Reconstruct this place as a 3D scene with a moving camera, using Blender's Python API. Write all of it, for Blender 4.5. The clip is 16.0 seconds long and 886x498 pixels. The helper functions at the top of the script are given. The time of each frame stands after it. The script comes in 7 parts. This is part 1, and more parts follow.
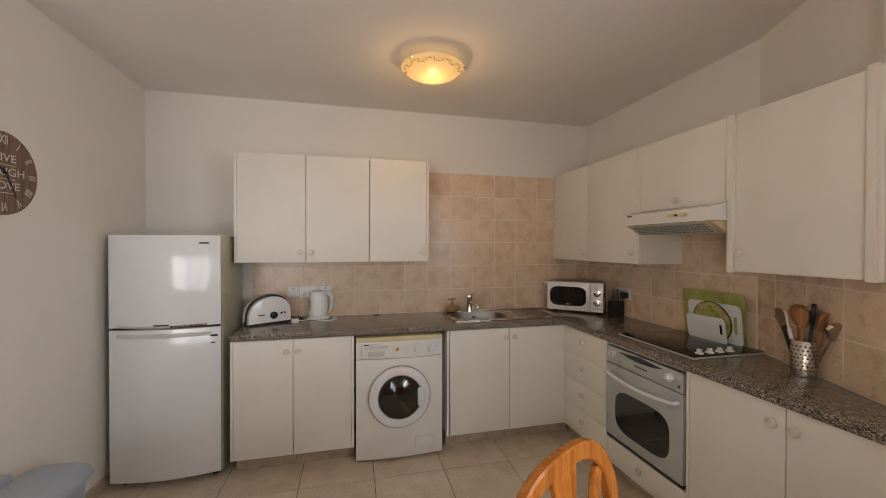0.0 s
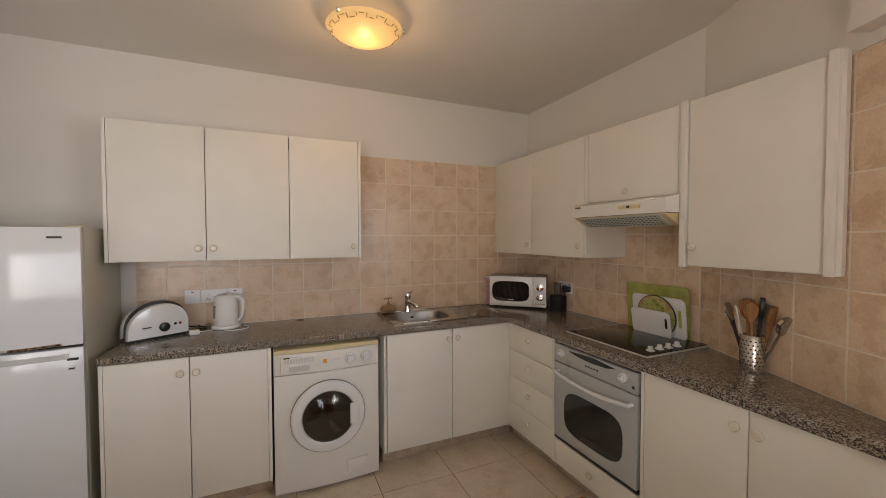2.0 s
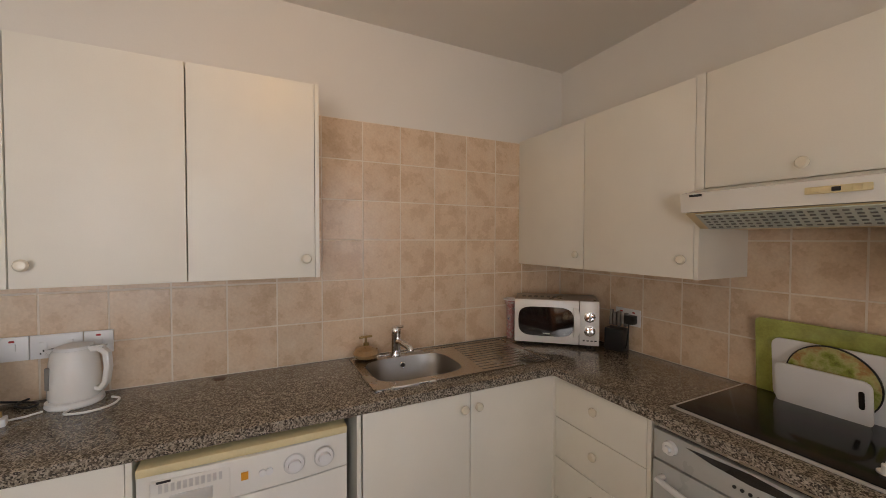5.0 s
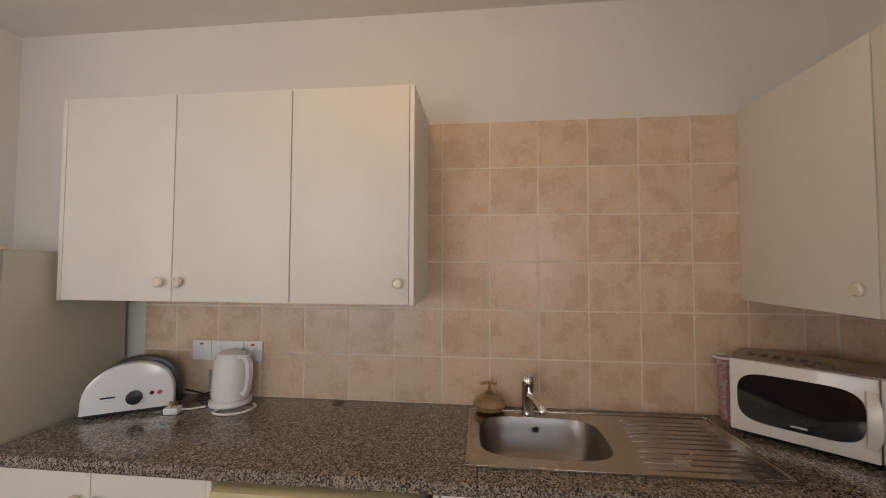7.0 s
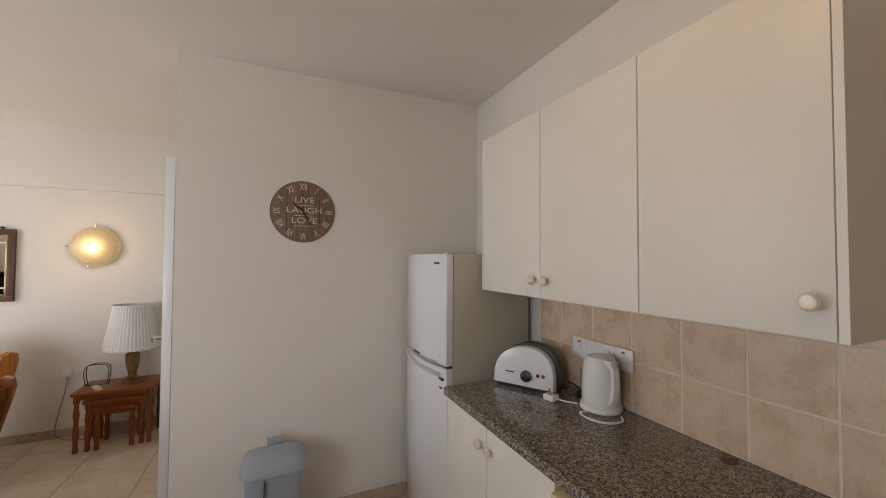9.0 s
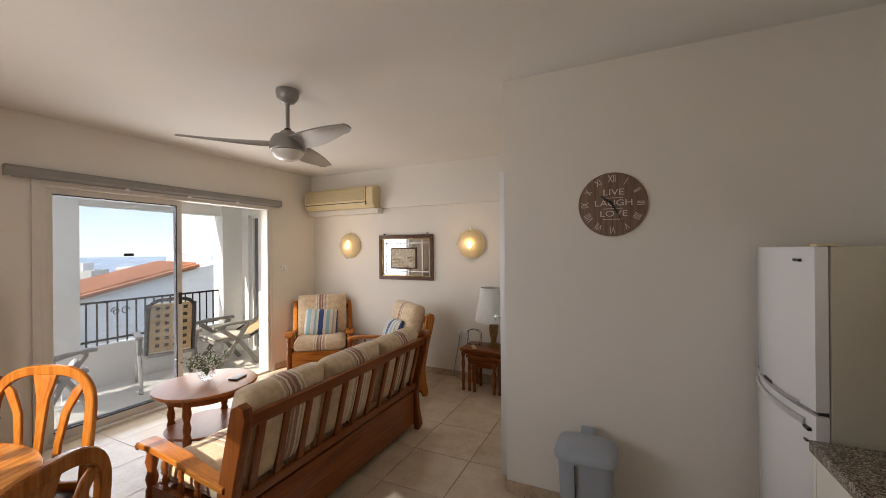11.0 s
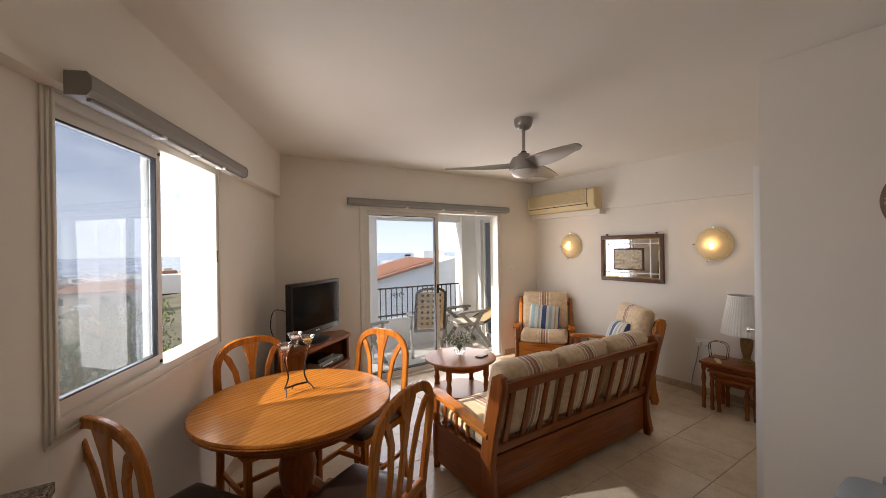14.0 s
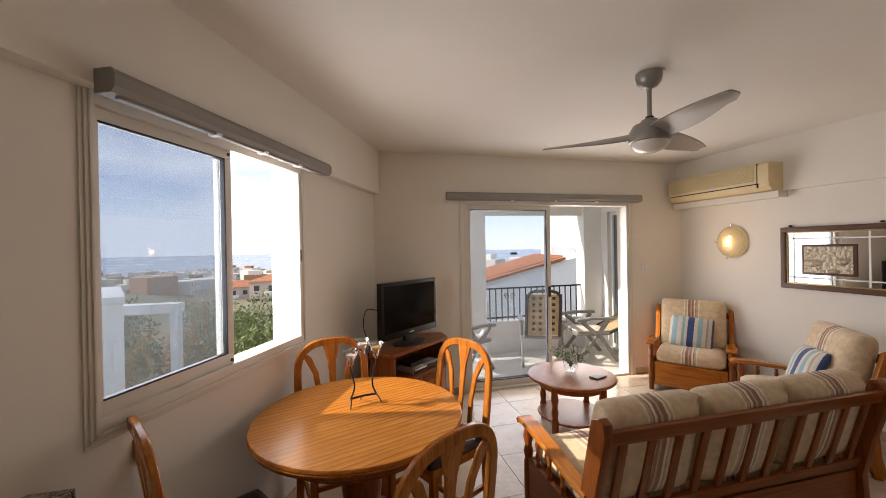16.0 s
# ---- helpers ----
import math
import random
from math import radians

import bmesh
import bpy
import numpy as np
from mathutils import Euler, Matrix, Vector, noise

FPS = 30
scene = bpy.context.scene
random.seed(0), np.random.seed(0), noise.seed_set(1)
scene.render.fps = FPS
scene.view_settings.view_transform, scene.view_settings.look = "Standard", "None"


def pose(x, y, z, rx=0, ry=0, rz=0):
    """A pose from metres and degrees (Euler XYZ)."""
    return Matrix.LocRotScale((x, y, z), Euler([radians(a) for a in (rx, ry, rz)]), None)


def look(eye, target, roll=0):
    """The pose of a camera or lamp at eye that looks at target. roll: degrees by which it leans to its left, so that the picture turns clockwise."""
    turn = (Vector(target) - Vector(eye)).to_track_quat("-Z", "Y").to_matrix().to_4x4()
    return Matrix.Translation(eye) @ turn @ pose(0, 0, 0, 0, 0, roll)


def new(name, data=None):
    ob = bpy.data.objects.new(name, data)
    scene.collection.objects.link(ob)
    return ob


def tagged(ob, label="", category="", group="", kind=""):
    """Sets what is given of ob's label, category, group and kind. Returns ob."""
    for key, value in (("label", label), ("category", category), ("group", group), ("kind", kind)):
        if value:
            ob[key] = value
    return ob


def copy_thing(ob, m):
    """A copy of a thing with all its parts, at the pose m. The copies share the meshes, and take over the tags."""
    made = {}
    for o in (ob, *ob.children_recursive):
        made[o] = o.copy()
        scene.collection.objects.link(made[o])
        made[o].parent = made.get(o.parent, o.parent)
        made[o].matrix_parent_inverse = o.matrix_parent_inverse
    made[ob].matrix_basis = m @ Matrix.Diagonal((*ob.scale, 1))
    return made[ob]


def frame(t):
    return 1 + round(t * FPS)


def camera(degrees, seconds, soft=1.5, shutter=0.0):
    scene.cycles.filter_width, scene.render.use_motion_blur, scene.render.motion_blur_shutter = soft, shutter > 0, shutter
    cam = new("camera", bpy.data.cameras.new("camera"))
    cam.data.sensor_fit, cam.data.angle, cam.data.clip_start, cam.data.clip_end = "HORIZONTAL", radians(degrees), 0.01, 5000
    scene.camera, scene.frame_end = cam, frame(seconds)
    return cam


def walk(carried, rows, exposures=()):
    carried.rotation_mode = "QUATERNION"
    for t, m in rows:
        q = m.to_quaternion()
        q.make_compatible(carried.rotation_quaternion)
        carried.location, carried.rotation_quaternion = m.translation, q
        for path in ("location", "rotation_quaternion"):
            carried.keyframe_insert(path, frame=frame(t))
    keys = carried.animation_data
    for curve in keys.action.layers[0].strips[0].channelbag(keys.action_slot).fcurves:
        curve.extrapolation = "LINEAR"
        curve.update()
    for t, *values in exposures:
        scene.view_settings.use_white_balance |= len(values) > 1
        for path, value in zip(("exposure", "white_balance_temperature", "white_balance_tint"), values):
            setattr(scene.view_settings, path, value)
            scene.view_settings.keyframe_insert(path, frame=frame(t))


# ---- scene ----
cam = camera(99.2, 16.0, soft=0.9)
PATH = [
    (0, (0.304, 0.449, 1.473), (0.766, 2.395, 1.455), 0.1),
    (0.5, (0.312, 0.553, 1.484), (0.87, 2.474, 1.445), 0.1),
    (1, (0.322, 0.546, 1.477), (0.964, 2.44, 1.434), -0.0),
    (1.5, (0.34, 0.579, 1.471), (1.031, 2.456, 1.42), 0.0),
    (2, (0.353, 0.745, 1.483), (1.154, 2.577, 1.422), -0.1),
    (2.5, (0.398, 0.879, 1.486), (1.259, 2.683, 1.43), -0.0),
    (3, (0.448, 0.993, 1.503), (1.327, 2.789, 1.442), -0.1),
    (3.5, (0.454, 1.152, 1.501), (1.321, 2.953, 1.442), -0.1),
    (3.7, (0.455, 1.23, 1.504), (1.326, 3.03, 1.437), -0.1),
    (5.8, (0.848, 1.854, 1.503), (1.743, 3.642, 1.488), -0.0),
    (6, (0.909, 1.862, 1.496), (1.716, 3.691, 1.512), -0.4),
    (6.5, (1.052, 1.899, 1.472), (1.445, 3.858, 1.561), -0.6),
    (7, (1.084, 2.01, 1.494), (0.887, 3.999, 1.571), 0.2),
    (7.3, (1.1, 2.055, 1.486), (0.578, 3.984, 1.57), 0.3),
    (7.5, (1.129, 2.1, 1.485), (0.396, 3.959, 1.57), 0.4),
    (8, (1.223, 2.163, 1.5), (-0.049, 3.705, 1.564), 0.3),
    (8.5, (1.245, 2.205, 1.491), (-0.381, 3.368, 1.564), 0.7),
    (9, (1.189, 2.306, 1.506), (-0.637, 3.12, 1.561), 0.3),
    (9.5, (1.145, 2.383, 1.518), (-0.809, 2.808, 1.559), 0.2),
    (10, (1.163, 2.486, 1.5), (-0.834, 2.391, 1.545), 0.1),
    (10.2, (1.125, 2.489, 1.505), (-0.857, 2.225, 1.536), -0.0),
    (12.3, (1.379, 2.563, 1.59), (0.01, 1.106, 1.599), -0.7),
    (12.5, (1.418, 2.58, 1.599), (0.1, 1.075, 1.605), -0.7),
    (13, (1.472, 2.62, 1.61), (0.269, 1.022, 1.611), -0.8),
    (13.5, (1.505, 2.631, 1.607), (0.376, 0.98, 1.608), -0.8),
    (14, (1.508, 2.626, 1.592), (0.411, 0.954, 1.59), -0.8),
    (14.5, (1.402, 2.569, 1.591), (0.386, 0.846, 1.581), -0.9),
    (15, (1.271, 2.524, 1.59), (0.475, 0.689, 1.582), -1.0),
    (15.5, (1.174, 2.47, 1.595), (0.592, 0.556, 1.586), -1.0),
    (16, (1.067, 2.367, 1.599), (0.59, 0.424, 1.589), -1.0),
]
walk(cam, [(t, look(eye, target, roll)) for t, eye, target, roll in PATH], [(0, 0.90, 7100, 14), (3.5, 0.97, 7050, 14), (8, 0.98, 6850, 13), (8.6, 0.96, 6800, 12), (9.3, 0.76, 6800, 12), (10, 0.74, 6850, 12), (11.5, 0.30, 7150, 14), (16, 0.30, 7250, 16)])

# ---- light ----
SUN_EL, SUN_AZ = 36.0, (0.97, -0.21)      # height in degrees; ground direction towards the sun
world = bpy.data.worlds.new("sky_world")
scene.world = world
world.use_nodes = True
wn = world.node_tree
sky = wn.nodes.new("ShaderNodeTexSky")
sky.sky_type, sky.sun_disc = "NISHITA", False
sky.sun_elevation = radians(SUN_EL)
sky.sun_rotation = math.atan2(SUN_AZ[0], SUN_AZ[1])
sky.air_density, sky.dust_density, sky.ozone_density = 0.7, 0.0, 2.0
wc = wn.nodes.new("ShaderNodeTexCoord")
wm_ = wn.nodes.new("ShaderNodeMapping")
wm_.inputs["Scale"].default_value = (2.2, 2.2, 7.0)
wz = wn.nodes.new("ShaderNodeTexNoise")
wz.inputs["Scale"].default_value, wz.inputs["Detail"].default_value, wz.inputs["Roughness"].default_value = 1.3, 6.0, 0.55
wr = wn.nodes.new("ShaderNodeValToRGB")
wr.color_ramp.elements[0].position, wr.color_ramp.elements[1].position = 0.34, 0.62
wx = wn.nodes.new("ShaderNodeMixRGB")
wx.inputs[2].default_value = (6.8, 7.6, 8.9, 1)
wn.links.new(wc.outputs["Generated"], wm_.inputs[0])
wn.links.new(wm_.outputs[0], wz.inputs["Vector"])
wn.links.new(wz.outputs["Fac"], wr.inputs[0])
wg = wn.nodes.new("ShaderNodeSeparateXYZ")
wh = wn.nodes.new("ShaderNodeMapRange")
wh.inputs["From Min"].default_value, wh.inputs["From Max"].default_value = 0.0, 0.22
wh.inputs["To Min"].default_value, wh.inputs["To Max"].default_value = 0.85, 0.0
wk = wn.nodes.new("ShaderNodeMath")
wk.operation = "MAXIMUM"
wn.links.new(wc.outputs["Generated"], wg.inputs[0])
wn.links.new(wg.outputs["Z"], wh.inputs["Value"])
wn.links.new(wh.outputs[0], wk.inputs[0])
wn.links.new(wr.outputs["Color"], wk.inputs[1])
wn.links.new(wk.outputs[0], wx.inputs[0])
wn.links.new(sky.outputs[0], wx.inputs[1])
wn.links.new(wx.outputs[0], wn.nodes["Background"].inputs[0])
wn.nodes["Background"].inputs[1].default_value = 0.15

sun_data = bpy.data.lights.new("sun", "SUN")
sun_data.energy, sun_data.angle, sun_data.color = 5.0, radians(0.6), (1.0, 0.93, 0.82)
sun = new("sun", sun_data)
ce = math.cos(radians(SUN_EL))
ln = math.hypot(*SUN_AZ)
sun.matrix_world = look((8 * ce * SUN_AZ[0] / ln, 8 * ce * SUN_AZ[1] / ln, 8 * math.sin(radians(SUN_EL))), (0, 0, 0))

# ---- plan, in metres ----
CEIL = 2.60
XM, YD, XC, YC, YS, XR = -3.02, -1.57, -1.165, 1.828, 3.617, 2.456
BEND, FAR = (2.456, 2.054), (0.83, -1.57)     # the slanting window wall runs between these
SLANT = math.degrees(math.atan2(FAR[1] - BEND[1], FAR[0] - BEND[0]))
SLEN = math.hypot(FAR[0] - BEND[0], FAR[1] - BEND[1])
SLANT_M = pose(BEND[0], BEND[1], 0, 0, 0, SLANT)     # local x: along the wall to its far end, local y: outwards


def area_light(name, m, sx, sy, watts, col):
    d = bpy.data.lights.new(name, "AREA")
    d.shape, d.size, d.size_y, d.energy, d.color = "RECTANGLE", sx, sy, watts, col
    ob = new(name, d)
    ob.matrix_world = m
    return ob


def slant(s, out, z):
    return SLANT_M @ Vector((s, out, z))


area_light("window_daylight", look(slant(1.87, 0.35, 1.6), slant(1.87, -1, 1.45)), 1.2, 1.05, 28, (0.95, 0.96, 1.0))
area_light("balcony_daylight", look((-1.18, YD - 0.13, 1.08), (-1.18, 0, 1.05)), 1.95, 1.85, 31, (0.97, 0.97, 1.0))


def bulb(name, place, watts, r=0.05):
    d = bpy.data.lights.new(name, "POINT")
    d.energy, d.color, d.shadow_soft_size = watts, (1.0, 0.62, 0.28), r
    new(name, d).location = place


bulb("ceiling_bulb", (0.77, 2.69, 2.36), 1.4)
for sy in (0.889, -0.90):
    bulb("sconce_bulb", (XM + 0.12, sy, 1.60), 1.0, 0.03)


# ---- materials ----
def nodes(name):
    m = bpy.data.materials.new(name)
    m.use_nodes = True
    return m, m.node_tree, m.node_tree.nodes["Principled BSDF"]


def noise_node(nt, scale, detail=4.0, stretch=None, rough=0.55):
    tc = nt.nodes.new("ShaderNodeTexCoord")
    n = nt.nodes.new("ShaderNodeTexNoise")
    n.inputs["Scale"].default_value, n.inputs["Detail"].default_value, n.inputs["Roughness"].default_value = scale, detail, rough
    if stretch:
        mp = nt.nodes.new("ShaderNodeMapping")
        mp.inputs["Scale"].default_value = stretch
        nt.links.new(tc.outputs["Object"], mp.inputs[0])
        nt.links.new(mp.outputs[0], n.inputs["Vector"])
    else:
        nt.links.new(tc.outputs["Object"], n.inputs["Vector"])
    return n


def ramp(nt, fac, stops, interp="LINEAR"):
    r = nt.nodes.new("ShaderNodeValToRGB")
    r.color_ramp.interpolation = interp
    while len(r.color_ramp.elements) < len(stops):
        r.color_ramp.elements.new(0.5)
    for e, (p, c) in zip(r.color_ramp.elements, stops):
        e.position, e.color = p, (*c, 1)
    nt.links.new(fac, r.inputs[0])
    return r.outputs[0]


def mul(nt, a, b, f=1.0, blend="MULTIPLY"):
    x = nt.nodes.new("ShaderNodeMixRGB")
    x.blend_type = blend
    x.inputs[0].default_value = f
    nt.links.new(a, x.inputs[1])
    nt.links.new(b, x.inputs[2])
    return x.outputs[0]


def bump(nt, bsdf, height, strength, dist=0.002):
    b = nt.nodes.new("ShaderNodeBump")
    b.inputs["Strength"].default_value, b.inputs["Distance"].default_value = strength, dist
    nt.links.new(height, b.inputs["Height"])
    nt.links.new(b.outputs[0], bsdf.inputs["Normal"])


def surface(name, col, rough=0.5, metal=0.0, vary=0.08, scale=6.0, fine=120.0, relief=0.05, spread=0.1, coat=0.0):
    """A plain surface: base colour with stains at one scale and grain at another, uneven gloss and fine relief."""
    m, nt, b = nodes(name)
    big, small = noise_node(nt, scale), noise_node(nt, fine, 3)
    lo, hi = tuple(c * (1 - vary) for c in col), tuple(min(1, c * (1 + vary * 0.6)) for c in col)
    c1 = ramp(nt, big.outputs["Fac"], [(0.3, lo), (0.7, hi)])
    c2 = ramp(nt, small.outputs["Fac"], [(0.3, (1 - vary * 0.5,) * 3), (0.7, (1, 1, 1))])
    nt.links.new(mul(nt, c1, c2), b.inputs["Base Color"])
    mr = nt.nodes.new("ShaderNodeMapRange")
    mr.inputs["To Min"].default_value, mr.inputs["To Max"].default_value = max(0, rough - spread), min(1, rough + spread)
    nt.links.new(big.outputs["Fac"], mr.inputs["Value"])
    nt.links.new(mr.outputs[0], b.inputs["Roughness"])
    b.inputs["Metallic"].default_value = metal
    b.inputs["Coat Weight"].default_value = coat
    if relief:
        bump(nt, b, small.outputs["Fac"], relief)
    return m


def wood(name, dark, light, rough=0.28, axis=0, scale=1.0):
    """Varnished pine: long grain along one axis, with broad figure and pores."""
    m, nt, b = nodes(name)
    st = [14.0, 14.0, 14.0]
    st[axis] = 0.9
    broad = noise_node(nt, 1.6 * scale, 3, tuple(st), 0.5)
    broad.inputs["Distortion"].default_value = 0.6
    st2 = [90.0, 90.0, 90.0]
    st2[axis] = 3.0
    pores = noise_node(nt, 1.5 * scale, 4, tuple(st2))
    c1 = ramp(nt, broad.outputs["Fac"], [(0.28, dark), (0.5, light), (0.62, tuple(0.5 * (a + c) for a, c in zip(dark, light))), (0.78, light)])
    c2 = ramp(nt, pores.outputs["Fac"], [(0.35, (0.78, 0.74, 0.7)), (0.6, (1, 1, 1))])
    nt.links.new(mul(nt, c1, c2), b.inputs["Base Color"])
    b.inputs["Roughness"].default_value = rough
    b.inputs["Coat Weight"].default_value = 0.10
    b.inputs["Coat Roughness"].default_value = 0.12
    b.inputs["Specular IOR Level"].default_value = 0.3
    bump(nt, b, pores.outputs["Fac"], 0.06)
    return m


def veneer():
    """Oak veneer: wavering cathedral figure of fine dark lines over a honey ground, under satin varnish."""
    m, nt, b = nodes("table_veneer")
    tc = nt.nodes.new("ShaderNodeTexCoord")
    mp = nt.nodes.new("ShaderNodeMapping")
    mp.inputs["Scale"].default_value = (0.9, 7.0, 1.0)
    w = nt.nodes.new("ShaderNodeTexWave")
    w.wave_type, w.bands_direction, w.wave_profile = "BANDS", "Y", "SAW"
    for key, val in (("Scale", 1.3), ("Distortion", 6.5), ("Detail", 2.5), ("Detail Scale", 0.9), ("Detail Roughness", 0.5)):
        w.inputs[key].default_value = val
    nt.links.new(tc.outputs["Object"], mp.inputs[0])
    nt.links.new(mp.outputs[0], w.inputs["Vector"])
    c1 = ramp(nt, w.outputs["Fac"], [(0.0, (0.35, 0.115, 0.018)), (0.22, (0.53, 0.205, 0.038)), (0.7, (0.58, 0.24, 0.047)), (1.0, (0.47, 0.17, 0.029))])
    broad = noise_node(nt, 2.4, 3)
    c2 = ramp(nt, broad.outputs["Fac"], [(0.3, (0.86, 0.82, 0.78)), (0.7, (1, 1, 1))])
    pores = noise_node(nt, 1.5, 4, (4.0, 120.0, 60.0))
    c3 = ramp(nt, pores.outputs["Fac"], [(0.36, (0.74, 0.68, 0.62)), (0.56, (1, 1, 1))])
    nt.links.new(mul(nt, mul(nt, c1, c2), c3), b.inputs["Base Color"])
    b.inputs["Roughness"].default_value = 0.24
    b.inputs["Coat Weight"].default_value, b.inputs["Coat Roughness"].default_value = 0.12, 0.1
    b.inputs["Specular IOR Level"].default_value = 0.35
    bump(nt, b, pores.outputs["Fac"], 0.05)
    return m


def tile_mat(name, stops, rough, scale=7.0, jitter=0.12, relief=0.04):
    """Glazed ceramic: cloudy mottling that differs from tile to tile."""
    m, nt, b = nodes(name)
    info = nt.nodes.new("ShaderNodeObjectInfo")
    geo = nt.nodes.new("ShaderNodeNewGeometry")
    n = nt.nodes.new("ShaderNodeTexNoise")
    n.noise_dimensions = "4D"
    n.inputs["Scale"].default_value, n.inputs["Detail"].default_value = scale, 6.0
    n.inputs["Roughness"].default_value = 0.6
    nt.links.new(geo.outputs["Position"], n.inputs["Vector"])
    w = nt.nodes.new("ShaderNodeMath")
    w.operation = "MULTIPLY"
    w.inputs[1].default_value = 40.0
    nt.links.new(info.outputs["Random"], w.inputs[0])
    nt.links.new(w.outputs[0], n.inputs["W"])
    c1 = ramp(nt, n.outputs["Fac"], stops)
    j = ramp(nt, info.outputs["Random"], [(0.0, (1 - jitter,) * 3), (1.0, (1, 1, 1))])
    fine = noise_node(nt, 90, 3)
    c3 = ramp(nt, fine.outputs["Fac"], [(0.3, (0.9, 0.88, 0.86)), (0.65, (1, 1, 1))])
    nt.links.new(mul(nt, mul(nt, c1, j), c3), b.inputs["Base Color"])
    mr = nt.nodes.new("ShaderNodeMapRange")
    mr.inputs["To Min"].default_value, mr.inputs["To Max"].default_value = rough - 0.06, rough + 0.1
    nt.links.new(n.outputs["Fac"], mr.inputs["Value"])
    nt.links.new(mr.outputs[0], b.inputs["Roughness"])
    bump(nt, b, n.outputs["Fac"], relief, 0.004)
    return m


def granite_mat():
    m, nt, b = nodes("granite")
    tc = nt.nodes.new("ShaderNodeTexCoord")
    v = nt.nodes.new("ShaderNodeTexVoronoi")
    v.inputs["Scale"].default_value = 240.0
    nt.links.new(tc.outputs["Object"], v.inputs["Vector"])
    g = nt.nodes.new("ShaderNodeRGBToBW")
    nt.links.new(v.outputs["Color"], g.inputs[0])
    base = ramp(nt, g.outputs[0], [(0.2, (0.045, 0.04, 0.034)), (0.38, (0.13, 0.108, 0.084)), (0.55, (0.27, 0.235, 0.185)), (0.75, (0.46, 0.41, 0.34))])
    n = noise_node(nt, 45, 4)
    c2 = ramp(nt, n.outputs["Fac"], [(0.3, (0.62, 0.6, 0.58)), (0.7, (1, 1, 1))])
    nt.links.new(mul(nt, base, c2), b.inputs["Base Color"])
    b.inputs["Roughness"].default_value = 0.12
    bump(nt, b, n.outputs["Fac"], 0.012)
    return m


def stripes(name, stops, axis, span, rough=0.9, weave=420.0, mottled=0.16):
    """Woven cloth, with stripes across one local axis that repeat every span metres."""
    m, nt, b = nodes(name)
    tc = nt.nodes.new("ShaderNodeTexCoord")
    sp = nt.nodes.new("ShaderNodeSeparateXYZ")
    nt.links.new(tc.outputs["Object"], sp.inputs[0])
    d = nt.nodes.new("ShaderNodeMath")
    d.operation = "MULTIPLY_ADD"
    d.inputs[1].default_value, d.inputs[2].default_value = 1 / span, 0.5
    nt.links.new(sp.outputs[axis], d.inputs[0])
    f = nt.nodes.new("ShaderNodeMath")
    f.operation = "FRACT"
    nt.links.new(d.outputs[0], f.inputs[0])
    c1 = ramp(nt, f.outputs[0], stops, "CONSTANT")
    mot = noise_node(nt, 26, 4)
    c2 = ramp(nt, mot.outputs["Fac"], [(0.38, (1 - mottled, 1 - mottled * 1.15, 1 - mottled * 1.3)), (0.6, (1, 1, 1))])
    nt.links.new(mul(nt, c1, c2), b.inputs["Base Color"])
    b.inputs["Roughness"].default_value = rough
    b.inputs["Sheen Weight"].default_value = 0.3
    wv = noise_node(nt, weave, 2)
    mix = mul(nt, wv.outputs["Fac"], mot.outputs["Fac"], 0.5, "ADD")
    bump(nt, b, mix, 0.35, 0.003)
    return m


def glass(name, tint=(1, 1, 1), rough=0.0, gloss=0.0, dust=0.0):
    """Thin clear glass: mostly see-through, mirror-like at a slant."""
    m = bpy.data.materials.new(name)
    m.use_nodes = True
    nt = m.node_tree
    nt.nodes.remove(nt.nodes["Principled BSDF"])
    tr, gl, mx, fr, pw, ad = (nt.nodes.new(k) for k in ("ShaderNodeBsdfTransparent", "ShaderNodeBsdfGlossy", "ShaderNodeMixShader", "ShaderNodeLayerWeight", "ShaderNodeMath", "ShaderNodeMath"))
    tr.inputs[0].default_value = (*tint, 1)
    gl.inputs["Roughness"].default_value = rough
    pw.operation, pw.inputs[1].default_value = "POWER", 4.0
    ad.operation, ad.inputs[1].default_value, ad.inputs[2].default_value = "MULTIPLY_ADD", 0.75, 0.035 + gloss
    nt.links.new(fr.outputs["Facing"], pw.inputs[0])
    nt.links.new(pw.outputs[0], ad.inputs[0])
    nt.links.new(ad.outputs[0], mx.inputs[0])
    nt.links.new(tr.outputs[0], mx.inputs[1])
    nt.links.new(gl.outputs[0], mx.inputs[2])
    if dust:
        film, over = nt.nodes.new("ShaderNodeBsdfTranslucent"), nt.nodes.new("ShaderNodeMixShader")
        film.inputs[0].default_value = (0.85, 0.87, 0.85, 1)
        over.inputs[0].default_value = dust
        nt.links.new(mx.outputs[0], over.inputs[1])
        nt.links.new(film.outputs[0], over.inputs[2])
        mx = over
    nt.links.new(mx.outputs[0], nt.nodes["Material Output"].inputs[0])
    return m


def lit_shade(name, col, strength, base):
    """Frosted or cloth shade with a lamp inside it."""
    m, nt, b = nodes(name)
    b.inputs["Base Color"].default_value = (*base, 1)
    b.inputs["Roughness"].default_value = 0.35
    n = noise_node(nt, 14, 3)
    c = ramp(nt, n.outputs["Fac"], [(0.3, tuple(x * 0.85 for x in col)), (0.7, col)])
    nt.links.new(c, b.inputs["Emission Color"])
    b.inputs["Emission Strength"].default_value = strength
    return m


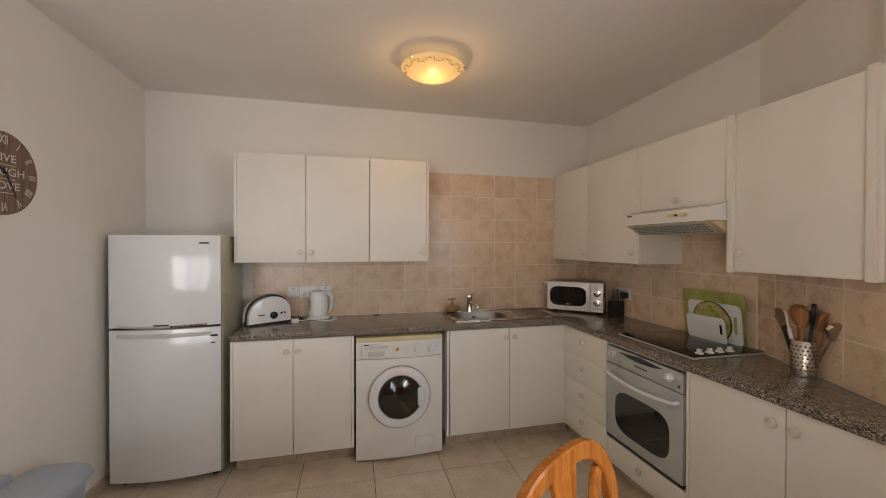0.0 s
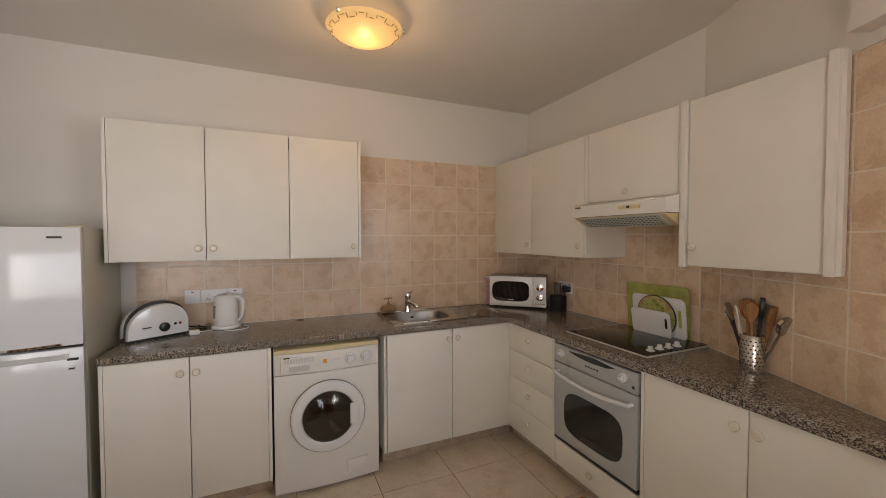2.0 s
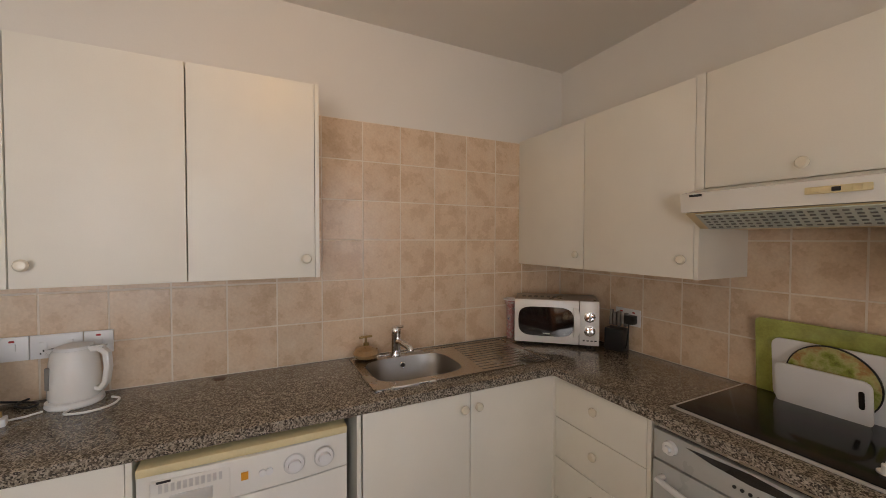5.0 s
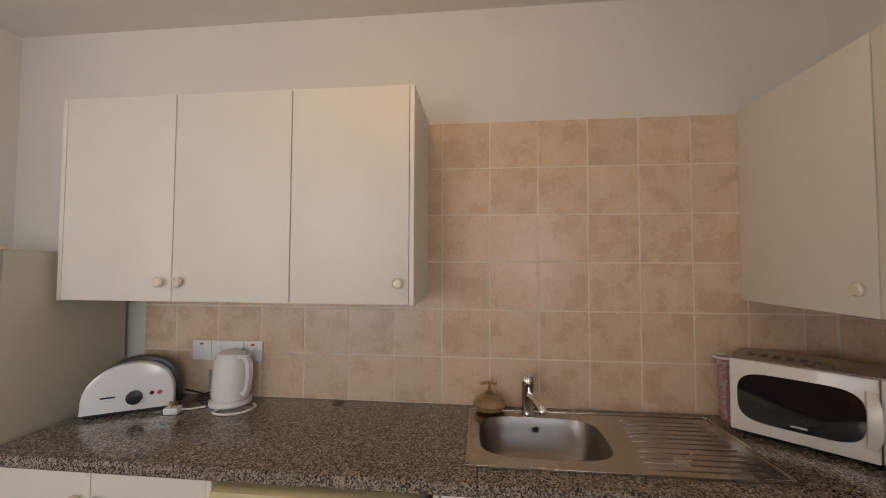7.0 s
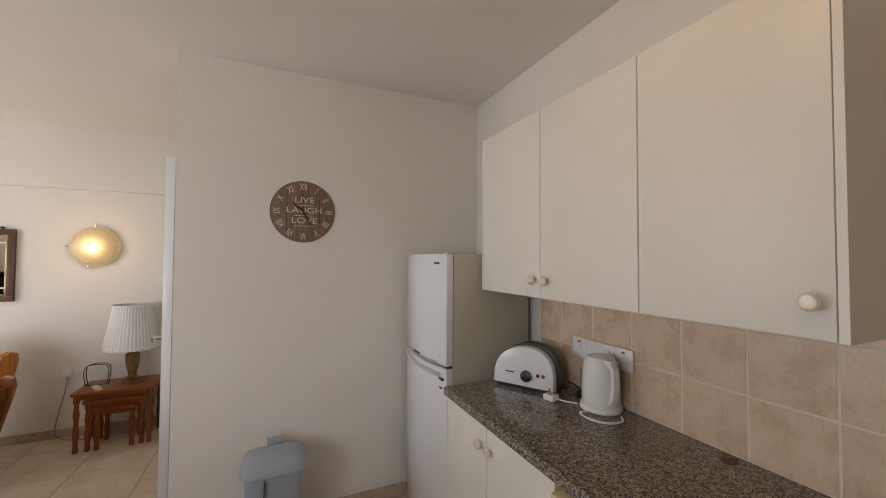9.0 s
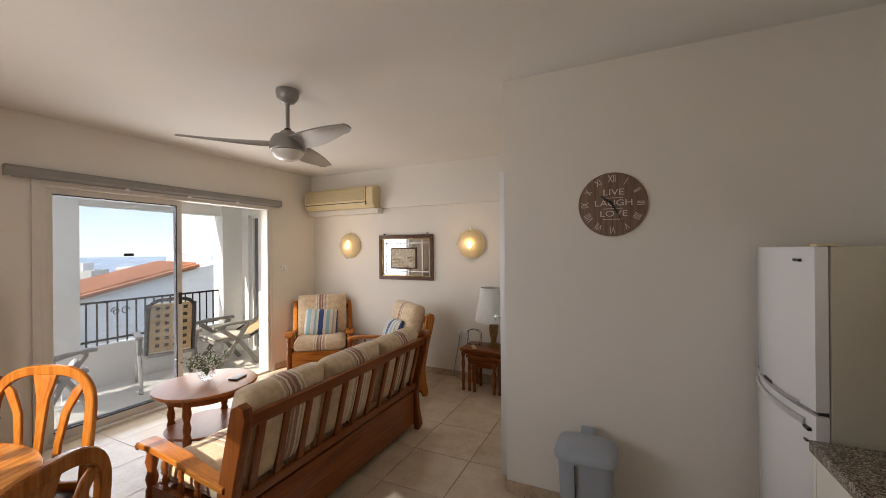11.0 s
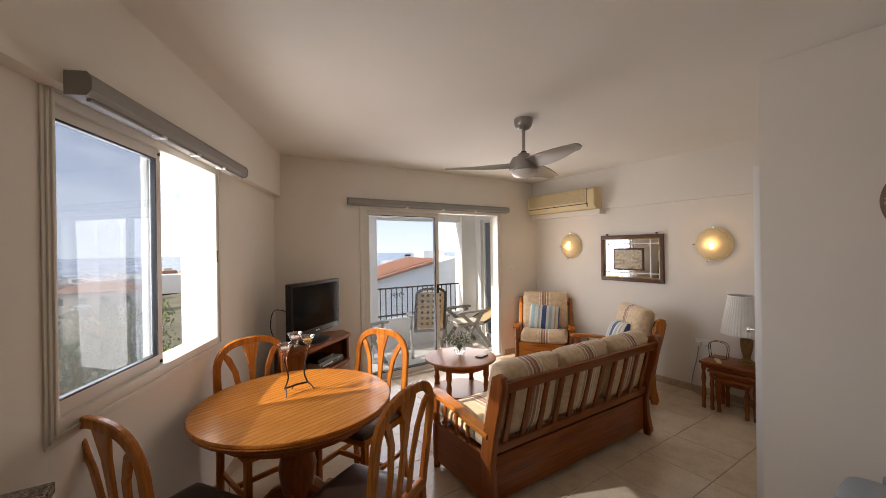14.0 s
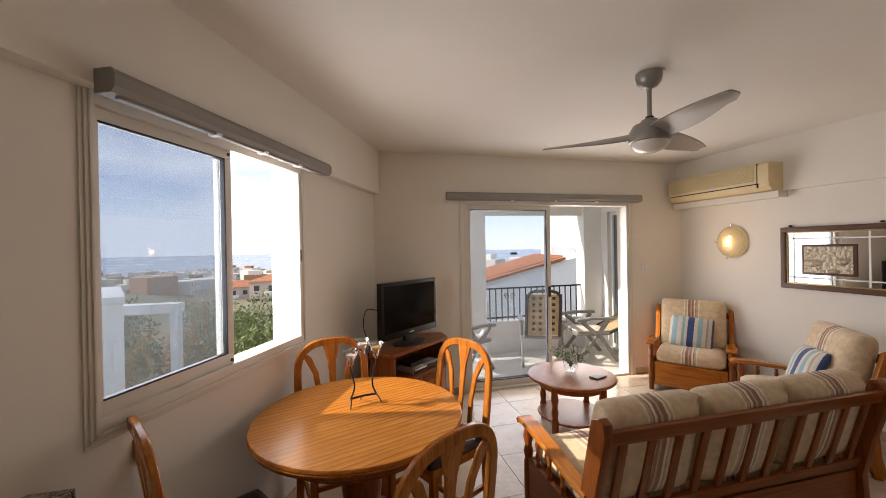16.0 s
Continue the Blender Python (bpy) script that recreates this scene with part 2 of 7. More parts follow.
PLASTER = surface("plaster", (0.80, 0.765, 0.70), 0.85, vary=0.03, scale=1.3, fine=160, relief=0.10)
CEILING = surface("ceiling_paint", (0.80, 0.77, 0.715), 0.9, vary=0.03, scale=1.0, fine=140, relief=0.08)
WHITEOUT = surface("exterior_plaster", (0.87, 0.87, 0.85), 0.9, vary=0.05, scale=2.0, fine=70, relief=0.25)
LAMINATE = surface("cream_laminate", (0.81, 0.785, 0.70), 0.42, vary=0.04, scale=3.0, fine=220, relief=0.05)
EDGE = surface("cabinet_edge", (0.74, 0.70, 0.62), 0.45, vary=0.05)
DARKGAP = surface("dark_cavity", (0.03, 0.028, 0.025), 0.8)
KNOB = surface("cream_knob", (0.78, 0.72, 0.58), 0.25, vary=0.05, coat=0.4)
GRANITE = granite_mat()
WALLTILE = tile_mat("wall_tile", [(0.25, (0.68, 0.48, 0.315)), (0.46, (0.76, 0.575, 0.40)), (0.72, (0.82, 0.67, 0.505))], 0.26, 11, 0.07)
GROUT = surface("tile_grout", (0.84, 0.74, 0.62), 0.9, vary=0.08, scale=5)
FLOORTILE = tile_mat("floor_tile", [(0.3, (0.59, 0.48, 0.35)), (0.5, (0.69, 0.585, 0.45)), (0.7, (0.75, 0.66, 0.53))], 0.13, 6, 0.06, 0.025)
FLOORGROUT = surface("floor_grout", (0.17, 0.13, 0.095), 0.9)
KICKTILE = tile_mat("kick_tile", [(0.3, (0.42, 0.31, 0.22)), (0.5, (0.55, 0.43, 0.32)), (0.7, (0.62, 0.5, 0.38))], 0.35, 16)
WHITEENAMEL = surface("white_enamel", (0.78, 0.79, 0.79), 0.12, vary=0.02, scale=2, fine=300, relief=0.02, spread=0.05, coat=0.3)
APPLIANCE = surface("appliance_white", (0.80, 0.79, 0.74), 0.26, vary=0.02, scale=4, spread=0.03, coat=0.2, relief=0.0)
# cream fridge sides; the shade on them is put into this darker colour
FRIDGESHADE = surface("shaded_fridge_side", (0.50, 0.475, 0.38), 0.34, vary=0.02, scale=2, spread=0.04, fine=300, relief=0.03)
MICROWHITE = surface("microwave_front", (0.82, 0.81, 0.775), 0.24, vary=0.02, spread=0.04, coat=0.2, relief=0)
HOBGLASS = surface("hob_glass", (0.008, 0.008, 0.009), 0.12, vary=0.02, spread=0.03, relief=0)
HOBGLASS.node_tree.nodes["Principled BSDF"].inputs["Specular IOR Level"].default_value = 0.22
YELLOWED = surface("yellowed_plastic", (0.72, 0.62, 0.36), 0.45, vary=0.1)
AGEDPLASTIC = surface("aged_plastic", (0.74, 0.60, 0.35), 0.42, vary=0.06)
STEEL = surface("brushed_steel", (0.52, 0.475, 0.42), 0.26, 1.0, vary=0.08, scale=5, fine=260, relief=0.04)
CHROME = surface("chrome", (0.82, 0.82, 0.83), 0.07, 1.0, vary=0.02, spread=0.03, relief=0)
BLACKGLASS = surface("black_glass", (0.012, 0.012, 0.013), 0.06, vary=0.02, spread=0.03, relief=0, coat=0.5)
BLACK = surface("black_plastic", (0.018, 0.018, 0.019), 0.35, vary=0.1)
GREYPLASTIC = surface("bin_grey_plastic", (0.36, 0.41, 0.47), 0.45, vary=0.05, fine=200, relief=0.06)
SILVER = surface("silver_plastic", (0.62, 0.62, 0.60), 0.32, 0.3, vary=0.04)
OVENGREY = surface("oven_grey_enamel", (0.46, 0.475, 0.465), 0.3, vary=0.03, coat=0.2)
ALU = surface("cream_aluminium", (0.72, 0.69, 0.63), 0.4, 0.0, vary=0.04, relief=0.02)
BLINDGREY = surface("blind_fabric", (0.29, 0.28, 0.265), 0.7, vary=0.06, fine=300, relief=0.1)
PINE_X = wood("pine_x", (0.33, 0.092, 0.014), (0.53, 0.188, 0.031), 0.24, 0)
PINE_Y = wood("pine_y", (0.33, 0.092, 0.014), (0.53, 0.188, 0.031), 0.24, 1)
PINE_Z = wood("pine_z", (0.33, 0.092, 0.014), (0.53, 0.188, 0.031), 0.24, 2)
DARK_X = wood("dark_pine_x", (0.17, 0.043, 0.010), (0.30, 0.088, 0.020), 0.3, 0)
DARK_Y = wood("dark_pine_y", (0.17, 0.043, 0.010), (0.30, 0.088, 0.020), 0.3, 1)
DARK_Z = wood("dark_pine_z", (0.17, 0.043, 0.010), (0.30, 0.088, 0.020), 0.3, 2)
TABLETOP = veneer()
# pine of the coffee table top, lightened in colour for the sun on it
SUNPINE = wood("sunlit_pine", (0.24, 0.066, 0.012), (0.40, 0.13, 0.026), 0.34, 0)
SEATLEATHER = surface("brown_leatherette", (0.045, 0.02, 0.012), 0.4, vary=0.15, fine=260, relief=0.25)
CR, TN, MV, WH = (0.70, 0.54, 0.355), (0.57, 0.41, 0.25), (0.33, 0.16, 0.12), (0.80, 0.71, 0.57)
SOFASTOPS = [(0.0, CR), (0.36, WH), (0.385, TN), (0.41, WH), (0.43, MV), (0.475, TN), (0.50, MV), (0.53, WH), (0.555, MV), (0.57, TN), (0.60, WH), (0.625, CR)]
SOFACLOTH = stripes("sofa_cloth", SOFASTOPS, 0, 0.56)
BL, AQ, IV = (0.035, 0.07, 0.20), (0.28, 0.45, 0.50), (0.66, 0.62, 0.54)
PILLOWSTOPS = [(0.0, IV), (0.08, AQ), (0.2, IV), (0.3, AQ), (0.36, IV), (0.42, BL), (0.56, IV), (0.64, AQ), (0.74, IV), (0.82, (0.45, 0.38, 0.3)), (0.86, IV), (0.93, BL)]
PILLOWCLOTH = stripes("pillow_cloth", PILLOWSTOPS, 0, 0.43, mottled=0.06)
FANGREY = surface("fan_grey", (0.30, 0.285, 0.265), 0.35, 0.35, vary=0.05)
FROST = surface("frosted_glass", (0.75, 0.72, 0.68), 0.2, vary=0.05, coat=0.3)
TVSCREEN = surface("tv_screen", (0.005, 0.005, 0.006), 0.10, vary=0.05, relief=0)
TVSCREEN.node_tree.nodes["Principled BSDF"].inputs["Specular IOR Level"].default_value = 0.12
TVCASE = surface("tv_case", (0.008, 0.008, 0.009), 0.3, vary=0.05, relief=0)
TVCASE.node_tree.nodes["Principled BSDF"].inputs["Specular IOR Level"].default_value = 0.3
PANE = glass("window_glass", (0.93, 0.95, 0.975), dust=0.004)
CLEARGLASS = glass("clear_glass", (0.93, 0.95, 0.95), 0.02, 0.02)
TREEGREEN = surface("tree_leaves", (0.22, 0.27, 0.10), 0.6, vary=0.5, scale=1.5, fine=9)
MIRROR = surface("mirror", (0.9, 0.9, 0.9), 0.01, 1.0, vary=0.0, spread=0.01, relief=0)
BRASS = surface("aged_brass", (0.42, 0.30, 0.13), 0.35, 1.0, vary=0.12)
IRON = surface("dark_iron", (0.025, 0.02, 0.018), 0.5, 0.6)
LAMPGLASS = lit_shade("lamp_glass", (1.0, 0.62, 0.24), 0.30, (0.50, 0.36, 0.18))
WALLGLASS = lit_shade("wall_lamp_glass", (1.0, 0.68, 0.30), 0.14, (0.56, 0.46, 0.28))
MEANDER = surface("gold_pattern", (0.45, 0.25, 0.07), 0.5)
BULBGLOW = lit_shade("bulb_glow", (1.0, 0.78, 0.40), 5.0, (1, 0.9, 0.7))
SHADECLOTH = surface("pleated_shade_cloth", (0.74, 0.73, 0.69), 0.85, vary=0.05, fine=300, relief=0.2)
WHITEPVC = surface("white_plastic", (0.80, 0.80, 0.79), 0.35, vary=0.02)
RED = surface("red_plastic", (0.45, 0.02, 0.015), 0.35)
GREEN = surface("foliage", (0.15, 0.24, 0.06), 0.7, vary=0.4, scale=3, fine=30)


# ---- building helpers ----
def finish(bm, name, smooth=35):
    me = bpy.data.meshes.new(name)
    bm.normal_update()
    bm.to_mesh(me)
    bm.free()
    if smooth:
        me.polygons.foreach_set("use_smooth", [True] * len(me.polygons))
        me.set_sharp_from_angle(angle=radians(smooth))
    return me


def part(name, bm, material, parent=None, label="", m=None, smooth=35):
    """Links a bmesh as one mesh object under a thing or a part."""
    me = finish(bm, name, smooth)
    me.materials.append(material)
    ob = new(name, me)
    if parent:
        ob.parent = parent
    if m is not None:
        ob.matrix_basis = m
    return tagged(ob, label)


def thing(name, label, category, m=None, group=""):
    ob = new(name)
    ob.empty_display_size = 0.1
    if m is not None:
        ob.matrix_basis = m
    return tagged(ob, label, category, group)


def setting(name, bm, material, label="", smooth=0, m=None, category=""):
    return tagged(part(name, bm, material, None, label, m, smooth), "", category or name.split("_")[0], "", "structure")


def box(bm, x0, x1, y0, y1, z0, z1, bevel=0.0, m=None, seg=2):
    c = Matrix.Translation(((x0 + x1) / 2, (y0 + y1) / 2, (z0 + z1) / 2)) @ Matrix.Diagonal((abs(x1 - x0), abs(y1 - y0), abs(z1 - z0), 1))
    vs = bmesh.ops.create_cube(bm, size=1.0, matrix=(m @ c) if m is not None else c)["verts"]
    if bevel:
        es = list({e for v in vs for e in v.link_edges})
        bmesh.ops.bevel(bm, geom=es, offset=bevel, segments=seg, affect="EDGES", profile=0.6, clamp_overlap=True)
    return bm


def B(*args, **kw):
    return box(bmesh.new(), *args, **kw)


def lathe(bm, profile, seg=24, m=None):
    """Turns (radius, height) pairs round the local z axis."""
    rings = []
    for r, z in profile:
        if r < 1e-5:
            rings.append([bm.verts.new((m @ Vector((0, 0, z))) if m is not None else (0, 0, z))])
        else:
            ring = []
            for i in range(seg):
                a = 2 * math.pi * i / seg
                p = Vector((r * math.cos(a), r * math.sin(a), z))
                ring.append(bm.verts.new(m @ p if m is not None else p))
            rings.append(ring)
    for a, b in zip(rings, rings[1:]):
        for i in range(seg):
            j = (i + 1) % seg
            if len(a) == 1 and len(b) == 1:
                continue
            if len(a) == 1:
                bm.faces.new((a[0], b[j], b[i]))
            elif len(b) == 1:
                bm.faces.new((a[i], a[j], b[0]))
            else:
                bm.faces.new((a[i], a[j], b[j], b[i]))
    for ring, flip in ((rings[0], True), (rings[-1], False)):
        if len(ring) > 1 and profile[0] != profile[-1]:
            bm.faces.new(ring[::-1] if flip else ring)
    bmesh.ops.recalc_face_normals(bm, faces=bm.faces[:])
    return bm


def L(profile, seg=24, m=None):
    return lathe(bmesh.new(), profile, seg, m)


def prism(bm, pts, z0, z1, m=None, bevel=0.0):
    """Extrudes an outline in the local xy plane from z0 to z1."""
    lo = [bm.verts.new((m @ Vector((x, y, z0))) if m is not None else (x, y, z0)) for x, y in pts]
    hi = [bm.verts.new((m @ Vector((x, y, z1))) if m is not None else (x, y, z1)) for x, y in pts]
    n = len(pts)
    fs = [bm.faces.new(lo[::-1]), bm.faces.new(hi)] + [bm.faces.new((lo[i], lo[(i + 1) % n], hi[(i + 1) % n], hi[i])) for i in range(n)]
    bmesh.ops.recalc_face_normals(bm, faces=fs)
    if bevel:
        es = list({e for f in fs[:2] for e in f.edges})
        bmesh.ops.bevel(bm, geom=es, offset=bevel, segments=2, affect="EDGES", profile=0.6, clamp_overlap=True)
    return bm


def P(pts, z0, z1, m=None, bevel=0.0):
    return prism(bmesh.new(), pts, z0, z1, m, bevel)


def tube(bm, pts, r, seg=8, taper=None):
    """A round bar through a line of points."""
    pts = [Vector(p) for p in pts]
    if 4 <= len(pts) <= 10:     # round off the bends of a cord or bar
        ext = [pts[0], *pts, pts[-1]]
        fine = []
        for a, b, c, d in zip(ext, ext[1:], ext[2:], ext[3:]):
            for k in range(5):
                t = k / 5
                fine.append(0.5 * ((2 * b) + (c - a) * t + (2 * a - 5 * b + 4 * c - d) * t * t + (3 * b - a - 3 * c + d) * t ** 3))
        pts = fine + [pts[-1]]
    rings = []
    side = None
    for i, p in enumerate(pts):
        d = (pts[min(i + 1, len(pts) - 1)] - pts[max(i - 1, 0)]).normalized()
        if side is None:
            side = d.orthogonal().normalized()
        else:
            side = (side - d * side.dot(d)).normalized()
        up = d.cross(side)
        rr = r if taper is None else r + (taper - r) * i / (len(pts) - 1)
        rings.append([bm.verts.new(p + rr * (math.cos(2 * math.pi * k / seg) * side + math.sin(2 * math.pi * k / seg) * up)) for k in range(seg)])
    for a, b in zip(rings, rings[1:]):
        for k in range(seg):
            bm.faces.new((a[k], a[(k + 1) % seg], b[(k + 1) % seg], b[k]))
    bm.faces.new(rings[0][::-1])
    bm.faces.new(rings[-1])
    return bm


def T(pts, r, seg=8, taper=None):
    return tube(bmesh.new(), pts, r, seg, taper)


def ribbon(bm, pts, half_w, half_t, wide=(0, 1, 0)):
    """A flat bar through a line of points: half_w along the wide axis, half_t across it; each may be a list."""
    pts = [Vector(p) for p in pts]
    w = Vector(wide).normalized()
    rings = []
    for i, p in enumerate(pts):
        d = (pts[min(i + 1, len(pts) - 1)] - pts[max(i - 1, 0)]).normalized()
        n = d.cross(w).normalized()
        hw = half_w[i] if isinstance(half_w, (list, tuple)) else half_w
        ht = half_t[i] if isinstance(half_t, (list, tuple)) else half_t
        c = 0.35 * min(hw, ht)
        rings.append([bm.verts.new(p + a * w + b * n) for a, b in ((-hw, -ht + c), (-hw + c, -ht), (hw - c, -ht), (hw, -ht + c), (hw, ht - c), (hw - c, ht), (-hw + c, ht), (-hw, ht - c))])
    for a, b in zip(rings, rings[1:]):
        for k in range(8):
            bm.faces.new((a[k], a[(k + 1) % 8], b[(k + 1) % 8], b[k]))
    bm.faces.new(rings[0][::-1])
    bm.faces.new(rings[-1])
    bmesh.ops.recalc_face_normals(bm, faces=bm.faces[:])
    return bm


def R(pts, half_w, half_t, wide=(0, 1, 0)):
    return ribbon(bmesh.new(), pts, half_w, half_t, wide)


def cushion(sx, sy, sz, puff=0.25, n=10, wob=0.006):
    """A stuffed cushion, fuller in the middle, with soft edges, centred on the origin."""
    bm = bmesh.new()
    g = bmesh.ops.create_grid(bm, x_segments=n, y_segments=n, size=0.5)["verts"]
    top = {(round(v.co.x * n), round(v.co.y * n)): v for v in g}
    geo = bmesh.ops.extrude_face_region(bm, geom=bm.faces[:])
    up = [e for e in geo["geom"] if isinstance(e, bmesh.types.BMVert)]
    low = set(top.values())
    for v in bm.verts:
        x, y = v.co.x * 2, v.co.y * 2
        s = -1 if v in low else 1
        f = (1 - abs(x) ** 4) * (1 - abs(y) ** 4)
        rim = 1 - 0.05 * (abs(x) ** 6 + abs(y) ** 6) * 0.5
        h = (1 - puff) * 0.5 * (0.55 + 0.45 * min(1, 6 * f)) + puff * 0.5 * f
        w = wob * noise.noise((x * 2.1 + sx * 7, y * 2.1, s * 1.3 + sz * 9))
        v.co = Vector((x * sx / 2 * rim, y * sy / 2 * rim, s * h * sz + w))
    bmesh.ops.recalc_face_normals(bm, faces=bm.faces[:])
    bmesh.ops.subdivide_edges(bm, edges=[e for e in bm.edges if (e.verts[0] in low) != (e.verts[1] in low)], cuts=1)
    bmesh.ops.smooth_vert(bm, verts=bm.verts[:], factor=0.35, use_axis_x=True, use_axis_y=True, use_axis_z=True)
    return bm


def writing(name, body, size, m, material, parent, align="CENTER", depth=0.0006):
    """Lettering in the built-in font, turned into a mesh."""
    cu = bpy.data.curves.new(name, "FONT")
    cu.body, cu.size, cu.align_x, cu.align_y, cu.extrude = body, size, align, "CENTER", depth
    tmp = new(name, cu)
    dg = bpy.context.evaluated_depsgraph_get()
    me = bpy.data.meshes.new_from_object(tmp.evaluated_get(dg))
    bpy.data.objects.remove(tmp)
    me.materials.clear()
    me.materials.append(material)
    ob = new(name, me)
    ob.parent = parent
    ob.matrix_basis = m
    return ob


def walling(bm, length, z0, z1, thick, openings, m):
    """A wall along local x, from y = 0 outwards, with openings (s0, s1, low, high) cut right through, as one closed mesh."""
    xs = sorted({0.0, length, *(v for o in openings for v in o[:2])})
    zs = sorted({z0, z1, *(min(max(v, z0), z1) for o in openings for v in o[2:])})
    solid = {(i, k) for i in range(len(xs) - 1) for k in range(len(zs) - 1)
             if not any(o[0] < (xs[i] + xs[i + 1]) / 2 < o[1] and o[2] < (zs[k] + zs[k + 1]) / 2 < o[3] for o in openings)}
    made = {}

    def v(i, y, k):
        if (i, y, k) not in made:
            made[i, y, k] = bm.verts.new(m @ Vector((xs[i], thick * y, zs[k])))
        return made[i, y, k]
    for i, k in solid:
        bm.faces.new((v(i, 0, k), v(i + 1, 0, k), v(i + 1, 0, k + 1), v(i, 0, k + 1)))
        bm.faces.new((v(i, 1, k + 1), v(i + 1, 1, k + 1), v(i + 1, 1, k), v(i, 1, k)))
        for di, dk, a, b in ((-1, 0, (i, k), (i, k + 1)), (1, 0, (i + 1, k + 1), (i + 1, k)), (0, -1, (i + 1, k), (i, k)), (0, 1, (i, k + 1), (i + 1, k + 1))):
            if (i + di, k + dk) not in solid:
                bm.faces.new((v(a[0], 0, a[1]), v(b[0], 0, b[1]), v(b[0], 1, b[1]), v(a[0], 1, a[1])))
    bmesh.ops.recalc_face_normals(bm, faces=bm.faces[:])
    return bm


# ---- setting ----
WIN = (1.322, 2.605, 0.985, 2.145)     # window opening along the slanting wall, and its heights
DOOR = (-2.235, -0.135, 0.0, 2.09)    # balcony door opening along x
floor = setting("floor", P([(XM - 0.1, YD - 0.12), (0.87, YD - 0.12), (2.75, 2.0), (2.75, YS + 0.1), (XM - 0.1, YS + 0.1)], -0.12, -0.004), FLOORGROUT, "beige floor of square glazed tiles with dark joints")
setting("ceiling", P([(XM - 0.1, YD - 0.1), (0.95, YD - 0.1), (2.75, 2.0), (2.75, YS + 0.1), (XM - 0.1, YS + 0.1)], CEIL, CEIL + 0.15), CEILING, "plain off-white painted ceiling")
wall_sink = setting("wall_north", B(XC - 0.2, XR + 0.2, YS, YS + 0.2, 0, CEIL), PLASTER, "cream plaster wall behind the sink, part tiled")
wall_hob = setting("wall_east", P([(XR, BEND[1]), (XR, YS), (XR + 0.2, YS), (XR + 0.2, BEND[1] - 0.09)], 0, CEIL), PLASTER, "cream plaster wall behind the hob, part tiled")
wall_slant = setting("wall_slanting", walling(bmesh.new(), SLEN, 0, CEIL, 0.22, [WIN], Matrix.Identity(4)), PLASTER, "cream plaster wall with a sliding window", m=SLANT_M)
setting("wall_south", walling(bmesh.new(), 0.95 - XM + 0.2, 0, CEIL, 0.2, [(0.95 - DOOR[1], 0.95 - DOOR[0], DOOR[2], DOOR[3])], pose(0.95, YD, 0, 0, 0, 180)), PLASTER, "cream plaster wall with a balcony door")
setting("wall_west", B(XM - 0.2, XM, YD, 2.9, 0, CEIL), PLASTER, "off-white plaster wall with lamps and a mirror")
setting("wall_clock", B(XC - 0.14, XC, YC, YS, 0, CEIL), PLASTER, "cream plaster wall end with a clock")
setting("wall_passage", B(XM, XC - 0.14, 2.7, 2.9, 0, CEIL), PLASTER, "plain plaster wall closing the passage")
setting("beam_west", B(XM, XM + 0.055, YD, 2.7, 2.085, CEIL), PLASTER, "shallow plaster beam along the wall head", category="beam")
setting("beam_ledge", B(XM + 0.0, XM + 0.12, YD, -0.36, 2.02, 2.085), PLASTER, "plaster ledge under the air conditioner", category="beam")
setting("beam_window", B(0.79, SLEN - 0.02, -0.07, 0, 2.15, CEIL), PLASTER, "shallow plaster beam over the window", m=SLANT_M, category="beam")

# skirting of cut tiles
for nm, bmx, mm in (("baseboard_west", B(XM, XM + 0.012, YD, 2.7, 0, 0.075, 0.003), None), ("baseboard_clock", B(XC, XC + 0.012, YC, YS, 0, 0.075, 0.003), None),
                    ("baseboard_end", B(XC - 0.14, XC, YC - 0.012, YC, 0, 0.075, 0.003), None),
                    ("baseboard_south_1", B(XM + 0.012, DOOR[0] - 0.08, YD, YD + 0.012, 0, 0.075, 0.003), None), ("baseboard_south_2", B(DOOR[1] + 0.08, 0.80, YD, YD + 0.012, 0, 0.075, 0.003), None),
                    ("baseboard_slanting", B(1.2, SLEN - 0.03, -0.012, 0, 0, 0.075, 0.003), SLANT_M)):
    setting(nm, bmx, KICKTILE, "beige tile skirting", m=mm)


def knob(parent, x, z, y=0.0, m=None):
    mm = (m or Matrix.Identity(4)) @ pose(x, y, z, 90, 0, 0)
    part("knob", L([(0.0, 0), (0.007, 0), (0.007, 0.008), (0.017, 0.012), (0.019, 0.02), (0.014, 0.027), (0, 0.029)], 16), KNOB, parent, "round cream knob", mm)


def door_panel(parent, x0, x1, z0, z1, name="door", t=0.018):
    """A flat laminate front on the local plane y = 0, facing -y."""
    return part(name, B(x0 + 0.002, x1 - 0.002, -t, 0, z0, z1, 0.0025), LAMINATE, parent)


def cabinet(label, m, w, z0, z1, depth, fronts, knobs, kick=None, name="kitchen_cabinet", side=0.016, group="", sides=(True, True), lid=True):
    """A cabinet: carcass behind the plane y = 0, fronts (x0, x1, z0, z1, kind) on it, knobs (x, z, front)."""
    c = thing(name, label, "cabinet", m, group)
    body = bmesh.new()
    for on, a in zip(sides, (0, w - side)):
        if on:
            box(body, a, a + side, -0.018, depth, z0, z1, 0.001)
    box(body, side, w - side, 0.001, depth, z0, z0 + 0.018)
    if lid:
        box(body, side, w - side, 0.001, depth, z1 - 0.018, z1 - 0.002)
    box(body, side, w - side, depth - 0.012, depth, z0 + 0.018, z1 - 0.018)
    part("body", body, LAMINATE, c, "", None, 0)
    made = []
    for x0, x1, a, b, kind in fronts:
        made.append(door_panel(c, x0, x1, a, b, kind))
    for x, z, i in knobs:
        knob(made[i], x, z, -0.018)
    return c


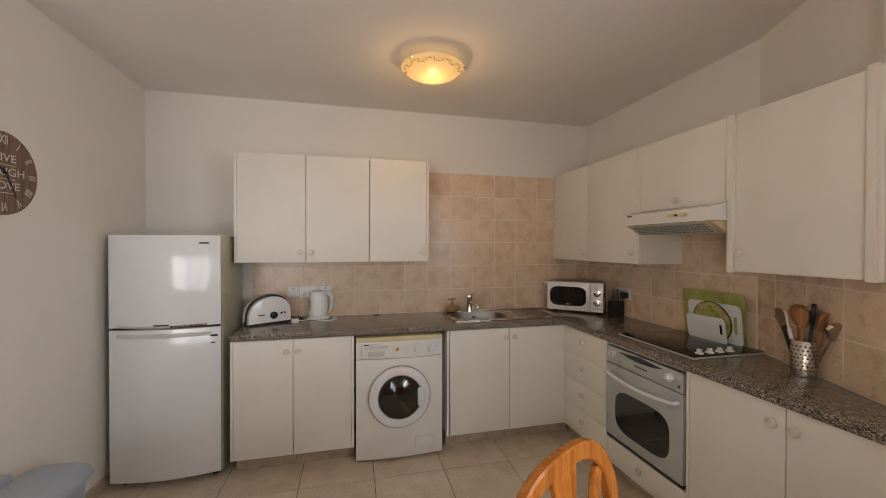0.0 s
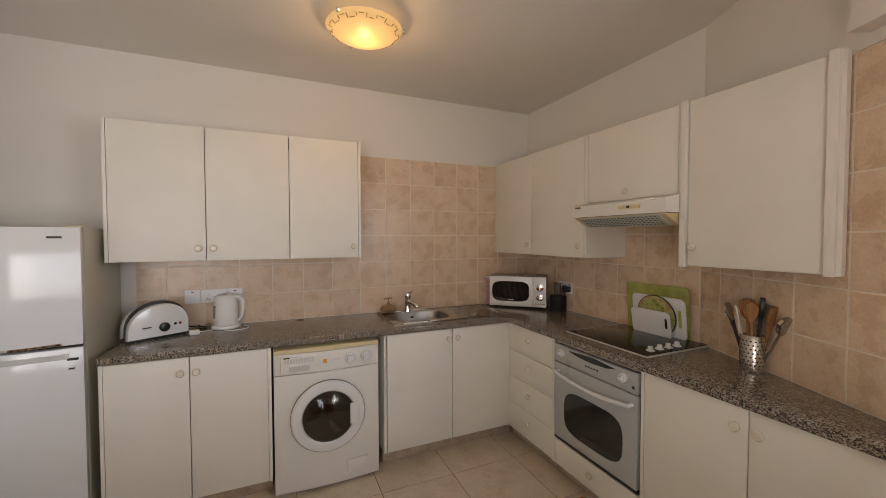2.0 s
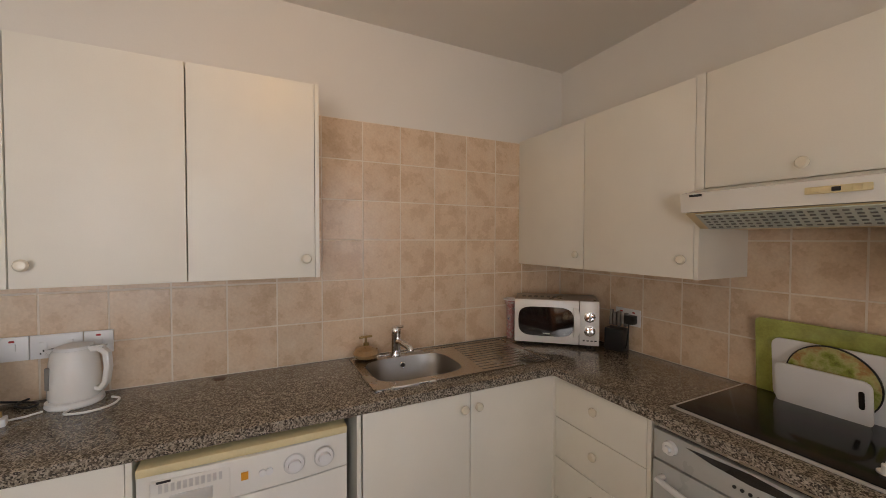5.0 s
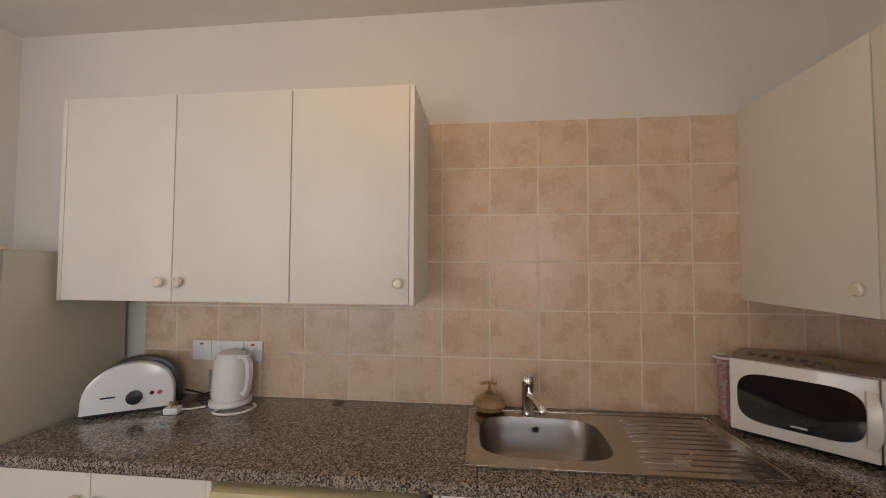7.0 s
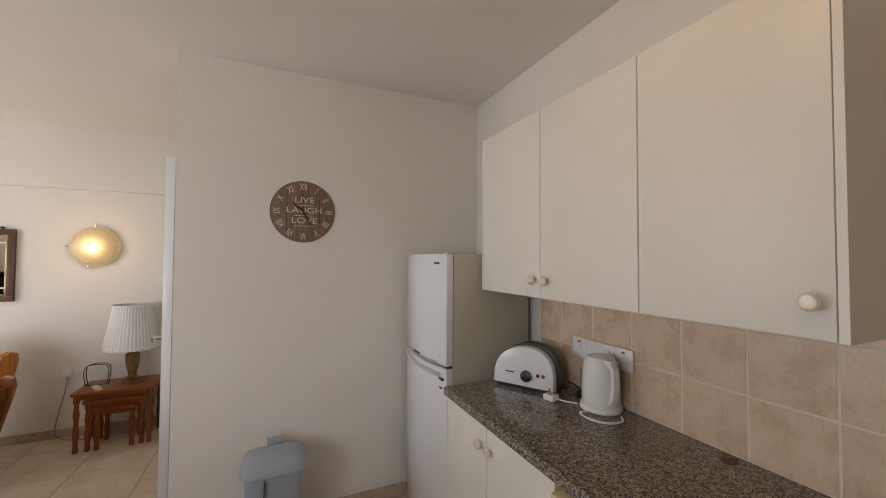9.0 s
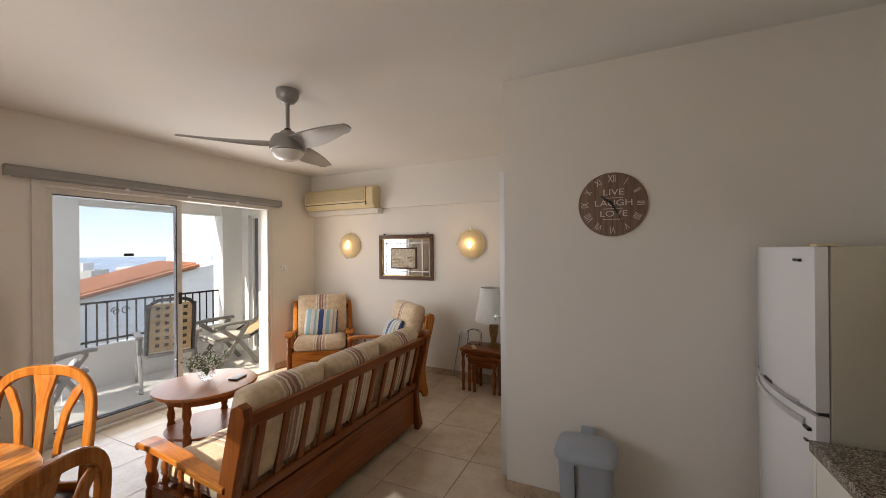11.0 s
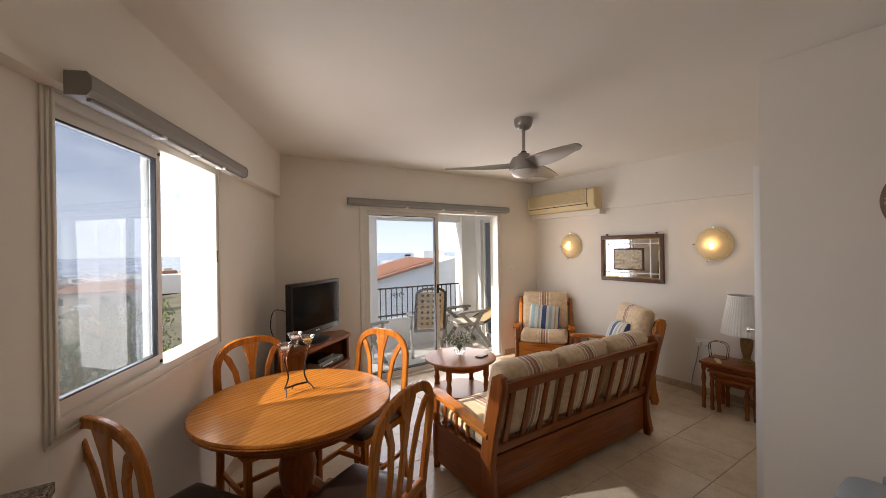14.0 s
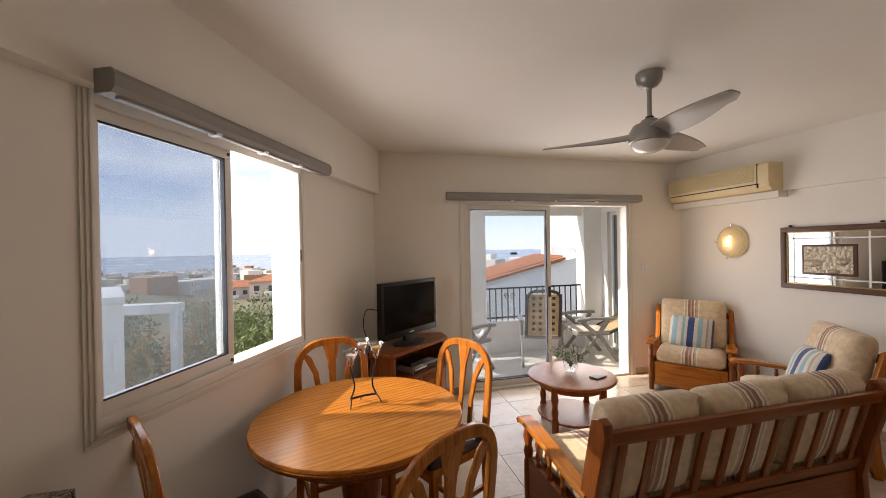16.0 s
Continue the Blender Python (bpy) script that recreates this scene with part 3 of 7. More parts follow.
# base units along the sink wall (front plane y = 3.07)
FY, FX = 3.075, 1.908
TOPZ, UNDER, KICK = 0.905, 0.865, 0.105
cabinet("cream two-door base cabinet under the granite worktop", pose(-0.452, FY, 0), 0.76, KICK, UNDER, 0.52,
        [(0.016, 0.372, KICK + 0.002, UNDER - 0.003, "door"), (0.372, 0.744, KICK + 0.002, UNDER - 0.003, "door")], [(0.335, 0.785, 0), (0.405, 0.785, 1)], group="base cabinets")
cabinet("cream two-door base cabinet under the sink", pose(0.955, FY, 0), 0.95, KICK, UNDER, 0.52,
        [(0.02, 0.478, KICK + 0.002, UNDER - 0.003, "door"), (0.478, 0.935, KICK + 0.002, UNDER - 0.003, "door")], [(0.445, 0.80, 0), (0.512, 0.80, 1)], group="base cabinets", lid=False)
# units along the hob wall (front plane x = 1.908, facing -x)
east = lambda y, z=0: pose(FX, y, z, 0, 0, -90)
dz = (UNDER - 0.003 - KICK - 0.002) / 4
cabinet("cream four-drawer base cabinet beside the oven", east(3.062), 0.498, KICK, UNDER, 0.5,
        [(0.0165, 0.4815, KICK + 0.002 + dz * i + 0.0015, KICK + 0.002 + dz * (i + 1) - 0.0015, "drawer") for i in range(4)],
        [(0.25, KICK + dz * (i + 0.62), i) for i in range(4)], name="drawer_cabinet", group="base cabinets")
cabinet("cream oven housing with a bottom drawer", east(2.564), 0.6, KICK, 0.262, 0.5, [(0.0165, 0.5835, KICK + 0.002, 0.258, "drawer")], [(0.3, 0.19, 0)], name="oven_housing", group="base cabinets")
wbase = cabinet("cream two-door base cabinet beside the oven", east(1.964), 0.93, KICK, UNDER, 0.012,
        [(0.0165, 0.437, KICK + 0.002, UNDER - 0.003, "door"), (0.437, 0.9135, KICK + 0.002, UNDER - 0.003, "door")], [(0.40, 0.79, 0), (0.475, 0.79, 1)], group="base cabinets")
part("corner_post", B(FX - 0.02, FX + 0.02, FY - 0.02, FY + 0.02, KICK, UNDER, 0.001), LAMINATE, None)
tagged(bpy.data.objects["corner_post"], "cream corner post between two cabinet runs", "cabinet post", "", "structure")
for nm, a, b in (("plinth_1", -0.44, -0.075), ("plinth_2", -0.072, 0.305), ("plinth_3", 0.965, 1.27), ("plinth_4", 1.273, 1.70), ("plinth_5", 1.703, 1.96)):
    setting(nm, B(a, b, FY + 0.07, FY + 0.08, 0, KICK + 0.005, 0.002), KICKTILE, "beige tile plinth under the cabinets")
for i in range(5):
    setting("plinth_%d" % (6 + i), B(FX + 0.07, FX + 0.08, 3.14 - 0.43 * (i + 1) + 0.003, 3.14 - 0.43 * i, 0, KICK + 0.005, 0.002), KICKTILE, "beige tile plinth under the cabinets")

# granite worktop in two joined runs; the sink is let into it
wt = thing("worktop", "speckled brown polished granite worktop with a rounded front edge", "worktop")


def nosed(bm, x0, x1, y0, y1):
    return box(bm, x0, x1, y0, y1, UNDER + 0.001, TOPZ, 0.008, seg=3)


SX0, SX1, SY0, SY1 = 1.04, 1.94, 3.125, 3.56     # sink outline
run = bmesh.new()
nosed(run, -0.455, 1.075, FY - 0.03, YS - 0.001)
part("slab", run, GRANITE, wt)
part("slab", B(1.075, 1.505, FY - 0.03, 3.18, UNDER + 0.001, TOPZ, 0.007), GRANITE, wt)
part("slab", B(1.075, 1.505, 3.50, YS - 0.001, UNDER + 0.001, TOPZ, 0.002), GRANITE, wt)
cx = FX - 0.035
wall_x = lambda y: BEND[0] + (y - BEND[1]) * (FAR[0] - BEND[0]) / (FAR[1] - BEND[1])
part("slab", P([(1.505, FY - 0.03), (cx - 0.01, FY - 0.03), (cx, FY - 0.045), (cx, 1.02), (wall_x(1.02) - 0.003, 1.02), (BEND[0] - 0.003, BEND[1] - 0.003), (XR - 0.001, YS - 0.001), (1.505, YS - 0.001)], UNDER + 0.001, TOPZ, bevel=0.007), GRANITE, wt)

# upper cabinets
UB, UT = 1.352, 2.112
cabinet("cream three-door wall cabinet over the worktop", pose(-0.485, 3.287, 0), 1.345, UB, UT, 0.329,
        [(0.016, 0.461, UB + 0.002, UT - 0.002, "door"), (0.461, 0.905, UB + 0.002, UT - 0.002, "door"), (0.905, 1.329, UB + 0.002, UT - 0.002, "door")],
        [(0.424, UB + 0.072, 0), (0.498, UB + 0.072, 1), (1.295, UB + 0.075, 2)], name="wall_cabinet", group="wall cabinets")
UX = 2.126
up = lambda y: pose(UX, y, 0, 0, 0, -90)
cabinet("cream two-door wall cabinet in the corner", up(YS - 0.002), 1.075, UB, UT, 0.328,
        [(0.002, 0.525, UB + 0.002, UT - 0.002, "door"), (0.525, 1.0585, UB + 0.002, UT - 0.002, "door")], [(0.485, UB + 0.075, 0), (1.02, UB + 0.075, 1)], name="wall_cabinet", group="wall cabinets", sides=(False, True))
cabinet("cream short wall cabinet over the cooker hood", up(2.542), 0.605, 1.69, UT, 0.328,
        [(0.0165, 0.5885, 1.692, UT - 0.002, "door")], [(0.30, 1.735, 0)], name="wall_cabinet", group="wall cabinets")
big = cabinet("cream tall-doored wall cabinet at the bend of the wall", up(1.935), 0.56, UB - 0.004, UT + 0.002, 0.012,
        [(0.03, 0.515, UB, UT - 0.002, "door")], [(0.062, UB + 0.085, 0)], name="wall_cabinet", group="wall cabinets")
part("side_panel", B(-0.003, 0.028, -0.03, 0.25, UB - 0.008, UT + 0.004, 0.003), LAMINATE, big)
part("side_panel", B(0.517, 0.547, -0.034, 0.06, UB - 0.008, UT + 0.008, 0.003), LAMINATE, big)

# cooker hood
hood = thing("cooker_hood", "white cooker hood with a yellowed switch panel", "cooker hood", up(2.545))
part("body", P([(-0.002, 1.60), (-0.12, 1.60), (-0.13, 1.665), (-0.02, 1.69), (0.325, 1.69), (0.325, 1.60)], 0, 0.605, Matrix(((0, 0, 1, 0), (1, 0, 0, 0), (0, 1, 0, 0), (0, 0, 0, 1))), 0.004), APPLIANCE, hood)
skirt = P([(-0.115, 1.598), (-0.02, 1.545), (0.30, 1.545), (0.32, 1.598)], 0.01, 0.595, Matrix(((0, 0, 1, 0), (1, 0, 0, 0), (0, 1, 0, 0), (0, 0, 0, 1))), 0.003)
part("lower_body", skirt, AGEDPLASTIC, hood, "yellowed lower casing")
gr = bmesh.new()
gm = Matrix.Translation((0, -0.115, 1.594)) @ Matrix.Rotation(radians(-29), 4, "X")
for i in range(21):
    for j in range(5):
        box(gr, 0.06 + i * 0.0235, 0.06 + i * 0.0235 + 0.013, 0.014 + j * 0.018, 0.014 + j * 0.018 + 0.006, -0.004, -0.001, m=gm)
part("filter_slots", gr, surface("filter_slot", (0.16, 0.17, 0.15), 0.7), hood, "dark filter slots", None, 0)
part("grille", B(0.045, 0.565, 0.004, 0.104, -0.002, 0.002, m=gm), surface("filter_grey", (0.56, 0.60, 0.54), 0.4), hood, "grey filter grille")
part("switch_panel", B(0.345, 0.475, -0.134, -0.126, 1.628, 1.648, 0.003), YELLOWED, hood, "yellowed switch panel")
for sx in (0.37, 0.41, 0.45):
    part("switch", B(sx - 0.009, sx + 0.009, -0.138, -0.134, 1.632, 1.644, 0.002), BLACK if sx == 0.41 else YELLOWED, hood)
part("badge", B(0.035, 0.075, -0.1325, -0.129, 1.652, 1.660), BLACK, hood)


def fridge():
    f = thing("refrigerator", "white top-freezer refrigerator with bowed glossy doors", "refrigerator", pose(-1.112, 3.125, 0))
    w, d = 0.60, 0.455
    body = bmesh.new()
    box(body, 0, w, 0.0, d, 0.03, 1.535, 0.008)
    part("body", body, FRIDGESHADE, f, "cream cabinet sides with shade put into the colour")
    bow = lambda k: [(0.004, -0.004), (0.0, -0.035)] + [(w * i / 14, -0.04 - 0.04 * math.sin(math.pi * i / 14)) for i in range(15)] + [(w, -0.035), (w - 0.004, -0.004)]
    up_ = part("freezer_door", P(bow(0), 0.975, 1.535, bevel=0.008), WHITEENAMEL, f)
    lo = part("fridge_door", P(bow(0), 0.045, 0.962, bevel=0.008), WHITEENAMEL, f)
    part("seal", B(0.012, w - 0.012, -0.03, -0.002, 0.05, 1.53), DARKGAP, f, "dark door seal")
    arc = [(w * (0.08 + 0.80 * i / 10), -0.046 - 0.04 * math.sin(math.pi * (0.08 + 0.80 * i / 10)), 0.985 - 0.006 * math.sin(math.pi * i / 10)) for i in range(11)]
    part("handle_trim", R(arc, 0.006, 0.004, (0, 0, 1)), CHROME, up_, "bright handle edge")
    arc2 = [(w * (0.08 + 0.84 * i / 10), -0.045 - 0.04 * math.sin(math.pi * (0.08 + 0.84 * i / 10)), 0.925) for i in range(11)]
    part("handle_recess", R(arc2, 0.012, 0.004, (0, 0, 1)), SILVER, lo, "grey recessed grip")
    part("badge", B(0.465, 0.54, -0.062, -0.054, 1.482, 1.492), BLACK, up_)
    part("badge", B(0.25, 0.33, -0.0835, -0.076, 0.985, 0.992), BLACK, up_)
    part("sticker", B(0.545, 0.585, -0.058, -0.046, 0.905, 0.915), BLACK, lo)
    part("sticker", B(0.55, 0.57, -0.057, -0.046, 0.862, 0.868), BLACK, lo)
    for x in (0.05, w - 0.05):
        part("foot", L([(0.02, 0), (0.02, 0.03)], 12, pose(x, 0.03, 0)), BLACK, f)
        part("foot", L([(0.02, 0), (0.02, 0.03)], 12, pose(x, d - 0.05, 0)), BLACK, f)
    part("top_cap", B(0.55, 0.60, -0.035, 0.02, 1.536, 1.543, 0.002), YELLOWED, f)


fridge()


PORTGLASS = glass("porthole_glass", (0.50, 0.50, 0.49), 0.02, 0.06)
DRUMSTEEL = surface("drum_steel", (0.10, 0.09, 0.08), 0.4, 0.8, vary=0.4, scale=60, fine=300)
GASKETGREY = surface("rubber_grey", (0.16, 0.155, 0.15), 0.6)


def washing_machine():
    w = thing("washing_machine", "white front-loading washing machine with a yellowed top", "washing machine", pose(0.32, 3.03, 0))
    W = 0.595
    part("body", B(0, W, 0.04, 0.55, 0.012, 0.82, 0.008), APPLIANCE, w)
    bow = [(0, 0.042), (0, 0.012)] + [(W * i / 10, 0.012 - 0.02 * math.sin(math.pi * i / 10)) for i in range(11)] + [(W, 0.012), (W, 0.042)]
    fr = part("front_panel", P(bow, 0.02, 0.70, bevel=0.004), APPLIANCE, w)
    cp = part("control_panel", P(bow, 0.704, 0.82, bevel=0.004), APPLIANCE, w)
    part("lid", B(0.0, W, 0.0, 0.55, 0.822, 0.848, 0.006), YELLOWED, w, "yellowed top plate")
    cx_, cz = W / 2 - 0.005, 0.44
    face = pose(cx_, -0.01, cz, 90, 0, 0)
    dr = part("door_ring", L([(0.14, 0.0), (0.205, 0.0), (0.21, 0.012), (0.20, 0.027), (0.178, 0.035), (0.156, 0.031), (0.144, 0.016), (0.14, 0.0)], 48), WHITEENAMEL, w, "white round door", face)
    part("rim", L([(0.207, 0.001), (0.2125, 0.001), (0.2125, 0.009), (0.207, 0.009), (0.207, 0.001)], 48), GASKETGREY, w, "", face)
    part("porthole", L([(0.148, 0.022), (0.14, 0.02), (0.125, 0.022), (0.1, 0.034), (0.06, 0.046), (0, 0.05)], 40), PORTGLASS, dr, "dark domed glass")
    drum = part("drum", L([(0.140, 0.008), (0.128, 0.004), (0.122, 0.002), (0.085, 0.001), (0, 0.001)], 40), DRUMSTEEL, dr, "steel drum behind the glass")
    for k in range(3):
        a = radians(120 * k + 40)
        part("drum_rib", R([(0.03 * math.cos(a), 0.03 * math.sin(a), 0.004), (0.075 * math.cos(a + 0.2), 0.075 * math.sin(a + 0.2), 0.012), (0.115 * math.cos(a + 0.3), 0.115 * math.sin(a + 0.3), 0.01)], [0.010, 0.016, 0.02], 0.005, (-math.sin(a), math.cos(a), 0)), STEEL, dr)
    part("door_gasket", L([(0.120, 0.003), (0.140, 0.006), (0.142, 0.016), (0.130, 0.013), (0.120, 0.003)], 40), GASKETGREY, dr, "grey rubber door seal")
    part("door_handle", B(0.118, 0.165, -0.062, 0.062, 0.02, 0.043, 0.012), WHITEENAMEL, dr)
    part("drawer", B(0.035, 0.235, -0.008, 0.012, 0.715, 0.805, 0.004), APPLIANCE, cp, "detergent drawer")
    part("drawer_grip", B(0.08, 0.19, -0.012, 0.0, 0.72, 0.76, 0.006), SILVER, cp)
    for i in range(11):
        part("print", B(0.055 + i * 0.015, 0.064 + i * 0.015, -0.0095, -0.007, 0.772, 0.796), SILVER, cp)
    part("badge", B(0.05, 0.085, -0.0095, -0.007, 0.80, 0.806), BLACK, cp)
    part("print", B(0.265, 0.285, -0.0125, -0.006, 0.752, 0.775), surface("orange_print", (0.75, 0.35, 0.03), 0.5), cp)
    for x in (0.325, 0.345):
        part("button", L([(0.011, 0), (0.011, 0.01), (0, 0.011)], 16), WHITEENAMEL, cp, "", pose(x, -0.005, 0.76, 90))
    for x in (0.42, 0.515):
        dl = part("dial", L([(0.031, 0), (0.03, 0.006), (0.02, 0.009), (0.019, 0.022), (0, 0.024)], 24), WHITEENAMEL, cp, "", pose(x, -0.004, 0.762, 90))
        part("ring", L([(0.031, 0.001), (0.034, 0.001), (0.034, 0.004), (0.031, 0.004), (0.031, 0.001)], 24), SILVER, dl)
    part("filter_flap", B(0.40, 0.52, -0.012, 0.01, 0.07, 0.145, 0.004), APPLIANCE, fr)
    part("flap_gap", B(0.397, 0.523, -0.0065, 0.005, 0.067, 0.148, 0.002), SILVER, fr)
    for x in (0.06, W - 0.06):
        for y in (0.08, 0.5):
            part("foot", L([(0.02, 0), (0.02, 0.02)], 10, pose(x, y, 0)), BLACK, w)


washing_machine()


def oven():
    o = thing("built_in_oven", "grey built-in electric oven with a dark window", "oven", east(2.560))
    part("body", B(0.004, 0.592, 0.0, 0.5, 0.268, 0.862), DARKGAP, o, "", None, 0)
    d = part("oven_door", B(0.008, 0.583, -0.026, -0.002, 0.285, 0.735, 0.004), OVENGREY, o)
    part("lower_trim", B(0.006, 0.59, -0.02, -0.002, 0.268, 0.281), BLACK, o)
    pn = part("control_panel", B(0.008, 0.583, -0.024, -0.002, 0.741, 0.842, 0.003), OVENGREY, o)
    part("top_trim", B(0.006, 0.59, -0.018, 0, 0.852, 0.863), STEEL, o)
    pts = []
    for i in range(40):
        a = 2 * math.pi * i / 40
        c, s = math.cos(a), math.sin(a)
        pts.append((0.3 + 0.205 * math.copysign(abs(c) ** 0.45, c), 0.47 + 0.125 * math.copysign(abs(s) ** 0.6, s)))
    part("oven_window", P(pts, 0.024, 0.0285, Matrix(((1, 0, 0, 0), (0, 0, -1, 0), (0, 1, 0, 0), (0, 0, 0, 1)))), BLACKGLASS, d, "dark curved oven glass")
    bar = [(0.045 + 0.51 * i / 14, -0.055 - 0.012 * math.sin(math.pi * i / 14), 0.685 - 0.018 * math.sin(math.pi * i / 14)) for i in range(15)]
    part("handle", T([(0.045, -0.024, 0.688)] + bar + [(0.555, -0.024, 0.688)], 0.011, 10), WHITEENAMEL, d, "white curved bar handle")
    for x in (0.07, 0.505):
        k = part("dial", L([(0.024, 0), (0.022, 0.014), (0.012, 0.016), (0.011, 0.03), (0, 0.031)], 20), WHITEENAMEL, pn, "", pose(x, -0.024, 0.80, 90))
    lens = [(0.12, 0.826), (0.30, 0.838), (0.46, 0.826), (0.40, 0.812), (0.30, 0.806), (0.2, 0.812)]
    part("display", P(lens, 0.0245, 0.0265, Matrix(((1, 0, 0, 0), (0, 0, -1, 0), (0, 1, 0, 0), (0, 0, 0, 1)))), BLACKGLASS, pn, "dark display strip")
    for i in range(5):
        part("button", L([(0.005, 0), (0.005, 0.004)], 10), BLACK, pn, "", pose(0.26 + i * 0.02, -0.024, 0.78, 90))
    part("badge", L([(0.008, 0), (0.008, 0.002)], 12), BLACK, pn, "", pose(0.56, -0.024, 0.77, 90))


oven()


def hob():
    h = thing("ceramic_hob", "black ceramic hob with a white rim and four knobs", "hob", pose(1.955, 1.985, TOPZ))
    part("rim", B(0.0, 0.49, 0.0, 0.555, 0.0, 0.006, 0.002), SILVER, h, "pale metal rim")
    part("glass", B(0.012, 0.478, 0.012, 0.543, 0.003, 0.009, 0.002), HOBGLASS, h)
    for i in range(4):
        part("knob", L([(0.021, 0), (0.021, 0.004), (0.013, 0.006), (0.012, 0.022), (0, 0.024)], 20), WHITEPVC, h, "white control knob", pose(0.10 + i * 0.066, 0.06, 0.009))


hob()


BOWLSTEEL = surface("bowl_steel", (0.34, 0.315, 0.285), 0.36, 1.0, vary=0.1, scale=6, fine=240, relief=0.05)


def sink():
    s = thing("sink", "stainless steel inset sink with a ribbed drainer", "sink")
    z = TOPZ
    rim = bmesh.new()
    bx0, bx1, by0, by1 = 1.08, 1.50, 3.185, 3.495
    for a, b, c, d in ((SX0, bx0, SY0, SY1), (bx1, SX1, SY0, SY1), (bx0, bx1, SY0, by0), (bx0, bx1, by1, SY1)):
        box(rim, a, b, c, d, z + 0.001, z + 0.005)
    part("deck", rim, STEEL, s, "", None, 0)
    edge = bmesh.new()
    for a, b, c, d in ((SX0, SX0 + 0.012, SY0, SY1), (SX1 - 0.012, SX1, SY0, SY1), (SX0, SX1, SY0, SY0 + 0.012), (SX0, SX1, SY1 - 0.012, SY1)):
        box(edge, a, b, c, d, z + 0.003, z + 0.009, 0.002)
    part("raised_edge", edge, STEEL, s)
    bowl = bmesh.new()
    rings = []
    for k, (zz, g) in enumerate(((z + 0.0055, 0.0), (z - 0.02, 0.008), (z - 0.11, 0.02), (z - 0.145, 0.05), (z - 0.15, 0.12))):
        ring = []
        for i in range(48):
            a = 2 * math.pi * i / 48
            c, q = math.cos(a), math.sin(a)
            hx, hy = (bx1 - bx0) / 2 - g, (by1 - by0) / 2 - g
            ring.append(bowl.verts.new(((bx0 + bx1) / 2 + hx * math.copysign(abs(c) ** 0.5, c), (by0 + by1) / 2 + hy * math.copysign(abs(q) ** 0.5, q), zz)))
        rings.append(ring)
    for a, b in zip(rings, rings[1:]):
        for i in range(48):
            bowl.faces.new((a[i], b[i], b[(i + 1) % 48], a[(i + 1) % 48]))
    bowl.faces.new(rings[-1])
    part("bowl", bowl, BOWLSTEEL, s, "", None, 60)
    corner = bmesh.new()
    for sxg, syg in ((1, 1), (1, -1), (-1, 1), (-1, -1)):
        px, py = (bx1 if sxg > 0 else bx0), (by1 if syg > 0 else by0)
        hx, hy = (bx1 - bx0) / 2, (by1 - by0) / 2
        arc = []
        for i in range(9):
            a = math.pi / 2 * i / 8
            arc.append(((bx0 + bx1) / 2 + sxg * hx * math.cos(a) ** 0.5, (by0 + by1) / 2 + syg * hy * math.sin(a) ** 0.5))
        prism(corner, [(px, py)] + arc, z + 0.001, z + 0.005)
    part("bowl_corners", corner, STEEL, s, "", None, 0)
    part("drain", L([(0.03, 0.002), (0.022, 0.004), (0, 0.001)], 20), CHROME, s, "", pose((bx0 + bx1) / 2, 3.34, z - 0.149))
    part("overflow", L([(0.016, 0), (0.013, 0.003), (0.008, 0.001), (0, 0.001)], 20), CHROME, s, "chrome overflow ring", pose(1.29, by1 - 0.012, z - 0.035, 90))
    part("overflow_hole", L([(0.009, 0), (0.009, 0.002)], 16), DARKGAP, s, "", pose(1.29, by1 - 0.0135, z - 0.035, 90))
    for i in range(11):
        part("rib", B(1.56 + 0.004 * i, 1.885, 3.16 + i * 0.034, 3.168 + i * 0.034, z + 0.004, z + 0.008, 0.002), STEEL, s)
    t = thing("mixer_tap", "chrome single-lever mixer tap behind the sink", "tap", pose(1.268, 3.525, z + 0.005))
    part("tap_body", L([(0.028, 0), (0.027, 0.01), (0.024, 0.02), (0.024, 0.108), (0.026, 0.112), (0.027, 0.135), (0.022, 0.146), (0, 0.15)], 24), CHROME, t)
    part("spout", T([(0, 0, 0.07), (0.012, -0.035, 0.078), (0.035, -0.10, 0.062), (0.038, -0.108, 0.045)], 0.017, 12, 0.016), CHROME, t)
    part("lever", T([(0, 0, 0.142), (0.008, -0.02, 0.154), (0.018, -0.05, 0.158)], 0.011, 10, 0.007), CHROME, t)
    d = thing("soap_dispenser", "amber stone soap dispenser with a brass pump", "soap dispenser", pose(1.12, 3.545, z + 0.005))
    part("bottle", L([(0.03, 0), (0.056, 0.010), (0.066, 0.030), (0.054, 0.050), (0.024, 0.062), (0.014, 0.065)], 28), surface("amber_glaze", (0.36, 0.22, 0.10), 0.3, vary=0.3, scale=25, coat=0.3), d)
    part("pump", L([(0.014, 0.065), (0.014, 0.078), (0.005, 0.082), (0.005, 0.106)], 14), BRASS, d)
    part("nozzle", T([(-0.035, 0, 0.106), (0, 0, 0.109), (0.03, 0.0, 0.109)], 0.006, 8), BRASS, d)


sink()


# wall tiles, 0.2 m squares standing 6 mm off the grouted wall
tile_meshes = {}


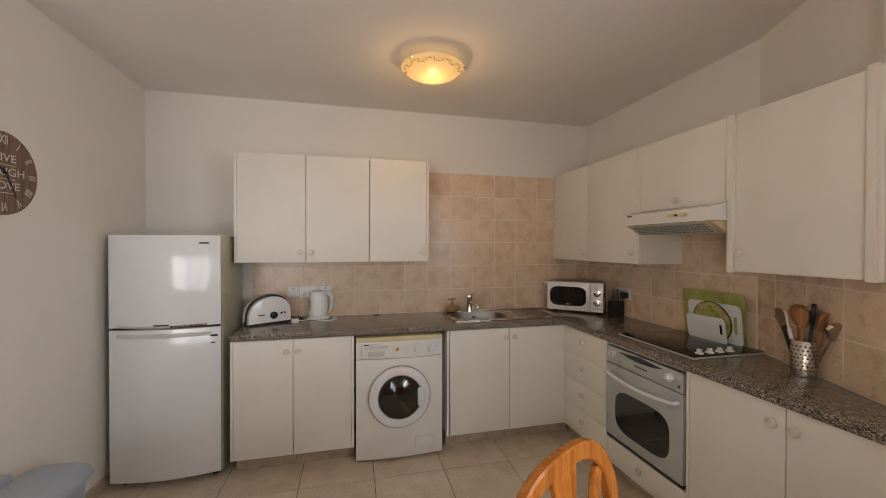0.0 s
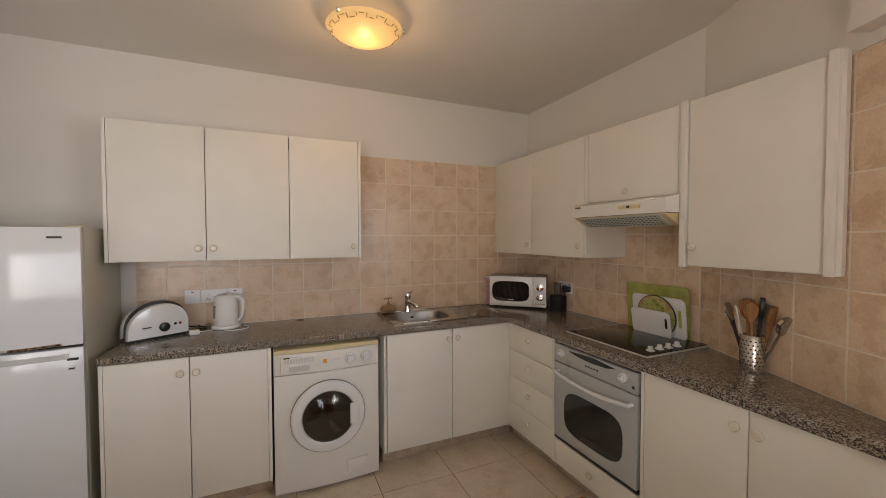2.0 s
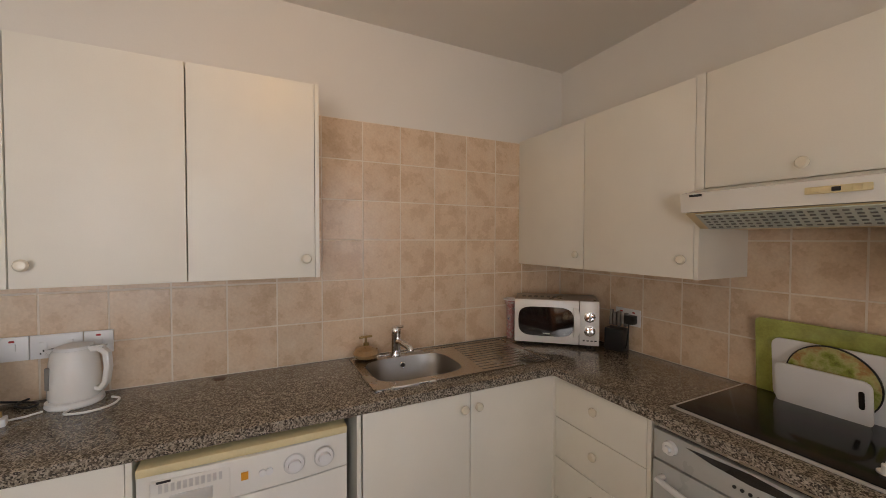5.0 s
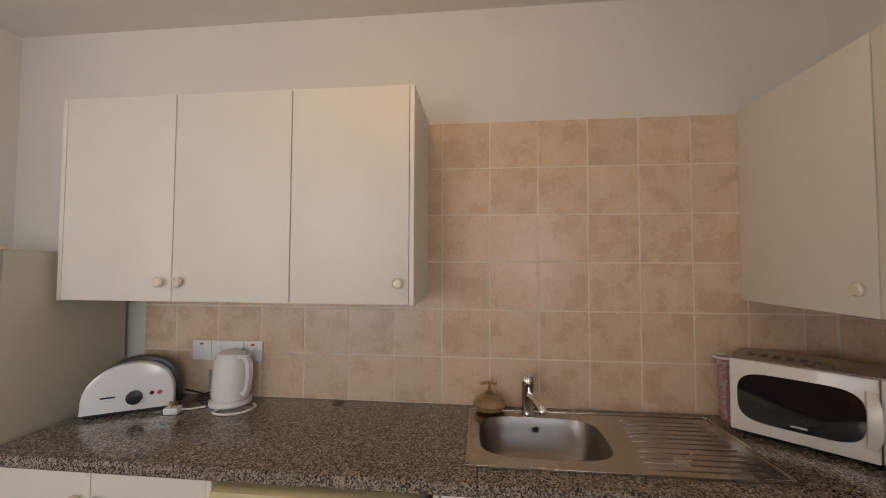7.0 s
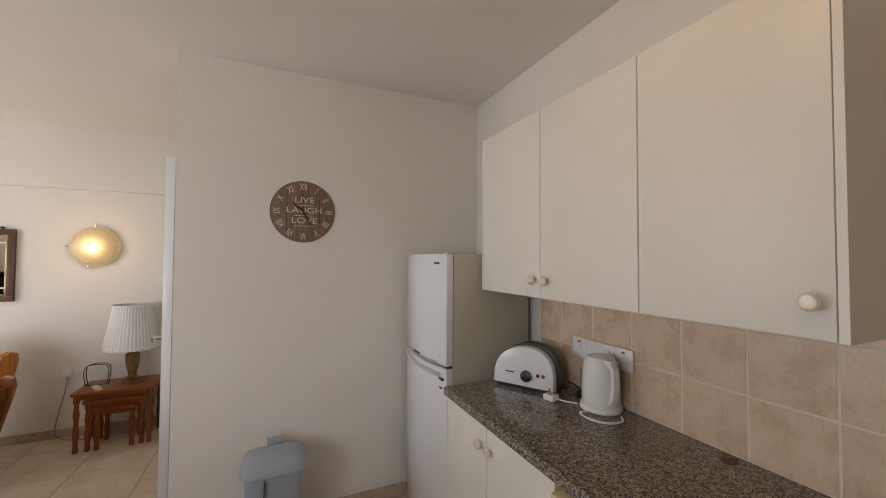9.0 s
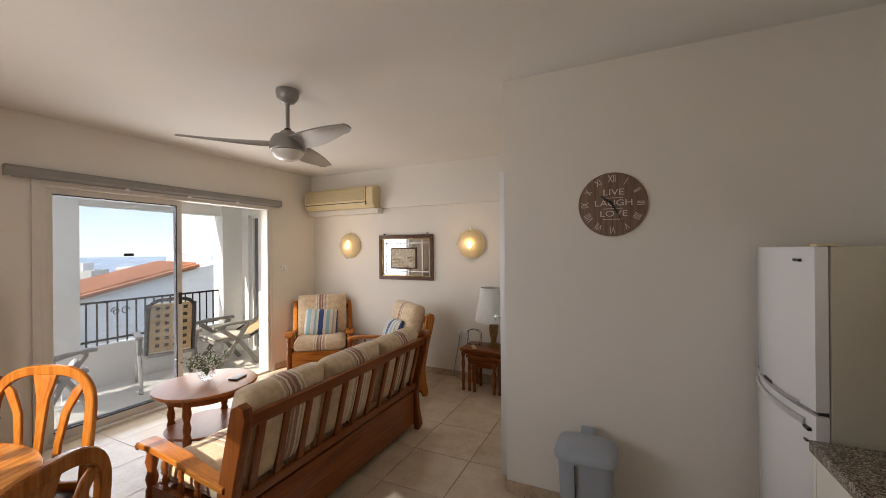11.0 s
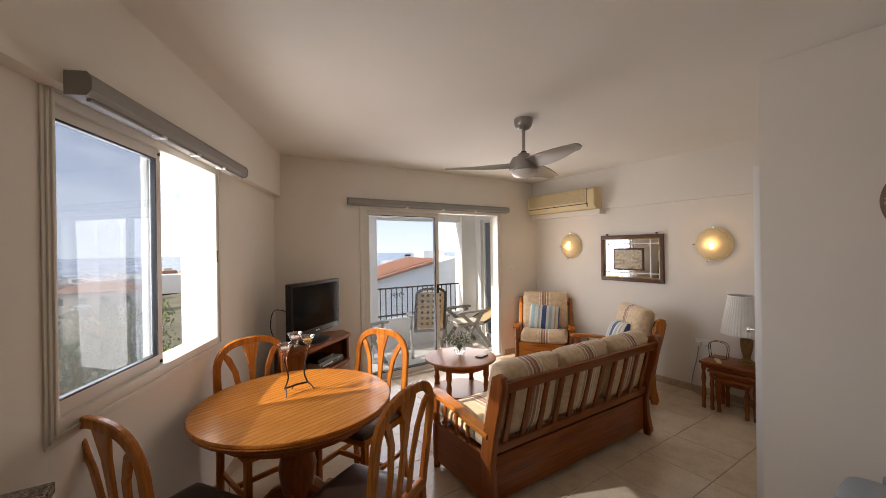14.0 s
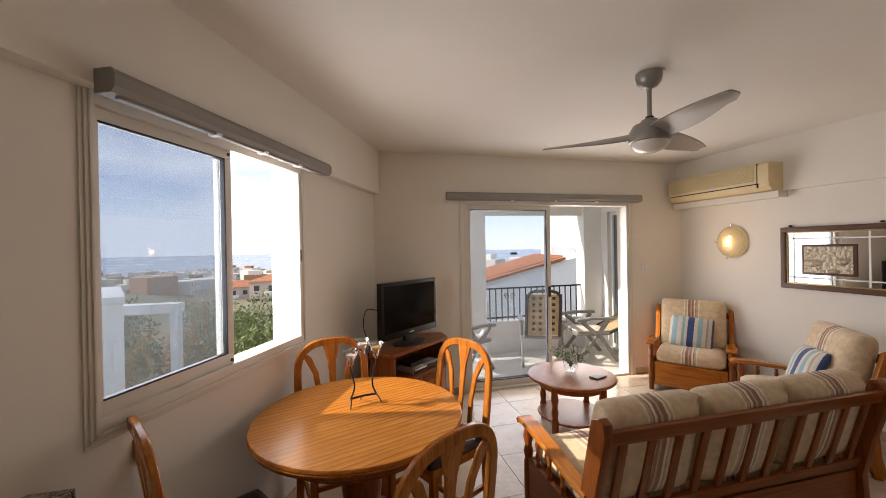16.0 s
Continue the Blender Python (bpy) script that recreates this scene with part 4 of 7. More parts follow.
def tile(parent, m, w, h, t, material, name="tile", bev=0.0012):
    key = (round(w, 3), round(h, 3), round(t, 4), material.name)
    if key not in tile_meshes:
        bm = bmesh.new()
        pts = [(-w / 2, -h / 2), (w / 2, -h / 2), (w / 2, h / 2), (-w / 2, h / 2)]
        lo = [bm.verts.new((x, y, 0)) for x, y in pts]
        mid = [bm.verts.new((x, y, t - bev)) for x, y in pts]
        hi = [bm.verts.new((x - math.copysign(bev, x), y - math.copysign(bev, y), t)) for x, y in pts]
        for a, b in ((lo, mid), (mid, hi)):
            for i in range(4):
                bm.faces.new((a[i], a[(i + 1) % 4], b[(i + 1) % 4], b[i]))
        bm.faces.new(hi)
        me = finish(bm, name, 0)
        me.materials.append(material)
        tile_meshes[key] = me
    ob = new(name, tile_meshes[key])
    ob.parent = parent
    ob.matrix_parent_inverse = parent.matrix_basis.inverted() if parent.matrix_basis != Matrix.Identity(4) else Matrix.Identity(4)
    ob.matrix_basis = m
    return ob


def tile_field(parent, m, s0, s1, z0, z1, pitch, joint0, material=WALLTILE, gap=0.006, t=0.002):
    """Tiles on the plane of m (local x along, local z up, local -y towards the room), cut at the ends."""
    k = math.floor((s0 - joint0) / pitch)
    edges = [s0] + [joint0 + pitch * i for i in range(k + 1, k + 60) if s0 + 0.012 < joint0 + pitch * i < s1 - 0.012] + [s1]
    zs = [z0]
    zz = math.floor(z0 / 0.2 + 1e-6) * 0.2 + 0.1
    zz = 0.9 + 0.2 * (math.floor((z0 - 0.9) / 0.2 + 1e-6) + 1)
    while zz < z1 - 0.012:
        zs.append(zz)
        zz += 0.2
    zs.append(z1)
    for a, b in zip(edges, edges[1:]):
        for c, d in zip(zs, zs[1:]):
            tile(parent, m @ pose((a + b) / 2, 0, (c + d) / 2, 90, 0, 0), b - a - gap, d - c - gap, t, material)


def tiling():
    north = pose(0, YS - 0.004, 0)
    setting("grout_north_1", B(-0.45, XR, YS - 0.005, YS - 0.0005, TOPZ, 1.36), GROUT, "pale grout bed of the wall tiles", category="tile bed")
    setting("grout_north_2", B(0.80, XR, YS - 0.005, YS - 0.0005, 1.36, 2.1), GROUT, "pale grout bed of the wall tiles", category="tile bed")
    tile_field(wall_sink, north, -0.45, XR - 0.006, TOPZ, 1.3, 0.202, 0.921)
    tile_field(wall_sink, north, -0.45, 0.815, 1.302, 1.37, 0.202, 0.921)
    tile_field(wall_sink, north, 0.815, XR - 0.006, 1.3, 2.1, 0.202, 0.921)
    e = pose(XR - 0.004, 0, 0, 0, 0, -90)
    setting("grout_east", B(XR - 0.005, XR - 0.0005, BEND[1], YS - 0.01, TOPZ, 1.7), GROUT, "pale grout bed of the wall tiles", category="tile bed")
    tile_field(wall_hob, e, -YS + 0.012, -BEND[1] - 0.002, TOPZ, 1.7, 0.202, -3.41)
    sm = SLANT_M @ pose(0, -0.004, 0)
    setting("grout_slanting", B(0.004, 0.93, -0.005, -0.0005, TOPZ, 2.1), GROUT, "pale grout bed of the wall tiles", m=SLANT_M, category="tile bed")
    tile_field(wall_slant, sm, 0.006, 0.93, TOPZ, 2.1, 0.202, 0.15)
    setting("tile_edge_strip", B(0.0, 0.93, -0.012, -0.0005, 2.1, 2.104), GROUT, "tile edging strip", m=SLANT_M, category="trim")


def floor_tiles():
    p = 0.453
    for i in range(-9, 6):
        for j in range(-11, 4):
            cx_, cy = 0.885 + p * (i + 0.5), 2.85 + p * (j + 0.5)
            if cx_ + p / 2 < XM or cy + p / 2 < YD or cx_ - p / 2 > XR or cy - p / 2 > YS:
                continue
            if cx_ - 0.5 > wall_x(max(cy, -2)) and cy < BEND[1]:
                continue
            if cx_ < XC - 0.3 and cy > 3.0:
                continue
            tile(floor, pose(cx_, cy, -0.005), p - 0.004, p - 0.004, 0.005, FLOORTILE, "tile", 0.0012)


# ---- window and balcony door ----
def window():
    w = tagged(thing("window_1", "cream aluminium sliding window, one half slid open", "window", SLANT_M), kind="structure")
    s0, s1, z0, z1 = 1.322, 2.605, 0.985, 2.145
    fr = bmesh.new()
    for a, b, c, d in ((s0, s1, z0, z0 + 0.045), (s0, s1, z1 - 0.04, z1), (s0, s0 + 0.012, z0 + 0.045, z1 - 0.04), (s1 - 0.035, s1, z0 + 0.045, z1 - 0.04)):
        box(fr, a, b, -0.012, 0.10, c, d, 0.003)
    part("window_frame", fr, ALU, w)
    for k, (off, pr) in enumerate(((0.0, 0.020), (0.013, 0.014), (0.026, 0.008))):
        tr = bmesh.new()
        a0, a1 = off, off + 0.013
        for a, b, c, d in ((s0 - a1, s1 + a1, z0 - a1, z0 - a0), (s0 - a1, s1 + a1, z1 + a0, z1 + min(a1, 0.045)) if a0 < 0.045 else (s0, s0, z0, z0),
                           (s0 - a1, s0 - a0, z0 - a0, z1 + 0.004), (s1 + a0, s1 + a1, z0 - a0, z1 + 0.004)):
            if b - a > 1e-3:
                box(tr, a, b, -pr, -0.0005, c, d, 0.004)
        part("moulding", tr, ALU, w, "stepped cream moulding")

    def sash(a, b, y, dark):
        sh = bmesh.new()
        for p, q, c, d in ((a, b, z0 + 0.045, z0 + 0.10), (a, b, z1 - 0.085, z1 - 0.04), (a, a + 0.024, z0 + 0.10, z1 - 0.085), (b - 0.045, b, z0 + 0.10, z1 - 0.085)):
            box(sh, p, q, y, y + 0.03, c, d, 0.003)
        o = part("sash", sh, ALU, w)
        gk = bmesh.new()
        for p, q, c, d in ((a + 0.022, b - 0.043, z0 + 0.098, z0 + 0.106), (a + 0.022, b - 0.043, z1 - 0.093, z1 - 0.084), (b - 0.052, b - 0.043, z0 + 0.10, z1 - 0.085)):
            box(gk, p, q, y - 0.002, y + 0.02, c, d)
        part("gasket", gk, BLACK, o, "black rubber gasket")
        return o

    left = sash(s0 + 0.012, 1.985, 0.01, True)
    g = part("pane", B(s0 + 0.034, 1.94, 0.022, 0.027, z0 + 0.10, z1 - 0.085), TINTED, left, "grey-tinted glass pane")
    st = bmesh.new()
    box(st, 1.945, 1.99, 0.05, 0.08, z0 + 0.045, z1 - 0.04, 0.003)
    part("sash_stile", st, ALU, w)
    for zz in (z0 + 0.062, z1 - 0.06):
        part("stop", L([(0.009, 0), (0.009, 0.006), (0, 0.007)], 12), BLACK, left, "", pose(1.965, 0.009, zz, 90))
    part("latch", B(s1 - 0.032, s1 - 0.022, -0.018, -0.01, 1.52, 1.60, 0.002), BLACK, w)


TINTED = glass("tinted_glass", (0.58, 0.63, 0.69), 0.0, 0.025, 0.016)
window()


def roller_blind(label, m, w):
    b = thing("roller_blind", label, "blind", m)
    prof = [(-0.0, 0.0), (-0.065, 0.0), (-0.08, 0.018), (-0.08, 0.058), (-0.065, 0.078), (0.0, 0.078)]
    part("cassette", P(prof, 0.008, w - 0.008, Matrix(((0, 0, 1, 0), (1, 0, 0, 0), (0, 1, 0, 0), (0, 0, 0, 1)))), BLINDGREY, b)
    for x in (0, w - 0.008):
        part("end_cap", P([(p * 1.03, q * 1.03 - 0.001) for p, q in prof], x, x + 0.008, Matrix(((0, 0, 1, 0), (1, 0, 0, 0), (0, 1, 0, 0), (0, 0, 0, 1)))), BLINDGREY, b)
    for i in range(3):
        x = w * (0.3 + 0.22 * i)
        part("bracket", B(x, x + 0.03, -0.07, -0.02, -0.014, 0.0, 0.003), WHITEPVC, b)
    part("bottom_rail", B(0.03, w - 0.03, -0.06, -0.045, -0.012, -0.001, 0.002), BLINDGREY, b)


roller_blind("grey roller blind cassette over the window", SLANT_M @ pose(1.285, -0.0715, 2.118), 1.475)
roller_blind("grey roller blind cassette over the balcony door", pose(0.06, YD + 0.001, 2.108, 0, 0, 180), 2.435)


def balcony_door():
    d = tagged(thing("door_1", "cream aluminium sliding balcony door, half open", "door", pose(0, YD, 0)), kind="structure")
    x0, x1, z1 = -2.235, -0.135, 2.09
    f = bmesh.new()
    for a, b, c, e in ((x0, x1, 0.0, 0.025), (x0, x1, z1 - 0.03, z1), (x0, x0 + 0.035, 0.025, z1 - 0.03), (x1 - 0.035, x1, 0.025, z1 - 0.03)):
        box(f, a, b, -0.11, 0.012, c, e, 0.003)
    part("door_frame", f, ALU, d)
    t = bmesh.new()
    for a, b, c, e in ((x0 - 0.04, x0, 0.0, z1 + 0.018), (x1, x1 + 0.05, 0.0, z1 + 0.018), (x0, x1, z1, z1 + 0.018)):
        box(t, a, b, 0.0005, 0.018, c, e, 0.004)
    part("moulding", t, ALU, d)
    for y, xa, xb in ((-0.05, -1.20, -0.17), (-0.09, -1.215, -0.185)):
        s = bmesh.new()
        for a, b, c, e in ((xa, xb, 0.025, 0.095), (xa, xb, z1 - 0.08, z1 - 0.03), (xa, xa + 0.055, 0.095, z1 - 0.08), (xb - 0.05, xb, 0.095, z1 - 0.08)):
            box(s, a, b, y - 0.015, y + 0.015, c, e, 0.003)
        sh = part("sash", s, ALU, d)
        part("pane", B(xa + 0.055, xb - 0.05, y - 0.003, y + 0.002, 0.095, z1 - 0.08), PANE, sh, "clear glass pane")
        gk = bmesh.new()
        for a, b, c, e in ((xa + 0.05, xa + 0.06, 0.095, z1 - 0.08), (xa + 0.05, xb - 0.045, z1 - 0.09, z1 - 0.08), (xa + 0.05, xb - 0.045, 0.09, 0.1)):
            box(gk, a, b, y - 0.012, y + 0.016, c, e)
        part("gasket", gk, BLACK, sh)
    part("door_handle", B(-1.19, -1.16, -0.034, -0.022, 1.0, 1.12, 0.003), BLACK, d, "black recessed handle")
    part("sticker", B(-0.78, -0.70, -0.0465, -0.0455, 1.50, 1.525), BLACK, d)


balcony_door()

# white door frame in the passage behind the clock wall
dj = tagged(thing("door_2", "white painted door standing open in the passage", "door", pose(-1.43, 1.75, 0)), kind="structure")
part("door_leaf", B(0, 0.115, 0, 0.045, 0.005, 2.06, 0.003), WHITEPVC, dj)
part("door_panel", B(0, 0.04, 0.045, 0.75, 0.005, 2.06, 0.003), WHITEPVC, dj)
part("lock_plate", B(0.035, 0.06, -0.003, 0.0, 0.96, 1.12, 0.002), CHROME, dj)
part("keyhole", L([(0.006, 0), (0.006, 0.004)], 10), BLACK, dj, "", pose(0.0475, -0.002, 0.985, 90))
part("door_knob", L([(0.02, 0), (0.02, 0.006), (0.009, 0.01), (0.009, 0.04), (0.02, 0.045), (0.02, 0.055), (0, 0.057)], 16), CHROME, dj, "", pose(0.0475, -0.002, 1.06, 90))


# ---- kitchen things ----
def clock():
    c = thing("wall_clock", "round grey-brown plank wall clock with white Roman numerals", "clock", pose(XC + 0.001, 2.454, 1.781, 90, 0, 90))
    face = wood("clock_planks", (0.16, 0.095, 0.065), (0.27, 0.18, 0.13), 0.75, 1)
    part("face", L([(0.178, 0), (0.18, 0.004), (0.178, 0.012), (0.172, 0.014), (0, 0.014)], 48), face, c)
    for x in (-0.09, 0.0, 0.09):
        h = math.sqrt(0.172 ** 2 - x * x)
        part("plank_joint", B(x - 0.001, x + 0.001, -h, h, 0.0135, 0.0146), IRON, c)
    ink = surface("white_ink", (0.66, 0.63, 0.58), 0.8)
    for i, s in enumerate(("XII", "I", "II", "III", "IIII", "V", "VI", "VII", "VIII", "IX", "X", "XI")):
        a = -radians(30 * i)
        writing("numeral", s, 0.036, Matrix.Rotation(a, 4, "Z") @ pose(0, 0.142, 0.0143) @ Matrix.Diagonal((0.95, 1.55, 1, 1)), ink, c)
    for s, y in (("LIVE", 0.066), ("LAUGH", 0.006), ("LOVE", -0.054)):
        writing("word", s, 0.05, pose(0.006, y, 0.0143) @ Matrix.Diagonal((1.2, 0.95, 1, 1)), ink, c)
    for y in (0.036, -0.024, -0.084):
        part("small_print", B(-0.05, 0.055, y - 0.002, y + 0.001, 0.0142, 0.0148), ink, c)
    part("hour_hand", R([(0, 0, 0.019), (-0.03, 0.026, 0.019), (-0.065, 0.05, 0.019)], [0.004, 0.006, 0.001], 0.0008, (0.61, 0.79, 0)), BLACK, c)
    part("minute_hand", R([(-0.012, 0.022, 0.022), (0.02, -0.04, 0.022), (0.05, -0.10, 0.022)], [0.004, 0.0045, 0.001], 0.0008, (0.89, 0.45, 0)), BLACK, c)
    part("pivot", L([(0.007, 0.014), (0.007, 0.026), (0, 0.027)], 12), BLACK, c)


clock()


def waste_bin():
    b = thing("pedal_bin", "grey-blue plastic waste bin with a lid", "bin", pose(-0.95, 2.32, 0, 0, 0, 90))
    rim = lambda hx, hy: [(hx * math.copysign(abs(math.cos(a)) ** 0.45, math.cos(a)), hy * math.copysign(abs(math.sin(a)) ** 0.45, math.sin(a))) for a in [2 * math.pi * i / 36 for i in range(36)]]

    def loft(levels):
        bm = bmesh.new()
        rings = [[bm.verts.new((x, y, z)) for x, y in rim(hx, hy)] for hx, hy, z in levels]
        for p, q in zip(rings, rings[1:]):
            for i in range(36):
                bm.faces.new((p[i], p[(i + 1) % 36], q[(i + 1) % 36], q[i]))
        bm.faces.new(rings[0][::-1])
        bm.faces.new(rings[-1])
        return bm

    part("body", loft([(0.112, 0.085, 0.0), (0.118, 0.09, 0.01), (0.136, 0.115, 0.465)]), GREYPLASTIC, b)
    part("lid", loft([(0.147, 0.13, 0.452), (0.153, 0.138, 0.459), (0.153, 0.138, 0.472), (0.14, 0.12, 0.499), (0.12, 0.09, 0.514), (0.055, 0.04, 0.518)]), GREYPLASTIC, b)
    part("hinge", B(-0.035, 0.035, 0.105, 0.15, 0.46, 0.535, 0.008), GREYPLASTIC, b)
    part("seam", B(-0.045, -0.042, -0.1125, -0.09, 0.02, 0.44), DARKGAP, b, "", pose(0, 0, 0, 2.4))


waste_bin()


def toaster():
    t = thing("toaster", "white rounded toaster with a black dial", "toaster", pose(-0.325, 3.45, TOPZ, 0, 0, 31))
    prof = [(-0.15, 0.012)] + [(-0.155 + 0.30 * (1 - math.cos(math.pi * i / 16)) / 2 + 0.005, 0.02 + 0.178 * math.sin(math.pi * (i / 16) ** 1.12) ** 0.62) for i in range(1, 16)] + [(0.147, 0.012)]
    mm = Matrix(((1, 0, 0, 0), (0, 0, 1, 0), (0, 1, 0, 0), (0, 0, 0, 1)))
    part("shell", P(prof, -0.10, -0.045, mm, 0.014), WHITEENAMEL, t)
    part("back_shell", P(prof, 0.012, 0.05, mm, 0.012), WHITEENAMEL, t)
    part("slot_body", P([(x * 1.015 + 0.01, z * 1.05) for x, z in prof], -0.044, 0.011, mm, 0.006), BLACK, t, "black middle with the slots")
    dl = part("dial", L([(0.026, 0), (0.026, 0.012), (0.02, 0.015), (0, 0.015)], 24), BLACK, t, "black dial", pose(0.02, -0.099, 0.065, 90))
    for x in (0.075, 0.1):
        part("button", L([(0.008, 0), (0.007, 0.006), (0, 0.007)], 14), RED if x > 0.09 else BLACK, t, "", pose(x, -0.1, 0.075, 90))
    part("badge", B(-0.085, -0.04, -0.1015, -0.099, 0.07, 0.076), BLACK, t)
    part("print", B(-0.085, -0.045, -0.1015, -0.099, 0.06, 0.063), SILVER, t)
    part("base", B(-0.14, 0.137, -0.085, 0.04, 0.0, 0.016, 0.004), BLACK, t)
    part("cord", T([(0.16, 0.05, 0.03), (0.2, 0.06, 0.012), (0.25, 0.01, 0.006), (0.27, -0.04, 0.006), (0.24, -0.06, 0.006), (0.22, 0.0, 0.008), (0.27, 0.04, 0.01)], 0.004), BLACK, t, "black mains cord")


toaster()


def kettle():
    k = thing("kettle", "white plastic electric kettle on its base", "kettle", pose(0.038, 3.525, TOPZ, 0, 0, -20))
    part("base", L([(0.078, 0), (0.082, 0.006), (0.08, 0.02), (0.07, 0.024)], 32), WHITEPVC, k)
    body = part("body", L([(0.07, 0.025), (0.074, 0.035), (0.074, 0.09), (0.070, 0.15), (0.064, 0.19), (0.058, 0.2)], 36), MICROWHITE, k)
    part("lid", L([(0.056, 0.2), (0.052, 0.21), (0.03, 0.217), (0, 0.218)], 32), WHITEPVC, k)
    part("spout", P([(-0.055, 0.165), (-0.085, 0.19), (-0.08, 0.2), (-0.05, 0.203)], -0.018, 0.018, Matrix(((1, 0, 0, 0), (0, 0, 1, 0), (0, 1, 0, 0), (0, 0, 0, 1))), 0.005), WHITEENAMEL, k)
    part("handle", R([(0.045, 0, 0.197), (0.085, 0, 0.2), (0.108, 0, 0.18), (0.112, 0, 0.13), (0.104, 0, 0.075), (0.088, 0, 0.052), (0.068, 0, 0.055)], 0.013, [0.011, 0.011, 0.011, 0.01, 0.009, 0.009, 0.008], (0, 1, 0)), MICROWHITE, k)
    part("water_gauge", B(-0.045, -0.031, -0.069, -0.056, 0.07, 0.15, 0.004), surface("gauge_smoke", (0.25, 0.24, 0.22), 0.2), k)
    part("switch", B(0.085, 0.105, -0.01, 0.01, 0.205, 0.212, 0.003), WHITEPVC, k)
    part("cord", T([(0.04, -0.075, 0.006), (0.05, -0.11, 0.005), (0.11, -0.1, 0.005), (0.15, -0.05, 0.005), (0.14, 0.01, 0.005), (0.10, 0.03, 0.005)], 0.004), WHITEPVC, k, "white mains cord")
    p = thing("mains_plug", "white three-pin plug lying on the worktop", "plug", pose(-0.115, 3.40, TOPZ, 0, 0, 15))
    part("plug_body", B(-0.026, 0.026, -0.024, 0.02, 0.0, 0.026, 0.006), WHITEPVC, p)
    for x, y in ((-0.012, 0.004), (0.012, 0.004), (0, -0.012)):
        part("pin", B(x - 0.003, x + 0.003, y - 0.003, y + 0.003, 0.026, 0.044), BRASS, p)
    part("lead", T([(0.026, 0, 0.012), (0.06, 0.02, 0.006), (0.1, 0.04, 0.005)], 0.0035), WHITEPVC, p)


kettle()


def socket(m, label, w=0.147, h=0.086, switches=2, red=False, name="wall_socket"):
    s = thing(name, label, "socket", m)
    part("plate", B(-w / 2, w / 2, -0.009, 0, -h / 2, h / 2, 0.003), WHITEPVC, s)
    for i in range(switches):
        x = (i - (switches - 1) / 2) * w / max(1, switches)
        part("rocker", B(x - 0.011, x + 0.011, -0.013, -0.008, -0.008, 0.018, 0.002), WHITEPVC, s)
        if red:
            part("neon", B(x - 0.007, x + 0.007, -0.0125, -0.008, 0.024, 0.031, 0.001), RED, s)
        else:
            for dx, dz_ in ((-0.008, -0.024), (0.008, -0.024), (0, -0.014)):
                part("pin_hole", B(x + dx - 0.002, x + dx + 0.002, -0.0096, -0.008, dz_ - 0.004, dz_ + 0.003), DARKGAP, s)


for x, w, n, r in ((-0.155, 0.088, 1, True), (-0.035, 0.147, 2, False), (0.085, 0.088, 1, True)):
    socket(pose(x, YS - 0.0105, 1.105), "white wall socket with a rocker switch", w, 0.088, n, r)
socket(pose(XR - 0.0105, 3.085, 1.085, 0, 0, -90), "white double wall socket with red neons", 0.15, 0.09, 2, True)
socket(pose(XM + 0.001, 0.77, 0.54, 0, 0, 90), "white double wall socket near the floor", 0.147, 0.086, 2)
socket(pose(XM + 0.001, 1.40, 1.32, 0, 0, 90), "white wall light switch", 0.088, 0.088, 1, name="light_switch")
socket(pose(-2.46, YD + 0.001, 1.30, 0, 0, 180), "white wall light switch", 0.088, 0.088, 1, name="light_switch")


gm_ = thing("cable_grommet", "round brown cable hole cover in the worktop", "cable cover", pose(0.49, 3.565, TOPZ))
part("cover", L([(0.024, 0), (0.024, 0.002), (0.018, 0.004), (0, 0.004)], 24), surface("brown_cover", (0.10, 0.045, 0.02), 0.5), gm_)


